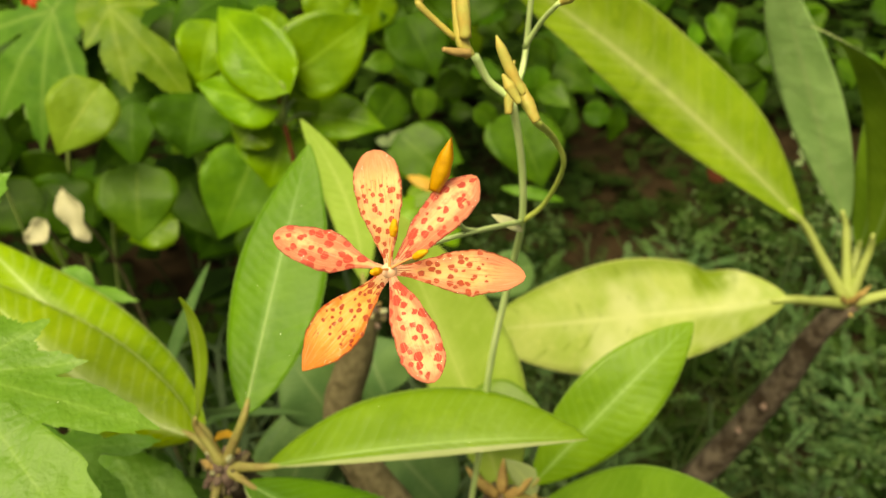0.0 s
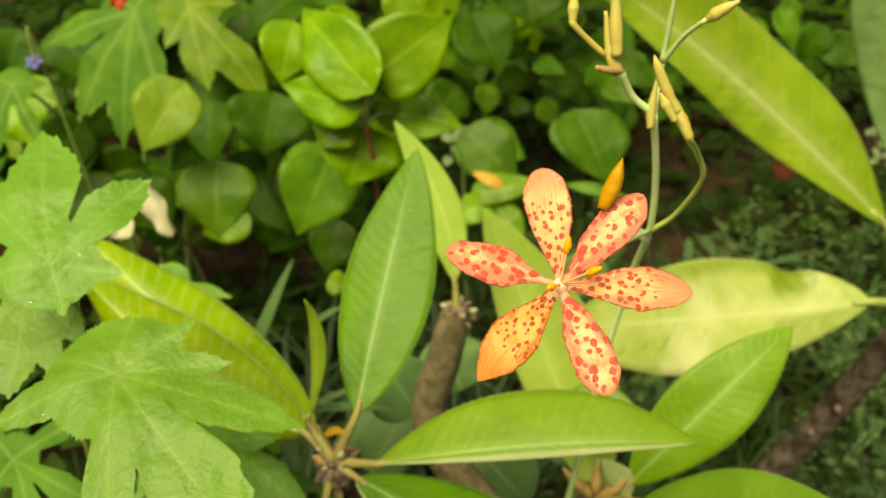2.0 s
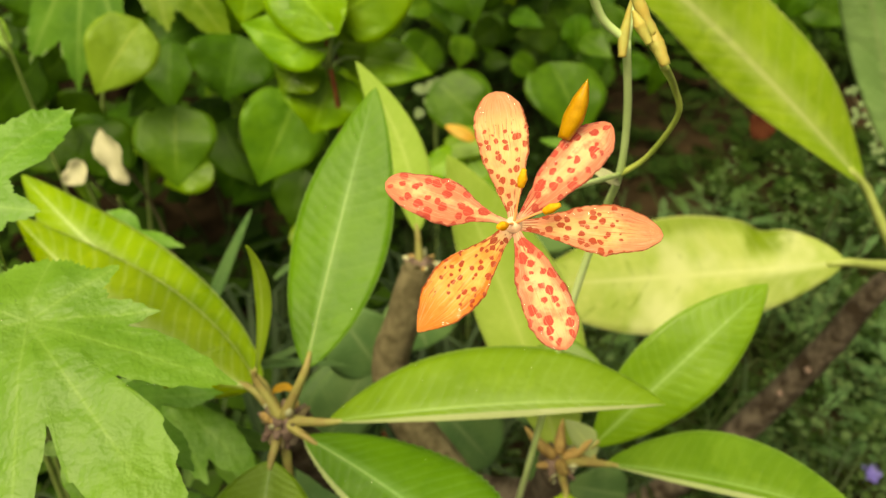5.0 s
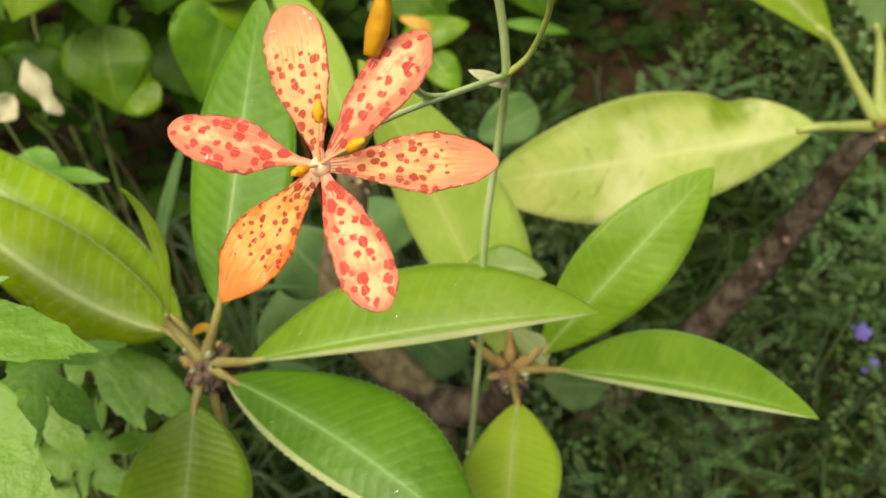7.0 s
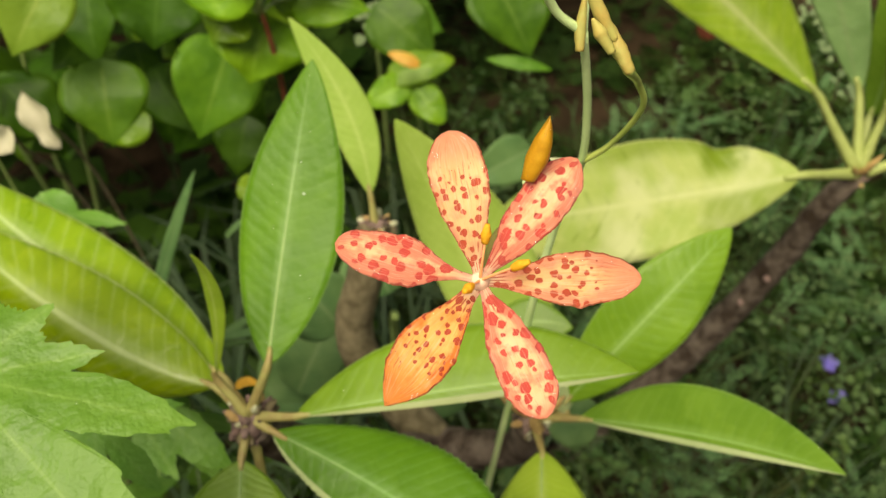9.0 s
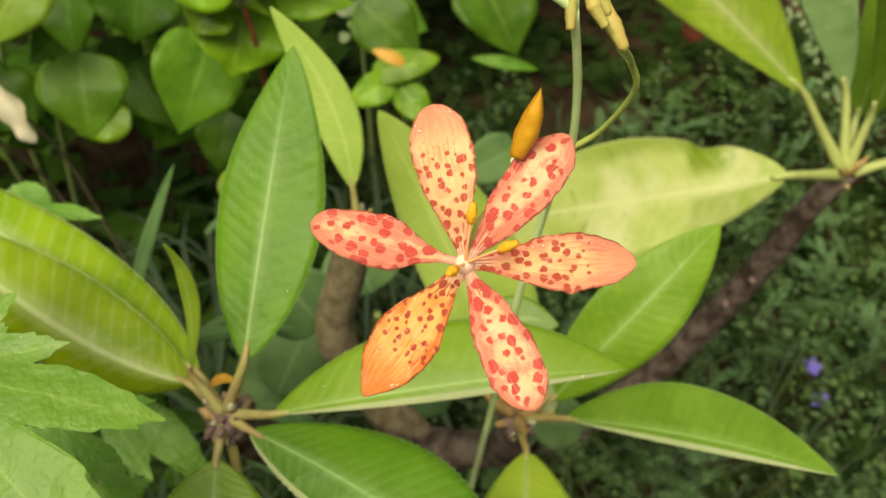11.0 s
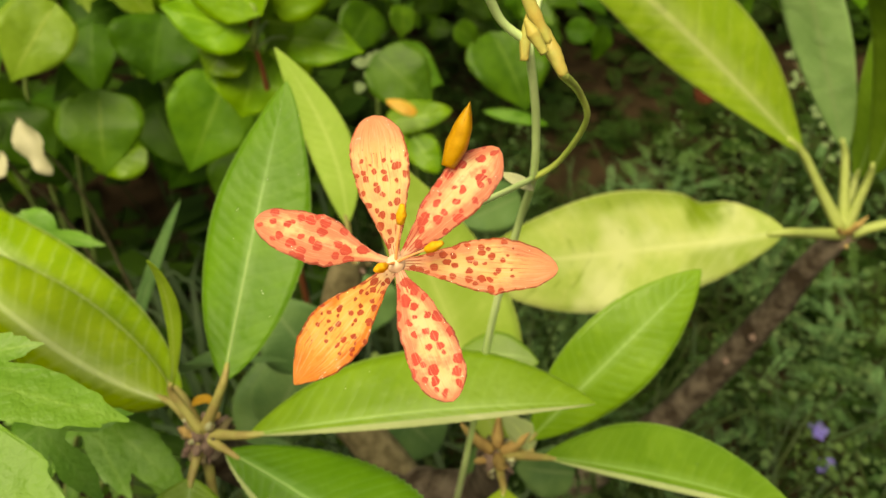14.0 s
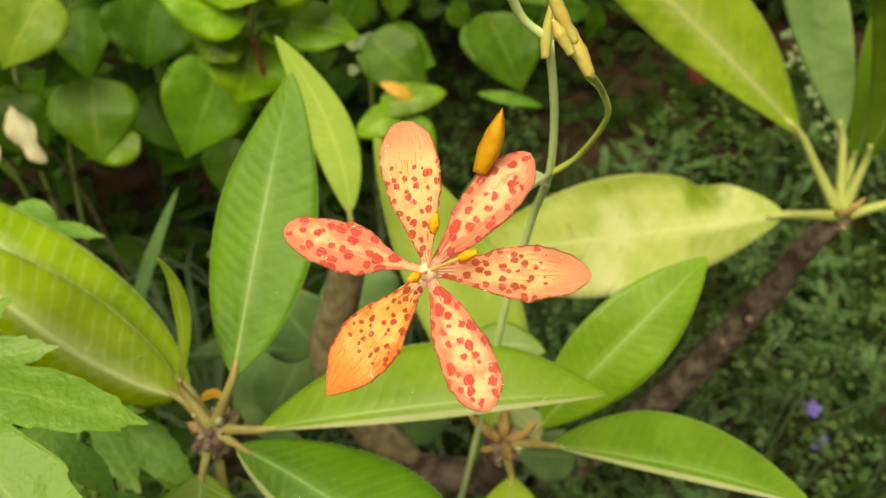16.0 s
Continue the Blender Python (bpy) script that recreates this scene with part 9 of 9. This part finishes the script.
broad_leaf(pale, (0.3722, 0.7388, 0.4467), (0.3633, 0.7381, 0.4455), (0.0005, -0.0022, -0.0021), SILVER, 0.08, None, 357, broad, 0.12)
broad_leaf(pale, (0.3740, 0.7398, 0.4478), (0.3704, 0.7447, 0.4523), (-0.0027, -0.0010, -0.0011), SILVER, 0.08, None, 358, broad, 0.12)
broad_leaf(pale, (0.3877, 0.7376, 0.4464), (0.3805, 0.7346, 0.4431), (0.0016, -0.0019, -0.0018), SILVER, 0.08, None, 359, broad, 0.12)
broad_leaf(pale, (0.3856, 0.7361, 0.4448), (0.3907, 0.7403, 0.4492), (-0.0024, 0.0015, 0.0013), SILVER, 0.08, None, 360, broad, 0.12)
broad_leaf(pale, (0.3907, 0.7247, 0.4340), (0.3973, 0.7281, 0.4377), (-0.0019, 0.0018, 0.0017), SILVER, 0.08, None, 361, broad, 0.12)
broad_leaf(pale, (0.3868, 0.7297, 0.4387), (0.3933, 0.7331, 0.4424), (-0.0019, 0.0018, 0.0017), SILVER, 0.08, None, 362, broad, 0.12)
broad_leaf(pale, (0.3935, 0.7218, 0.4314), (0.3847, 0.7208, 0.4299), (0.0006, -0.0022, -0.0021), SILVER, 0.08, None, 363, broad, 0.12)
broad_leaf(pale, (0.3985, 0.7183, 0.4283), (0.3927, 0.7144, 0.4242), (0.0022, -0.0017, -0.0015), SILVER, 0.08, None, 364, broad, 0.12)
broad_leaf(pale, (0.3953, 0.7196, 0.4294), (0.3980, 0.7145, 0.4246), (0.0029, 0.0007, 0.0009), SILVER, 0.08, None, 365, broad, 0.12)
broad_leaf(pale, (0.3913, 0.7141, 0.4238), (0.3886, 0.7192, 0.4286), (-0.0029, -0.0007, -0.0009), SILVER, 0.08, None, 366, broad, 0.12)
broad_leaf(pale, (0.4054, 0.7104, 0.4210), (0.4090, 0.7054, 0.4164), (0.0027, 0.0010, 0.0011), SILVER, 0.08, None, 367, broad, 0.12)
broad_leaf(pale, (0.4078, 0.7104, 0.4212), (0.4166, 0.7090, 0.4203), (0.0006, 0.0022, 0.0021), SILVER, 0.08, None, 368, broad, 0.12)
broad_leaf(pale, (0.3958, 0.7067, 0.4169), (0.3978, 0.7118, 0.4219), (-0.0030, 0.0007, 0.0005), SILVER, 0.08, None, 369, broad, 0.12)
broad_leaf(pale, (0.4075, 0.7006, 0.4116), (0.4047, 0.6957, 0.4067), (0.0029, -0.0009, -0.0007), SILVER, 0.08, None, 370, broad, 0.12)
broad_leaf(pale, (0.4054, 0.6961, 0.4072), (0.4102, 0.7005, 0.4117), (-0.0025, 0.0014, 0.0012), SILVER, 0.08, None, 371, broad, 0.12)
broad_leaf(pale, (0.4033, 0.6928, 0.4038), (0.3959, 0.6960, 0.4065), (-0.0015, -0.0019, -0.0019), SILVER, 0.08, None, 372, broad, 0.12)
broad_leaf(pale, (0.4160, 0.6983, 0.4098), (0.4105, 0.7026, 0.4137), (-0.0023, -0.0015, -0.0016), SILVER, 0.08, None, 373, broad, 0.12)
broad_leaf(pale, (0.4117, 0.6886, 0.4002), (0.4206, 0.6873, 0.3995), (0.0005, 0.0022, 0.0021), SILVER, 0.08, None, 374, broad, 0.12)
broad_leaf(pale, (0.4177, 0.6873, 0.3993), (0.4143, 0.6825, 0.3944), (0.0028, -0.0011, -0.0009), SILVER, 0.08, None, 375, broad, 0.12)
broad_leaf(pale, (0.4102, 0.6835, 0.3952), (0.4017, 0.6856, 0.3967), (-0.0009, -0.0021, -0.0021), SILVER, 0.08, None, 376, broad, 0.12)
broad_leaf(pale, (0.4224, 0.6847, 0.3971), (0.4137, 0.6836, 0.3955), (0.0007, -0.0022, -0.0021), SILVER, 0.08, None, 377, broad, 0.12)
broad_leaf(pale, (0.4210, 0.6783, 0.3907), (0.4164, 0.6829, 0.3950), (-0.0025, -0.0012, -0.0013), SILVER, 0.08, None, 378, broad, 0.12)
broad_leaf(pale, (0.4186, 0.6747, 0.3871), (0.4251, 0.6709, 0.3838), (0.0019, 0.0017, 0.0018), SILVER, 0.08, None, 379, broad, 0.12)
tube("stem", ((0.3691, 0.7695, 0.4623), (0.4160, 0.7123, 0.3955), (0.5, 0.86, 0.0)), (0.0008, 0.0009, 0.001), YOUNG_BARK, pale, n=12)

# ---- small things among the plants ----
withered((-0.3045, 0.5574, 0.5454), (-0.2817, 0.5305, 0.5127), 0.0105, 1)
withered((-0.3191, 0.5445, 0.5234), (-0.3331, 0.5290, 0.5135), 0.009, 2)
blue_flower((0.4626, 0.5766, 0.0666), 3)
blue_flower((0.4736, 0.5462, 0.0373), 4)
blue_flower((-0.3882, 0.6044, 0.6299), 5, 0.008)
fallen_leaf((0.3629, 0.9740, 0.2699), 6)

build_undergrowth()
